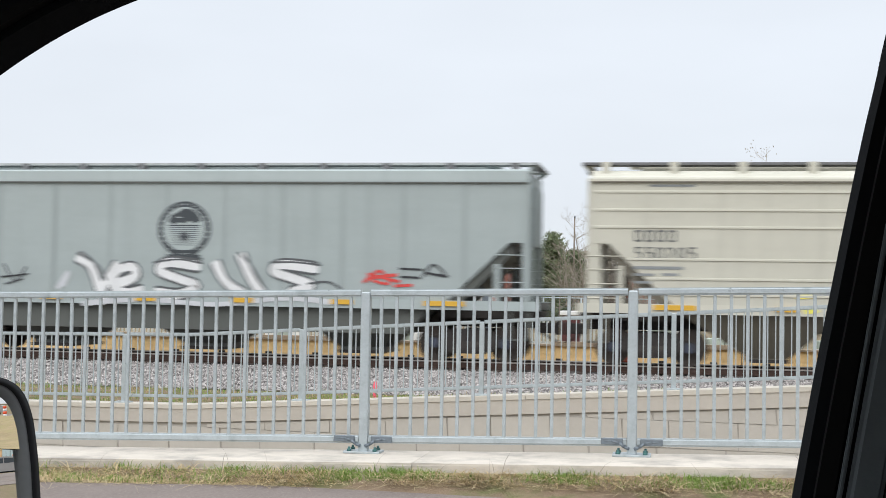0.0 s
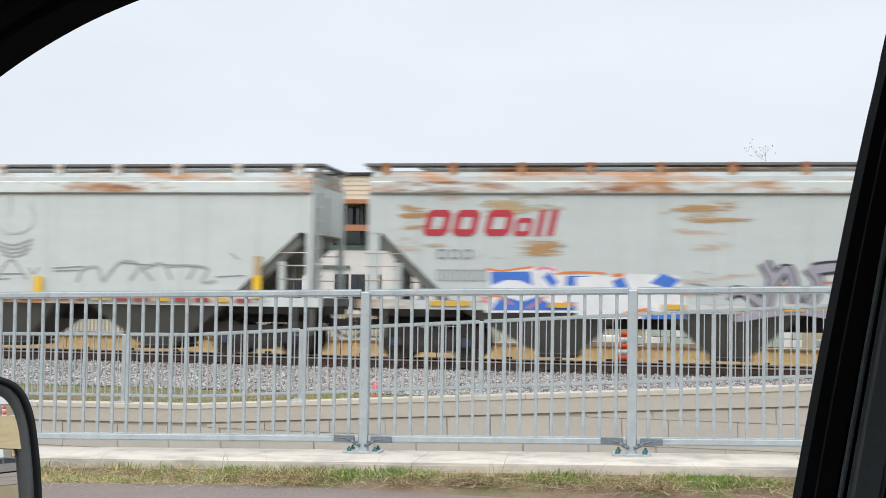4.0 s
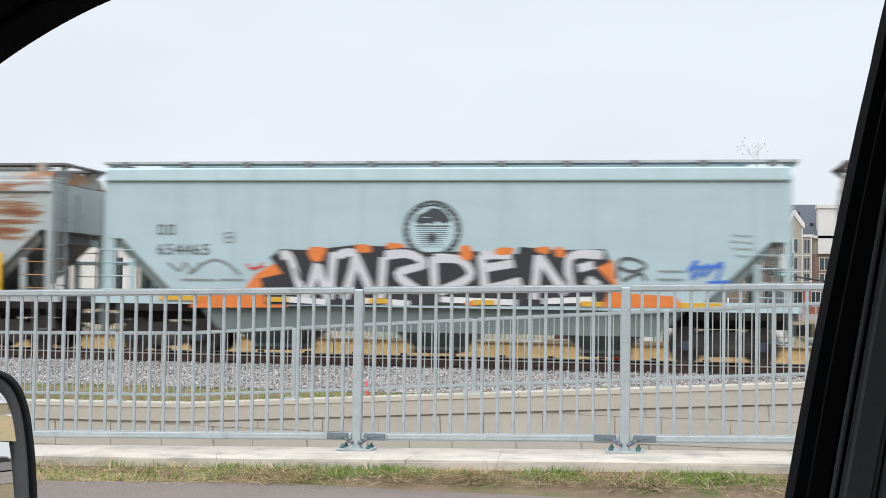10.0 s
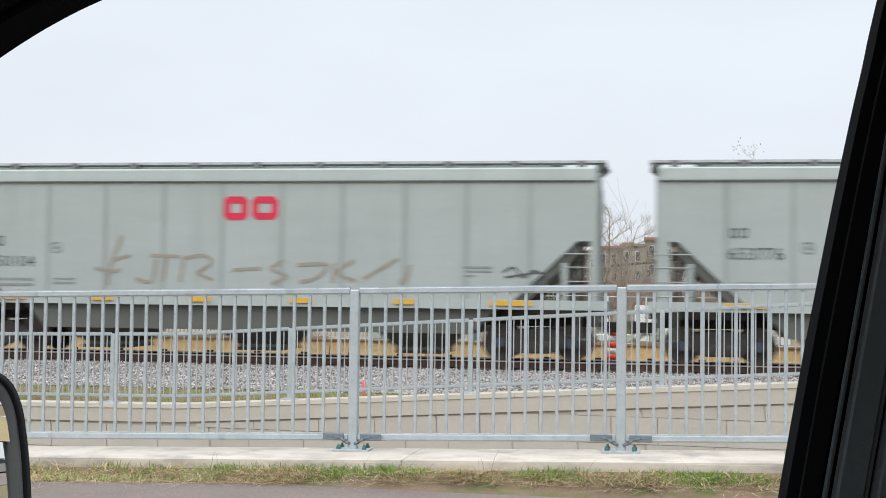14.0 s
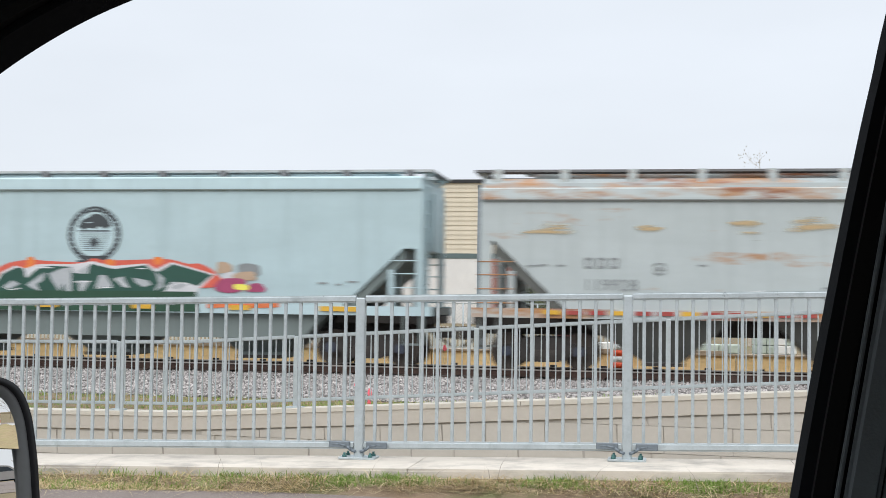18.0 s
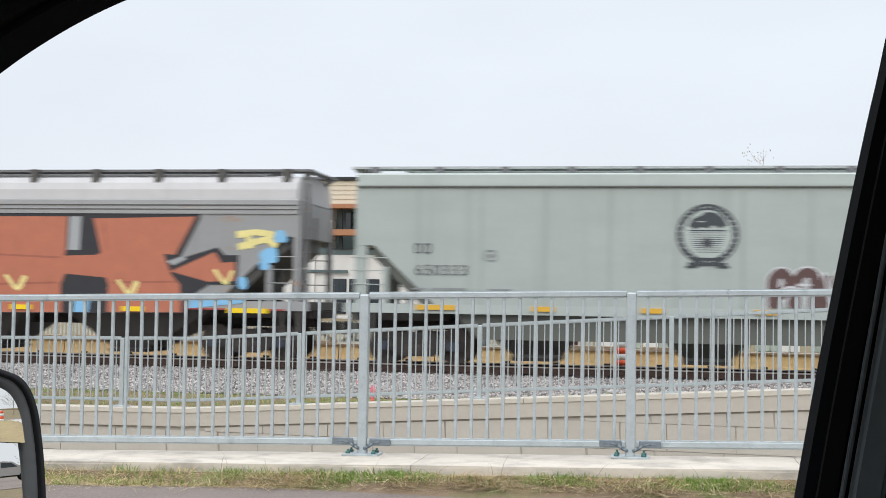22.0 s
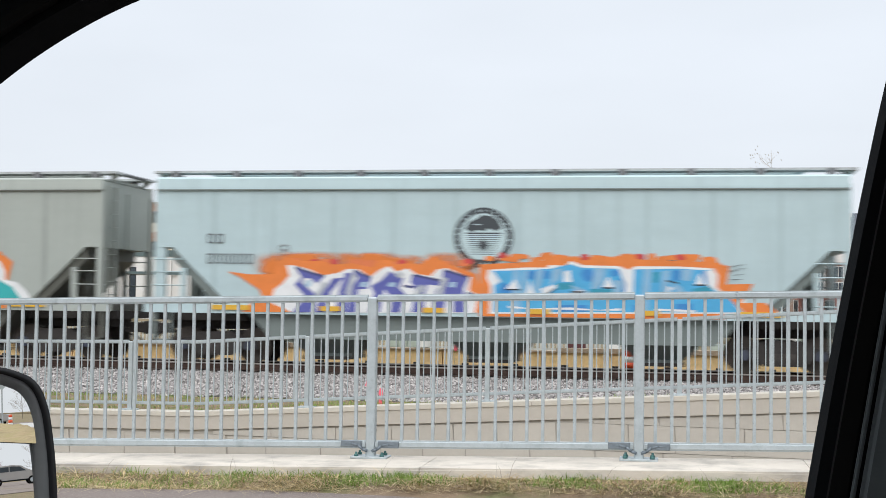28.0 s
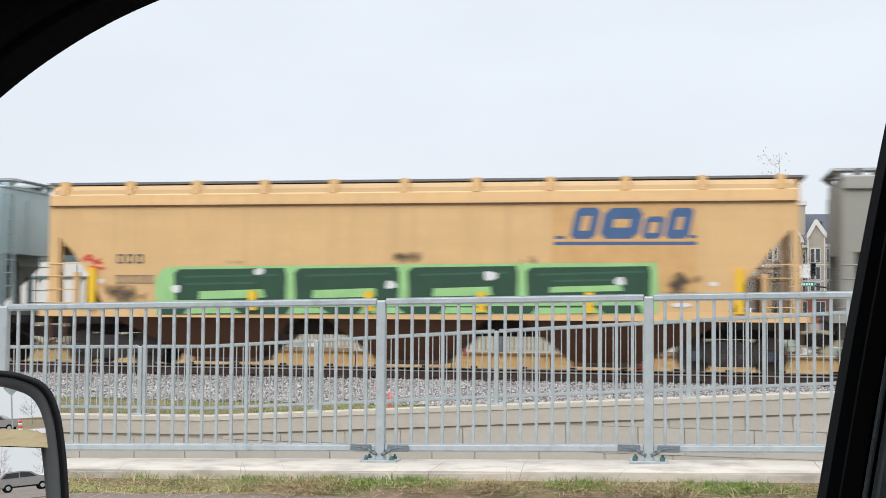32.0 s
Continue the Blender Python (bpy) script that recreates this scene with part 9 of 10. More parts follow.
c.fill(G_SILVERM, [8.50, 1.88, 8.62, 2.20, 8.79, 2.19, 8.97, 1.91], label="silver sprayed counter")
c.fill(G_SILVERM, [9.01, 2.11, 9.24, 2.17, 9.41, 1.89, 9.25, 1.89], label="silver sprayed counter")
c.fill(G_SILVERM, [9.52, 2.14, 9.92, 2.07, 10.01, 1.97, 9.81, 1.90, 9.59, 2.01], label="silver sprayed counter")
c.fill(G_SILVERM, [10.11, 2.30, 10.35, 2.13, 10.30, 1.90, 10.09, 1.80, 10.22, 2.01], label="silver sprayed counter")
c.fill(G_SILVERM, [10.37, 1.93, 10.62, 2.05, 11.01, 1.97, 10.68, 1.85], label="silver sprayed counter")
c.fill(G_SILVERM, [8.48, 1.51, 9.03, 1.55, 8.99, 1.47, 8.69, 1.40], label="silver sprayed counter")
c.fill(G_SILVERM, [10.46, 1.54, 10.88, 1.60, 10.72, 1.49, 10.49, 1.45], label="silver sprayed counter")
c.fill(G_SILVERM, [7.49, 1.51, 7.82, 1.41, 7.70, 1.38], label="silver sprayed counter")
c.fill(G_SILVERM, [5.54, 1.51, 6.01, 1.53, 5.83, 1.45], label="silver sprayed counter")
c.brush(G_WHITE, 0.028, [5.78, 1.97, 5.94, 2.22, 6.33, 2.39], [6.92, 2.37, 7.34, 2.37], [7.92, 2.01, 8.38, 2.03], [8.52, 1.86, 8.96, 1.89], [9.64, 2.37, 9.86, 2.37], [10.43, 1.89, 10.77, 2.02, 11.05, 1.98], [6.61, 2.11, 6.92, 2.37], [5.98, 1.87, 6.18, 1.80, 6.47, 1.84], [9.02, 2.10, 9.41, 1.88], label="white shine line")
c.dab(M_INK2, 12.57, 2.36, 0.55, 0.36)
c.dab(G_SILVER, 12.04, 2.20, 0.331, 0.221)
c.dab(G_TAN, 11.92, 2.41, 0.409, 0.287)
c.dab(G_TAN, 12.48, 2.20, 0.607, 0.221)
c.dab(G_CRIMSON, 12.10, 1.97, 0.884, 0.331)
c.dab(G_CRIMSON, 12.76, 1.91, 0.497, 0.221)
c.dab(G_YELLOW, 12.38, 1.93, 0.387, 0.166)
c.brush(G_ORANGER, 0.166, [11.50, 1.46, 12.05, 1.49, 12.76, 1.48, 13.36, 1.52], label="orange-red sprayed band")
c = Side(11)
c.emblem(11.49, 3.36, 0.625, tan=True)
c.line(12.28, 14.26, 3.56, 3.76, M_RED, 8)
c.line(12.28, 13.69, 3.24, 3.44, M_RED, 7)
c.line(12.28, 13.81, 2.92, 3.13, M_RED, 7)
c.blocks(2.53, 3.43, 2.48, 2.73, 3, M_INK2)
c.digits(2.54, 3.85, 1.95, 2.22, "119928", M_INK2)
c.square(4.2, 2.34)
c.rust(9.29, 10.60, 3.27, 3.98, 121, 0.8)
c.rust(9.56, 10.74, 2.43, 2.79, 122, 0.9)
c.rust(1.10, 2.32, 3.27, 3.60, 123, 0.35)
c.rust(5.94, 6.72, 3.17, 3.64, 124, 0.5)
c.rust(3.82, 4.48, 3.22, 3.61, 125, 0.3)
c.rust(7.24, 8.52, 3.24, 3.75, 126, 0.3)
c.rust(14.46, 15.17, 3.09, 3.95, 127, 0.3)
c.rust(12.64, 13.97, 3.39, 3.88, 128, 0.4)
c.brush(M_INK2, 0.049, [9.34, 3.12, 10.17, 3.23, 10.63, 3.06], [9.55, 2.93, 10.55, 3.13], [9.42, 2.95, 10.68, 2.81], [9.80, 3.23, 9.73, 2.80], [10.17, 3.23, 10.13, 2.76], [10.49, 3.18, 10.43, 2.81], label="grey hatched scrawl")
c.brush(M_INK2, 0.074, [9.77, 1.86, 9.89, 2.18, 10.44, 1.92, 11.21, 2.15, 11.48, 1.88], [11.56, 1.93, 12.51, 2.19, 12.42, 1.87], [12.66, 1.90, 13.51, 2.22, 13.70, 1.89], [13.70, 2.06, 14.25, 2.18, 14.71, 1.92, 15.18, 2.07], [9.81, 2.08, 10.56, 2.17], [12.16, 2.58, 12.65, 2.65], [12.90, 2.56, 13.62, 2.66], [9.44, 2.00, 9.76, 2.08], label="grey zigzag sprayed tag")
c.brush(G_WHITE, 0.049, [4.78, 1.85, 5.44, 1.93, 5.97, 1.84], [5.57, 1.88, 6.75, 1.97], [10.19, 2.11, 10.81, 2.02], [12.29, 2.19, 12.90, 2.29, 13.14, 2.05], [14.47, 1.92, 15.32, 1.98], [6.49, 1.82, 7.27, 1.88], label="white scuff")
c.brush(M_INK2, 0.037, [8.09, 2.06, 9.16, 2.08], [8.09, 1.84, 9.16, 1.85], [8.09, 2.06, 8.09, 1.84], [9.16, 2.08, 9.16, 1.85], [8.29, 1.97, 8.93, 1.97], [1.19, 2.52, 1.69, 2.55], [1.91, 2.54, 2.10, 2.54], [5.23, 2.56, 5.43, 2.57], [10.68, 2.59, 10.93, 2.61], label="thin stencilled line")
c = Side(12)
c.dab(G_SKY, 0.57, 3.38, 0.221, 0.147)
c.dab(G_SKY, 1.35, 3.14, 0.417, 0.245)
c.dab(G_SKY, 1.62, 2.81, 0.466, 0.294)
c.dab(G_SKY, 0.95, 2.84, 0.735, 0.441)
c.dab(G_SKY, 0.28, 2.86, 0.368, 0.245)
c.dab(G_SKY, 1.14, 2.68, 0.490, 0.172)
c.brush(G_LEMON, 0.086, [0.28, 2.96, 1.08, 2.84], [0.45, 2.70, 0.88, 3.10], [0.63, 3.15, 0.62, 2.65], label="yellow star stroke")
c.fill(G_BLACK, [0.65, 2.47, 1.00, 2.71, 1.61, 2.63, 2.02, 2.89, 2.51, 2.84, 2.70, 2.61, 3.73, 2.62, 4.23, 2.80, 5.14, 3.72, 15.26, 3.75, 15.23, 3.53, 14.72, 2.54, 15.71, 2.84, 15.92, 2.64, 16.27, 2.65, 16.25, 1.90, 15.50, 1.90, 14.96, 1.55, 14.87, 1.17, 5.87, 1.04, 5.29, 1.66, 4.81, 1.73, 4.49, 1.78, 3.48, 1.69, 2.57, 1.25, 2.03, 1.24, 1.71, 1.70, 1.08, 1.72], label="black ground of the brick-red letters")
c.fill(G_BRICKO, [1.04, 2.47, 2.10, 2.69, 2.27, 2.40, 3.19, 2.36, 4.53, 2.24, 4.46, 1.93, 3.63, 1.85, 2.80, 1.61, 2.46, 1.24, 2.16, 1.32, 1.93, 1.70, 1.27, 1.75], label="brick-red sprayed letter")
c.fill(G_BRICKO, [4.52, 2.75, 5.25, 3.57, 9.16, 3.58, 8.38, 2.97, 7.22, 2.87, 6.37, 2.69, 6.72, 2.08, 7.42, 2.01, 7.98, 1.74, 7.94, 1.09, 5.95, 1.06, 5.42, 1.71], label="brick-red sprayed letter")
c.fill(G_BRICKO, [6.58, 2.54, 9.14, 2.68, 9.51, 1.83, 9.47, 1.11, 7.94, 1.09, 8.01, 1.74, 7.44, 2.09, 6.74, 2.16], label="brick-red sprayed letter")
c.fill(G_BRICKO, [9.56, 3.60, 11.66, 3.60, 11.64, 2.69, 11.59, 2.59, 12.47, 2.62, 12.60, 2.67, 12.37, 3.55, 15.12, 3.61, 14.60, 2.64, 14.29, 2.66, 14.50, 2.15, 14.74, 1.89, 14.79, 1.19, 12.80, 1.16, 12.82, 1.87, 12.75, 2.04, 11.65, 2.13, 11.52, 1.85, 11.58, 1.14, 9.54, 1.11, 9.56, 1.83], label="brick-red sprayed letter")
c.fill(G_BRICKO, [14.48, 2.22, 15.64, 2.72, 15.83, 2.45, 16.18, 2.48, 16.18, 2.00, 15.48, 1.97], label="brick-red sprayed letter")
c.fill(M_GREYPANEL, [8.63, 2.90, 9.01, 3.20, 9.14, 2.85], label="bare grey paint between the letters")
c.fill(M_GREYPANEL, [11.73, 3.60, 12.05, 3.60, 12.01, 2.74, 11.69, 2.74], label="bare grey paint between the letters")
c.fill(M_GREYPANEL, [14.38, 2.47, 14.79, 2.61, 14.91, 2.54, 14.55, 2.37])
c.brush(G_BRICKD, 0.061, [4.79, 2.57, 5.85, 2.45, 6.37, 2.64], [7.40, 2.87, 8.30, 2.90], [9.70, 2.61, 11.52, 2.54], [12.66, 3.48, 12.79, 2.75], [6.90, 1.81, 9.46, 1.88], [9.71, 1.84, 11.45, 1.90], [12.92, 1.92, 14.60, 1.96], label="darker red shading stroke")
c.brush(G_LEMON, 0.110, [2.16, 2.12, 2.49, 1.73], [2.73, 2.10, 2.52, 1.71], label="yellow V-shaped mark")
c.brush(G_LEMON, 0.110, [5.54, 2.12, 5.86, 1.74], [6.09, 2.10, 5.89, 1.72], label="yellow V-shaped mark")
c.brush(G_LEMON, 0.110, [8.37, 1.95, 8.68, 1.58], [8.90, 1.93, 8.70, 1.55], label="yellow V-shaped mark")
c.brush(G_LEMON, 0.110, [9.99, 2.09, 10.30, 1.72], [10.52, 2.07, 10.32, 1.69], label="yellow V-shaped mark")
c.brush(G_LEMON, 0.110, [13.07, 1.99, 13.37, 1.63], [13.58, 1.97, 13.39, 1.61], label="yellow V-shaped mark")
c.brush(G_LEMON, 0.110, [15.64, 2.28, 15.92, 1.93], [16.13, 2.26, 15.95, 1.90], label="yellow V-shaped mark")
c.brush(G_LEMON, 0.061, [1.43, 2.03, 1.71, 1.75], [1.84, 2.04, 1.80, 1.75], [6.38, 2.08, 6.15, 1.75], [9.08, 1.98, 8.83, 1.60], [10.58, 2.04, 10.41, 1.72], [13.64, 1.95, 13.52, 1.61], label="yellow streak")
c.fill(G_SKY, [2.33, 1.01, 2.73, 1.38, 3.21, 1.49, 4.55, 1.50, 4.77, 1.05], label="sky blue sprayed patch")
c.fill(G_SKY, [0.30, 1.06, 0.49, 1.22, 1.09, 1.23, 0.99, 1.07], label="sky blue sprayed patch")
c.fill(G_SKY, [11.88, 1.15, 11.92, 1.61, 12.34, 1.62, 12.29, 1.15], label="sky blue sprayed patch")
c.fill(G_SKY, [14.96, 1.29, 15.03, 1.53, 16.39, 1.69, 16.44, 1.45], label="sky blue sprayed patch")
c.brush(G_LEMON, 0.196, [16.20, 3.15, 16.72, 3.22, 17.18, 3.15], [16.25, 2.84, 16.95, 3.03, 17.25, 2.87], [16.48, 3.22, 16.60, 2.82], label="yellow sprayed scribble")
c.dab(G_SKY, 17.35, 3.11, 0.319, 0.319)
c.dab(G_SKY, 17.07, 2.65, 0.466, 0.368)
c.dab(G_SKY, 16.95, 2.41, 0.294, 0.245)
c.dab(G_SKY, 16.39, 1.95, 0.270, 0.294)
c.blocks(2.72, 3.93, 3.01, 3.33, 3, G_CREAM)
c.blocks(2.70, 4.31, 2.48, 2.80, 6, G_CREAM)
c = Side(13)
c.emblem(8.56, 3.24, 0.720)
c.blocks(1.51, 1.99, 2.73, 2.98, 2, M_INK)
c.digits(1.55, 2.89, 2.20, 2.46, "650333", M_INK)
c.square(3.28, 2.56)
c.dash(1.49, 1.85, 1.85, 1.89, M_INK2)
c.dash(1.96, 2.82, 1.85, 1.90, M_INK2)
c.dash(3.36, 3.94, 1.85, 1.89, M_INK2)
c.dash(13.97, 14.66, 2.24, 2.29, M_INK2)
c.dash(14.00, 14.59, 2.13, 2.18, M_INK2)
c.dash(14.00, 14.40, 2.02, 2.07, M_INK2)
c.letters(G_BROWN, G_SILVERL, 0.294, 0.049, [10.10, 1.53, 10.07, 2.17, 10.29, 2.35, 10.44, 2.08, 10.17, 1.80], [10.52, 1.54, 10.64, 2.25, 10.98, 2.30, 11.01, 1.54], [11.27, 2.31, 11.19, 1.55], [11.50, 1.55, 11.62, 2.31, 11.89, 2.22, 11.72, 1.90, 11.99, 1.56], [12.42, 2.27, 12.13, 2.27, 12.11, 2.00, 12.42, 1.83, 12.16, 1.56], label="dark brown sprayed letter with a pale edge")
c.brush(G_SILVERL, 0.074, [10.20, 1.93, 10.49, 2.03, 10.81, 1.88], [10.61, 2.08, 10.93, 2.08], [11.22, 2.38, 11.38, 1.55], [12.08, 1.95, 12.52, 1.98], [11.54, 2.41, 11.96, 2.39], label="pale outline stroke")
c.brush(G_FAINT, 0.074, [12.64, 2.03, 12.88, 2.16, 12.93, 1.96], [13.00, 1.99, 13.26, 2.02], label="faint scrawl")
c = Side(14)
c.ring(1.02, 1.61, 3.05, 3.69, M_RED, 0.22)
c.ring(1.74, 2.32, 3.06, 3.70, M_RED, 0.22)
c.ring(2.52, 3.12, 3.07, 3.70, M_RED, 0.22)
c.ring(3.26, 3.69, 3.07, 3.52, M_RED, 0.22)
c.ring(3.80, 3.95, 3.08, 3.70, M_RED, 0.22)
c.ring(4.09, 4.27, 3.08, 3.70, M_RED, 0.22)
c.blocks(1.51, 2.50, 2.52, 2.78, 3, M_INK2)
c.digits(1.55, 2.92, 1.97, 2.27, "115398", M_INK2)
c.brush(M_INK2, 0.037, [3.21, 2.18, 4.06, 2.16], [3.32, 2.05, 3.85, 2.00], [3.46, 1.92, 3.64, 2.10], [3.71, 2.59, 3.95, 2.46], [4.20, 1.86, 4.51, 1.99, 4.91, 1.84], [4.28, 1.96, 4.86, 1.92], [5.17, 2.05, 5.48, 2.13], [5.56, 2.08, 5.95, 2.18, 5.95, 1.88, 5.64, 1.90], [6.03, 2.03, 6.38, 2.21, 6.77, 2.04, 6.34, 1.86, 6.08, 1.93], [5.82, 2.11, 6.85, 2.14], [11.59, 1.98, 11.96, 2.09, 12.44, 2.00], [13.87, 2.19, 14.11, 2.38, 14.49, 2.19, 14.23, 1.95, 13.90, 2.02], [14.06, 2.14, 14.58, 2.27], [13.99, 2.31, 14.39, 2.07], [14.58, 2.10, 14.82, 2.15], label="thin grey scrawl")
c.brush(M_INK, 0.135, [7.71, 2.38, 7.49, 2.10, 7.39, 1.78], [7.21, 2.05, 7.64, 2.10, 7.97, 1.96], [9.65, 2.33, 9.90, 2.04, 10.25, 1.72], label="dark sprayed stroke")
c.brush(M_INK, 0.086, [7.97, 2.08, 7.97, 1.88, 7.62, 1.75], [10.25, 1.92, 10.59, 1.97], [9.63, 2.01, 9.83, 1.86], label="dark sprayed stroke")
c.brush(G_TANLINE, 0.110, [8.58, 2.04, 9.55, 2.08], [8.95, 2.37, 8.98, 1.80], [8.53, 1.84, 9.65, 1.86], [9.28, 2.18, 9.56, 1.81], [8.30, 2.24, 8.47, 2.26], label="tan sprayed stroke")
c.fill(G_TANLINE, [8.82, 1.08, 8.88, 1.67, 9.51, 1.68, 9.57, 1.09])
c.fill(M_INK, [9.29, 1.11, 9.34, 1.53, 10.57, 1.60, 10.65, 1.16], label="dark sprayed block on the sill")
c.fill(M_INK, [6.94, 1.09, 6.99, 1.55, 8.00, 1.59, 8.09, 1.17])
rust_fan(c)
c = Side(15)
c.emblem(8.58, 3.24, 0.720)
c.blocks(1.70, 2.17, 3.04, 3.27, 2, M_INK)
c.blocks(1.69, 2.95, 2.52, 2.78, 6, M_INK)
c.square(3.36, 2.70)
c.dash(1.97, 2.84, 1.93, 1.98, M_INK2)
c.dash(2.47, 3.21, 1.86, 1.91, M_INK2)
c.spray(G_BLUEV, 3.0, 8.9, 1.35, 2.75, 151)
c.fill(G_BLUEV, [2.68, 1.34, 2.79, 1.59, 3.21, 1.84, 3.18, 2.04, 3.50, 2.08, 3.47, 2.24, 3.69, 2.30, 3.73, 2.59, 4.11, 2.60, 4.34, 2.76, 4.58, 2.58, 4.79, 2.47, 5.11, 2.61, 5.37, 2.69, 5.47, 2.56, 5.99, 2.60, 6.20, 2.49, 6.67, 2.68, 7.03, 2.58, 7.43, 2.67, 7.64, 2.59, 7.89, 2.67, 8.10, 2.49, 8.55, 2.32, 8.61, 1.45], label="ultramarine sprayed ground")
angular_word(c, 3.62, 8.48, 1.31, 2.62, G_CRIMSON, G_BROWN, G_ROSEL)
strip_word(c, 8.63, 14.4, 1.31, 2.62, G_TEAL, G_TEALD, G_TEALD, G_MINTD)
c = Side(16)
c.emblem(8.48, 3.21, 0.720)
c.blocks(1.42, 1.91, 3.02, 3.27, 2, M_INK)
c.blocks(1.43, 2.69, 2.51, 2.77, 6, M_INK)
c.square(3.32, 2.73)
c.spray(G_ORANGE, 2.6, 8.6, 1.9, 2.85, 161)
ragged(c, G_ORANGER, G_SCARLET, 3.3, 8.5, 2.52, 1.2, 9)
c.fill(G_ORANGE, [2.00, 2.32, 2.60, 2.25, 3.21, 2.26, 3.30, 2.57, 3.44, 2.70, 4.01, 2.59, 4.49, 2.60, 4.71, 2.51, 5.24, 2.55, 5.72, 2.44, 5.85, 2.62, 6.14, 2.64, 6.35, 2.52, 6.66, 2.57, 6.92, 2.52, 7.24, 2.75, 7.60, 2.57, 8.33, 2.30, 8.60, 1.38, 2.42, 1.31, 2.51, 1.45, 2.94, 1.69, 2.83, 1.87, 2.33, 2.18], label="orange sprayed ground")
angular_word(c, 3.17, 8.35, 1.28, 2.51, G_INDIGO, G_VIOLETD, G_SKYP)
strip_word(c, 8.56, 14.07, 1.29, 2.57, G_CYANB, G_AZURE, G_TEALB, G_SKYM)
c.brush(M_INK, 0.018, [14.25, 2.51, 14.65, 2.59], [14.30, 2.42, 14.66, 2.51], [14.39, 2.32, 14.61, 2.37], [14.34, 2.23, 14.57, 2.24], label="thin black scrawl")
c.fill(G_ORANGE, [14.07, 2.60, 14.30, 2.55, 14.25, 2.12, 14.85, 2.14, 14.75, 1.96, 14.57, 1.69, 15.14, 1.70, 15.46, 1.44, 14.71, 1.42, 14.03, 2.05], label="orange sprayed flare")
c = Side(17)
c.emblem(8.60, 3.22, 0.720)
c.blocks(1.54, 2.07, 2.98, 3.25, 2, M_INK)
c.digits(1.54, 3.01, 2.57, 2.82, "654646", M_INK)
c.brush(M_INK2, 0.061, [1.65, 2.35, 2.15, 2.40, 2.26, 2.17, 2.45, 2.38, 2.64, 2.20, 3.05, 2.41, 3.54, 2.39, 3.97, 2.16], [1.68, 2.24, 2.10, 2.19, 2.59, 2.36], [2.10, 2.17, 3.05, 2.28], label="grey waving scrawl")
c.dash(1.99, 3.03, 2.05, 2.10, M_INK2)
c.dash(3.19, 3.89, 2.06, 2.11, M_INK2)
c.dash(1.97, 2.68, 1.86, 1.90, M_INK2)
c.dash(2.87, 3.60, 1.87, 1.92, M_INK2)
c.fill(G_BUBBLE, [4.27, 2.14, 4.53, 2.50, 4.82, 2.43, 4.77, 2.22, 4.96, 2.12, 5.28, 2.10, 5.51, 2.26, 5.78, 2.41, 6.09, 2.31, 6.25, 2.47, 6.61, 2.52, 6.93, 2.22, 6.86, 1.82, 5.84, 1.75, 4.65, 1.74, 4.35, 1.86], soft=True, label="pale blue bubble graffiti")
c.brush(G_NAVY, 0.075, [4.27, 2.14, 4.53, 2.50, 4.82, 2.43, 4.77, 2.22, 4.96, 2.12, 5.28, 2.10, 5.51, 2.26, 5.78, 2.41, 6.09, 2.31, 6.25, 2.47, 6.61, 2.52, 6.93, 2.22, 6.86, 1.82, 5.84, 1.75, 4.65, 1.74, 4.35, 1.86, 4.27, 2.14], label="navy outline stroke")
c.brush(G_SKYP, 0.086, [4.45, 2.25, 4.62, 1.97, 5.05, 1.82], [5.02, 1.97, 5.25, 2.13, 5.47, 1.87], [5.57, 2.10, 5.83, 2.26, 5.97, 1.93], [6.18, 2.06, 6.36, 2.29, 6.70, 2.22, 6.75, 1.97, 6.42, 1.89], [6.31, 2.16, 6.67, 2.12], label="paler blue fill stroke")
c.brush(G_NAVY, 0.050, [4.52, 2.21, 4.69, 1.93, 5.11, 1.78], [5.09, 1.93, 5.32, 2.09, 5.54, 1.84], [5.64, 2.07, 5.90, 2.22, 6.04, 1.89], [6.24, 2.02, 6.42, 2.25, 6.76, 2.18, 6.82, 1.93, 6.48, 1.85], [6.37, 2.13, 6.74, 2.08], label="navy outline stroke")
c.fill(G_BUBBLE, [7.30, 2.17, 7.57, 2.53, 7.88, 2.46, 7.83, 2.26, 8.03, 2.16, 8.36, 2.14, 8.61, 2.29, 8.88, 2.44, 9.22, 2.34, 9.38, 2.50, 9.76, 2.55, 10.09, 2.25, 10.02, 1.86, 8.95, 1.79, 7.70, 1.78, 7.39, 1.90], soft=True, label="pale blue bubble graffiti")
c.brush(G_NAVY, 0.075, [7.30, 2.17, 7.57, 2.53, 7.88, 2.46, 7.83, 2.26, 8.03, 2.16, 8.36, 2.14, 8.61, 2.29, 8.88, 2.44, 9.22, 2.34, 9.38, 2.50, 9.76, 2.55, 10.09, 2.25, 10.02, 1.86, 8.95, 1.79, 7.70, 1.78, 7.39, 1.90, 7.30, 2.17], label="navy outline stroke")
c.brush(G_SKYP, 0.086, [7.49, 2.28, 7.67, 2.00, 8.11, 1.86], [8.08, 2.01, 8.33, 2.16, 8.56, 1.91], [8.67, 2.14, 8.94, 2.29, 9.08, 1.97], [9.30, 2.10, 9.49, 2.32, 9.85, 2.25, 9.91, 2.00, 9.55, 1.93], [9.44, 2.20, 9.82, 2.15], label="paler blue fill stroke")
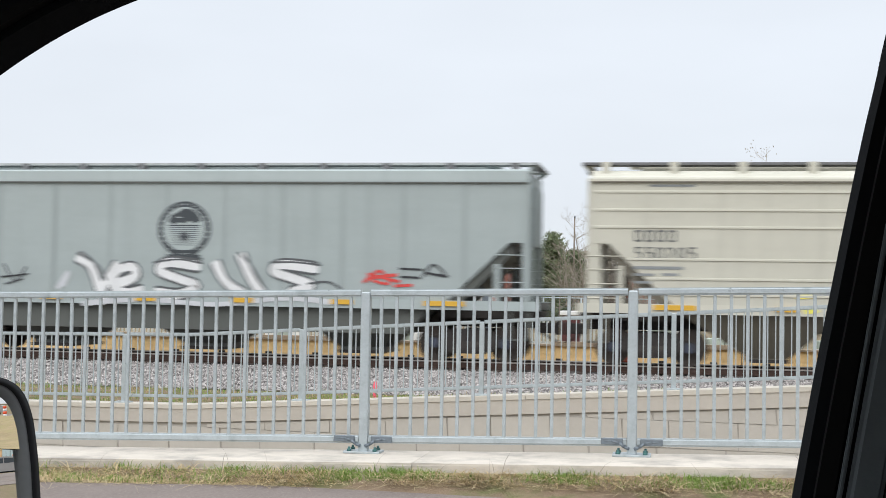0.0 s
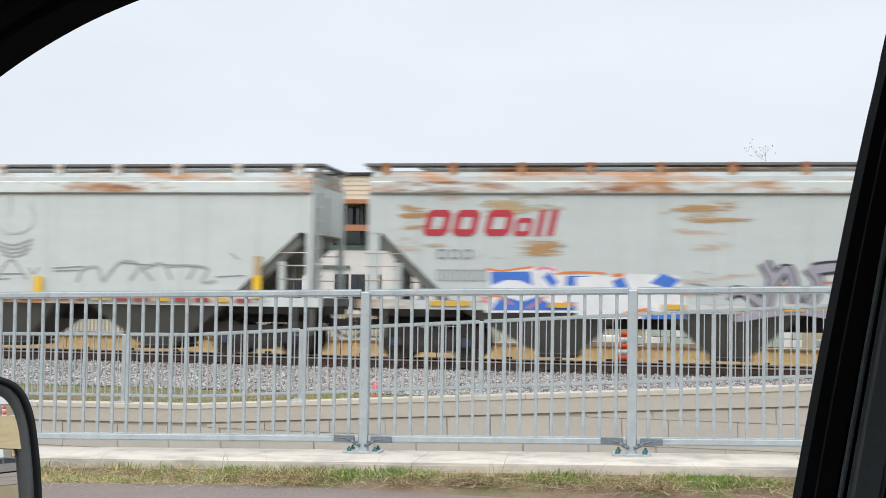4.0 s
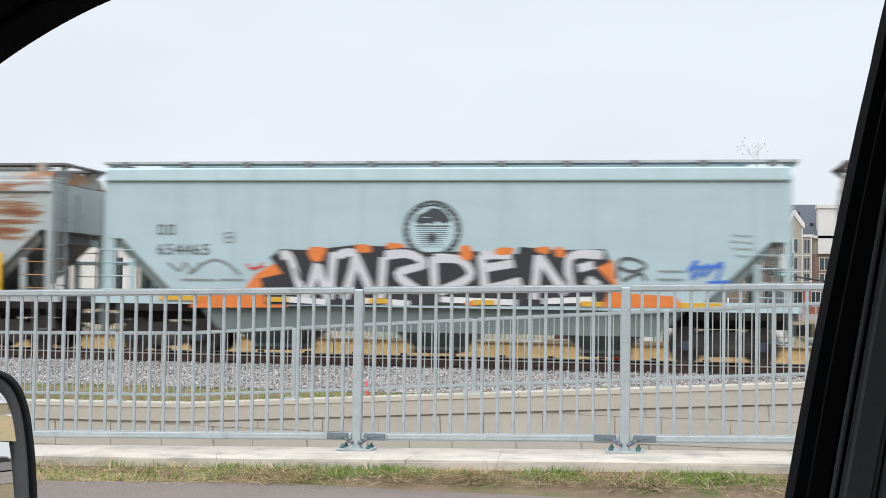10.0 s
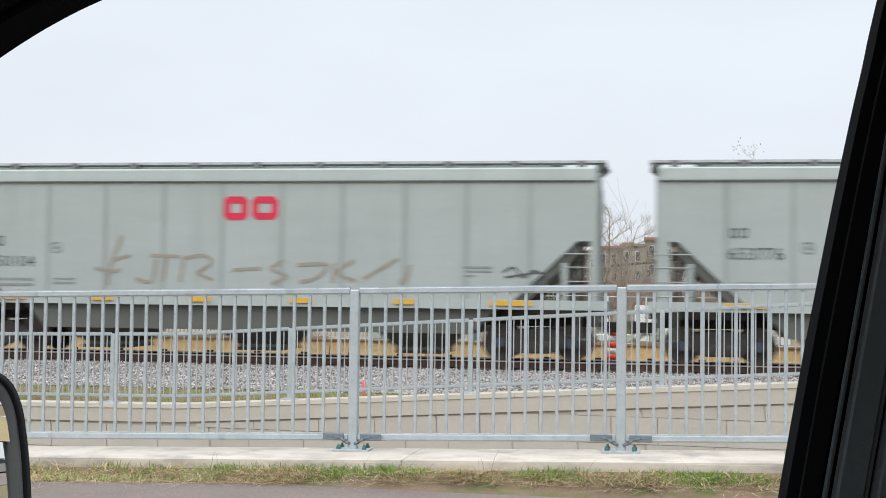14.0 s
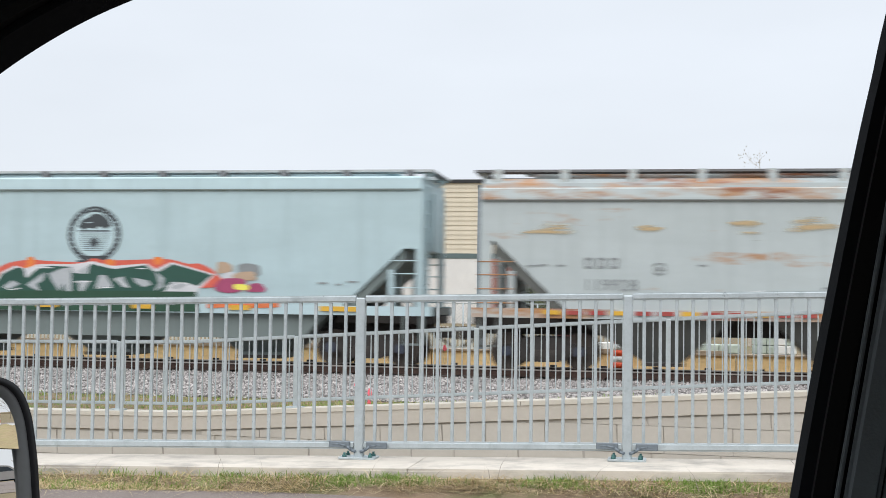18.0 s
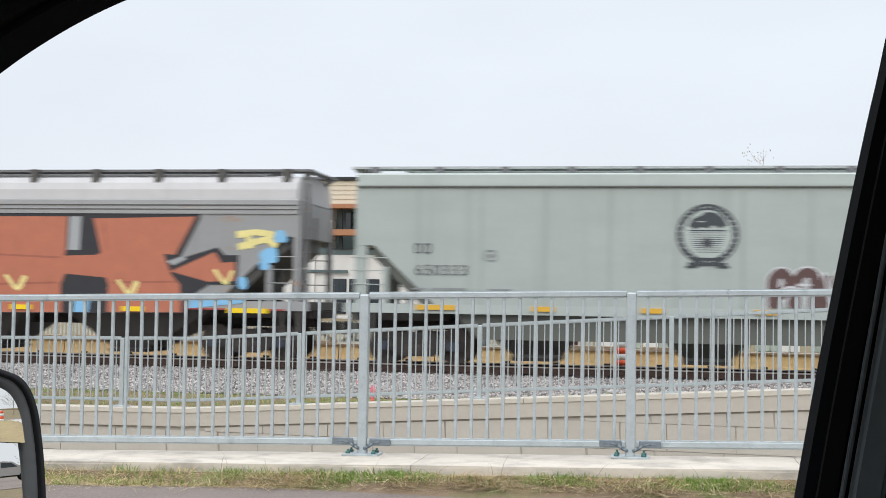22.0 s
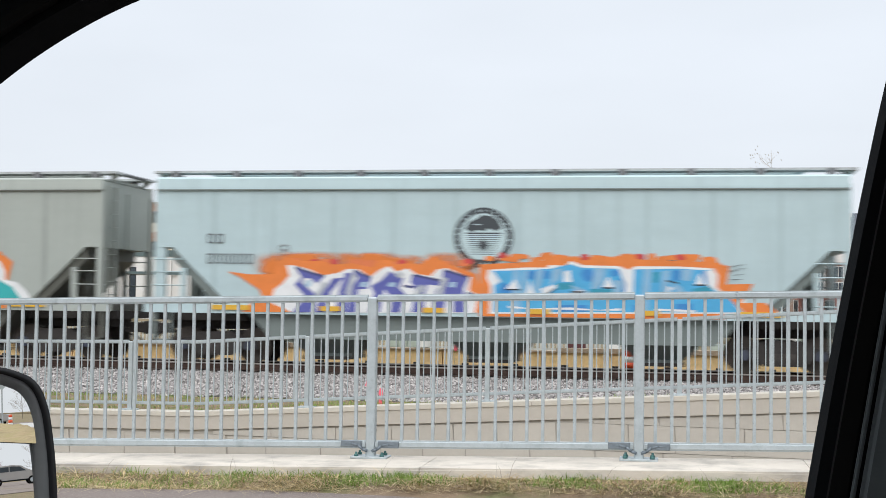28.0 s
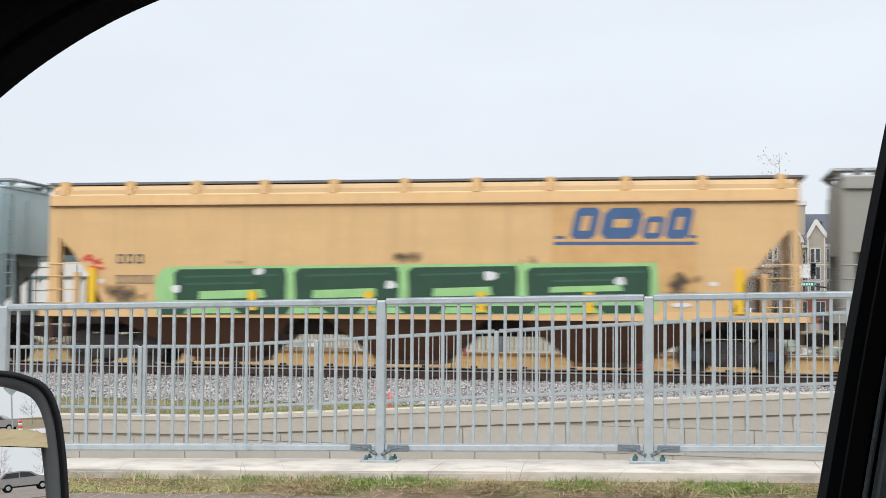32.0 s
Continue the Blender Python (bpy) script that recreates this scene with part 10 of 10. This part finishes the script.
c.brush(G_NAVY, 0.050, [7.56, 2.24, 7.74, 1.97, 8.19, 1.82], [8.15, 1.97, 8.40, 2.12, 8.63, 1.88], [8.74, 2.10, 9.01, 2.26, 9.15, 1.93], [9.37, 2.06, 9.56, 2.29, 9.92, 2.22, 9.98, 1.97, 9.62, 1.89], [9.51, 2.16, 9.89, 2.12], label="navy outline stroke")
c.fill(G_BUBBLE, [10.32, 2.21, 10.60, 2.56, 10.90, 2.49, 10.85, 2.29, 11.04, 2.19, 11.37, 2.17, 11.62, 2.32, 11.89, 2.47, 12.21, 2.37, 12.37, 2.52, 12.75, 2.58, 13.08, 2.29, 13.00, 1.90, 11.95, 1.83, 10.72, 1.82, 10.41, 1.94], soft=True, label="pale blue bubble graffiti")
c.brush(G_NAVY, 0.075, [10.32, 2.21, 10.60, 2.56, 10.90, 2.49, 10.85, 2.29, 11.04, 2.19, 11.37, 2.17, 11.62, 2.32, 11.89, 2.47, 12.21, 2.37, 12.37, 2.52, 12.75, 2.58, 13.08, 2.29, 13.00, 1.90, 11.95, 1.83, 10.72, 1.82, 10.41, 1.94, 10.32, 2.21], label="navy outline stroke")
c.brush(G_SKYP, 0.086, [10.52, 2.31, 10.69, 2.04, 11.13, 1.90], [11.10, 2.04, 11.34, 2.19, 11.56, 1.95], [11.67, 2.17, 11.94, 2.32, 12.08, 2.01], [12.30, 2.13, 12.48, 2.35, 12.83, 2.28, 12.89, 2.04, 12.54, 1.96], [12.43, 2.23, 12.81, 2.19], label="paler blue fill stroke")
c.brush(G_NAVY, 0.050, [10.59, 2.27, 10.76, 2.00, 11.20, 1.86], [11.17, 2.01, 11.41, 2.16, 11.63, 1.91], [11.74, 2.14, 12.01, 2.29, 12.15, 1.97], [12.36, 2.09, 12.55, 2.32, 12.90, 2.25, 12.96, 2.00, 12.61, 1.93], [12.50, 2.19, 12.88, 2.15], label="navy outline stroke")
c.brush(G_BLUE, 0.098, [13.30, 2.02, 13.66, 2.22, 14.04, 1.98], [13.35, 1.90, 14.09, 2.03], [13.54, 2.27, 13.97, 2.17], [13.25, 1.56, 13.78, 1.49], label="blue sprayed tag")
c.brush(M_INK, 0.061, [14.33, 2.59, 14.45, 2.18, 14.61, 2.59, 14.71, 2.23], [14.59, 2.66, 14.71, 2.76, 14.80, 2.64, 14.61, 2.59], [14.78, 2.55, 14.92, 2.23, 15.23, 2.53], [14.74, 2.11, 15.16, 2.38], [14.33, 2.42, 15.28, 2.53], label="dark lettered tag")
c.brush(G_FAINT, 0.049, [15.84, 3.40, 16.10, 3.61, 16.26, 3.28, 16.49, 3.59], [15.91, 3.20, 16.84, 3.40], [16.45, 3.66, 16.50, 3.21], [16.61, 3.28, 16.94, 3.33], label="faint grey scrawl")
c.dash(13.07, 13.58, 3.04, 3.07, G_FAINT)
c.dash(13.07, 13.58, 2.94, 2.97, G_FAINT)
c.dash(13.07, 13.58, 2.85, 2.88, G_FAINT)
c.dash(13.07, 13.58, 2.75, 2.78, G_FAINT)
c.dash(13.08, 13.58, 2.65, 2.68, G_FAINT)
c.dash(13.08, 13.58, 2.55, 2.58, G_FAINT)
c.dash(13.08, 13.58, 2.46, 2.49, G_FAINT)
c.data(1.9, 2.02, 2, 2)
c = Side(18)
c.fill(ORANGE_PATCH, [13.09, 4.24, 16.52, 4.21, 16.52, 1.97, 13.10, 1.95], label="cleaner repainted orange panel")
c.ring(13.52, 14.12, 3.23, 3.98, M_BLUE, 0.22)
c.ring(14.22, 15.14, 3.23, 3.97, M_BLUE, 0.22, 0.36)
c.ring(15.22, 15.69, 3.23, 3.76, M_BLUE, 0.22, 0.26)
c.ring(15.76, 16.32, 3.23, 3.96, M_BLUE, 0.22, 0.30)
c.dash(13.14, 16.52, 3.08, 3.16, M_BLUE)
c.dash(13.17, 13.41, 3.23, 3.30, M_BLUE)
c.dash(16.33, 16.52, 3.24, 3.31, M_BLUE)
c.blocks(1.91, 2.69, 2.63, 2.87, 3, M_INK)
c.blocks(1.91, 2.97, 2.11, 2.34, 6, M_INK)
c.fill(G_LGREEN, [3.02, 1.33, 2.98, 2.19, 3.19, 2.50, 3.49, 2.55, 8.31, 2.60, 12.13, 2.64, 15.59, 2.66, 15.64, 1.97, 15.59, 1.45], label="light green frame of the block letters")
c.fill(G_BOTTLE, [3.54, 1.70, 3.50, 2.37, 3.63, 2.48, 6.42, 2.52, 6.47, 2.35, 6.45, 1.71], label="bottle green block letter")
c.fill(G_BOTTLE, [6.71, 1.72, 6.67, 2.40, 6.80, 2.51, 9.29, 2.55, 9.35, 2.39, 9.33, 1.73], label="bottle green block letter")
c.fill(G_BOTTLE, [9.60, 1.73, 9.56, 2.44, 9.69, 2.54, 12.23, 2.58, 12.28, 2.42, 12.26, 1.75], label="bottle green block letter")
c.fill(G_BOTTLE, [12.51, 1.75, 12.48, 2.44, 12.60, 2.54, 15.40, 2.58, 15.45, 2.43, 15.43, 1.77], label="bottle green block letter")
c.fill(G_LGREEN, [4.17, 1.73, 4.19, 1.93, 5.86, 1.99, 5.92, 1.78], label="light green bar in a block letter")
c.fill(G_LGREEN, [7.14, 1.77, 7.16, 1.97, 8.73, 2.03, 8.78, 1.82], label="light green bar in a block letter")
c.fill(G_LGREEN, [10.18, 1.83, 10.21, 2.03, 11.61, 2.08, 11.66, 1.87], label="light green bar in a block letter")
c.fill(G_LGREEN, [13.05, 1.94, 13.07, 2.08, 14.75, 2.13, 14.80, 1.99], label="light green bar in a block letter")
c.fill(G_BOTTLE, [3.10, 1.33, 3.13, 1.51, 15.19, 1.65, 15.26, 1.46])
c.fill(G_LGREEN, [3.79, 1.36, 3.92, 1.52, 5.06, 1.53, 5.28, 1.39])
c.fill(G_LGREEN, [6.48, 1.38, 6.61, 1.54, 7.33, 1.54, 7.54, 1.41])
c.fill(G_LGREEN, [8.32, 1.40, 8.45, 1.55, 9.28, 1.56, 9.48, 1.42])
c.fill(G_LGREEN, [10.38, 1.42, 10.50, 1.57, 11.44, 1.57, 11.64, 1.44])
c.fill(G_LGREEN, [12.63, 1.43, 12.75, 1.58, 14.15, 1.59, 14.34, 1.46])
c.brush(G_DGREEN, 0.061, [3.77, 2.29, 6.20, 2.35], [7.00, 2.33, 9.09, 2.39], [9.86, 2.36, 12.01, 2.42], [12.75, 2.37, 15.31, 2.45], [3.78, 2.11, 5.67, 2.15], [13.12, 2.22, 14.58, 2.25], label="dark green brush streak")
c.dab(G_WHITE, 3.55, 1.99, 0.245, 0.196)
c.dab(G_WHITE, 5.75, 2.43, 0.245, 0.172)
c.dab(G_WHITE, 9.13, 2.11, 0.270, 0.196)
c.dab(G_WHITE, 11.61, 2.34, 0.319, 0.221)
c.dab(G_WHITE, 14.72, 2.22, 0.245, 0.196)
c.dab(G_WHITE, 1.53, 2.18, 0.172, 0.123)
c.dab(G_WHITE, 16.90, 2.16, 0.172, 0.123)
c.dab(G_WHITE, 16.16, 1.66, 0.490, 0.098)
c.brush(G_RED, 0.074, [0.98, 2.71, 1.21, 2.84, 1.35, 2.63, 1.49, 2.76], [1.21, 2.55, 1.61, 2.50], [1.09, 2.76, 1.55, 2.63], label="small red scrawl")
SOOT = wash_paint("black_soot", (0.30, 0.20, 0.11), (0.14, 0.10, 0.07), (0.06, 0.05, 0.04), 5, 0.42, (1.6, 1, 1.6))
c.wash(15.61, 16.73, 1.63, 2.54, SOOT, "soot_mark", "dark sooty smudge")
c.wash(9.02, 9.98, 2.52, 2.96, SOOT, "soot_mark", "dark sooty smudge")
c.wash(12.19, 12.87, 2.57, 2.90, SOOT, "soot_mark", "dark sooty smudge")
c.wash(1.36, 2.95, 1.59, 2.19, SOOT, "soot_mark", "dark sooty smudge")
c.wash(4.79, 5.40, 2.55, 2.76, SOOT, "soot_mark", "dark sooty smudge")
for k, xs, tall in ((5, (1.45, 4.95, 7.35, 10.0, 12.6, 15.6), (0, 5)), (18, (1.2, 5.5, 8.5, 11.3, 13.9, 17.4), (0, 5)), (2, (4.68, 7.15, 9.67), ()), (7, (1.3, 15.7), (0, 1))):
    root, h = BUILT[k]
    for i, x in enumerate(xs):
        z0 = 1.46
        z1 = 2.52 if i in tall else 1.95
        part("grab_post", box(x - h - 0.10, x - h + 0.10, -1.71, -1.64, z0, z1), M_YHANDLE, root, "bright yellow painted post")


M_TANPOST = mat("dusty_tan_post_paint", (0.47, 0.36, 0.22), 0.8, vary=0.2, scale=4)
root, h = BUILT[2]
for x, z0, z1 in ((1.08, 2.08, 2.30), (15.53, 1.47, 2.04)):
    post = part("grab_post", box(x - h - 0.10, x - h + 0.10, -1.70, -1.64, 1.46, 2.52), M_TANPOST, root, "dusty tan painted post")
    part("reflector", box(x - h - 0.105, x - h + 0.105, -1.715, -1.702, z0, z1), M_YHANDLE, post, "bright yellow band")


# ---- what moves ----
def motions():
    times = [0, 2, 4, 6, 8, 10, 12, 14, 16, 18, 20, 22, 24, 26, 28, 30, 32]
    for root, centre in CARS:
        walk(root, [(t, pose(centre + rolled(t), TRACK_Y, RAIL_Z)) for t in times])
    steps = [i * 2 / 30 for i in range(481)]
    for side, group in zip((-0.89, 0.89), WHEELSETS):
        lead = group[0]
        walk(lead, [(t, Matrix.Translation((side, 0, 0.455)) @ Matrix.Rotation((rolled(t) - rolled(0)) / 0.455, 4, "Y")) for t in steps])
        keys = lead.animation_data
        for other in group[1:]:
            other.rotation_mode = "QUATERNION"
            other.animation_data_create()
            other.animation_data.action = keys.action
            other.animation_data.action_slot = keys.action_slot


motions()
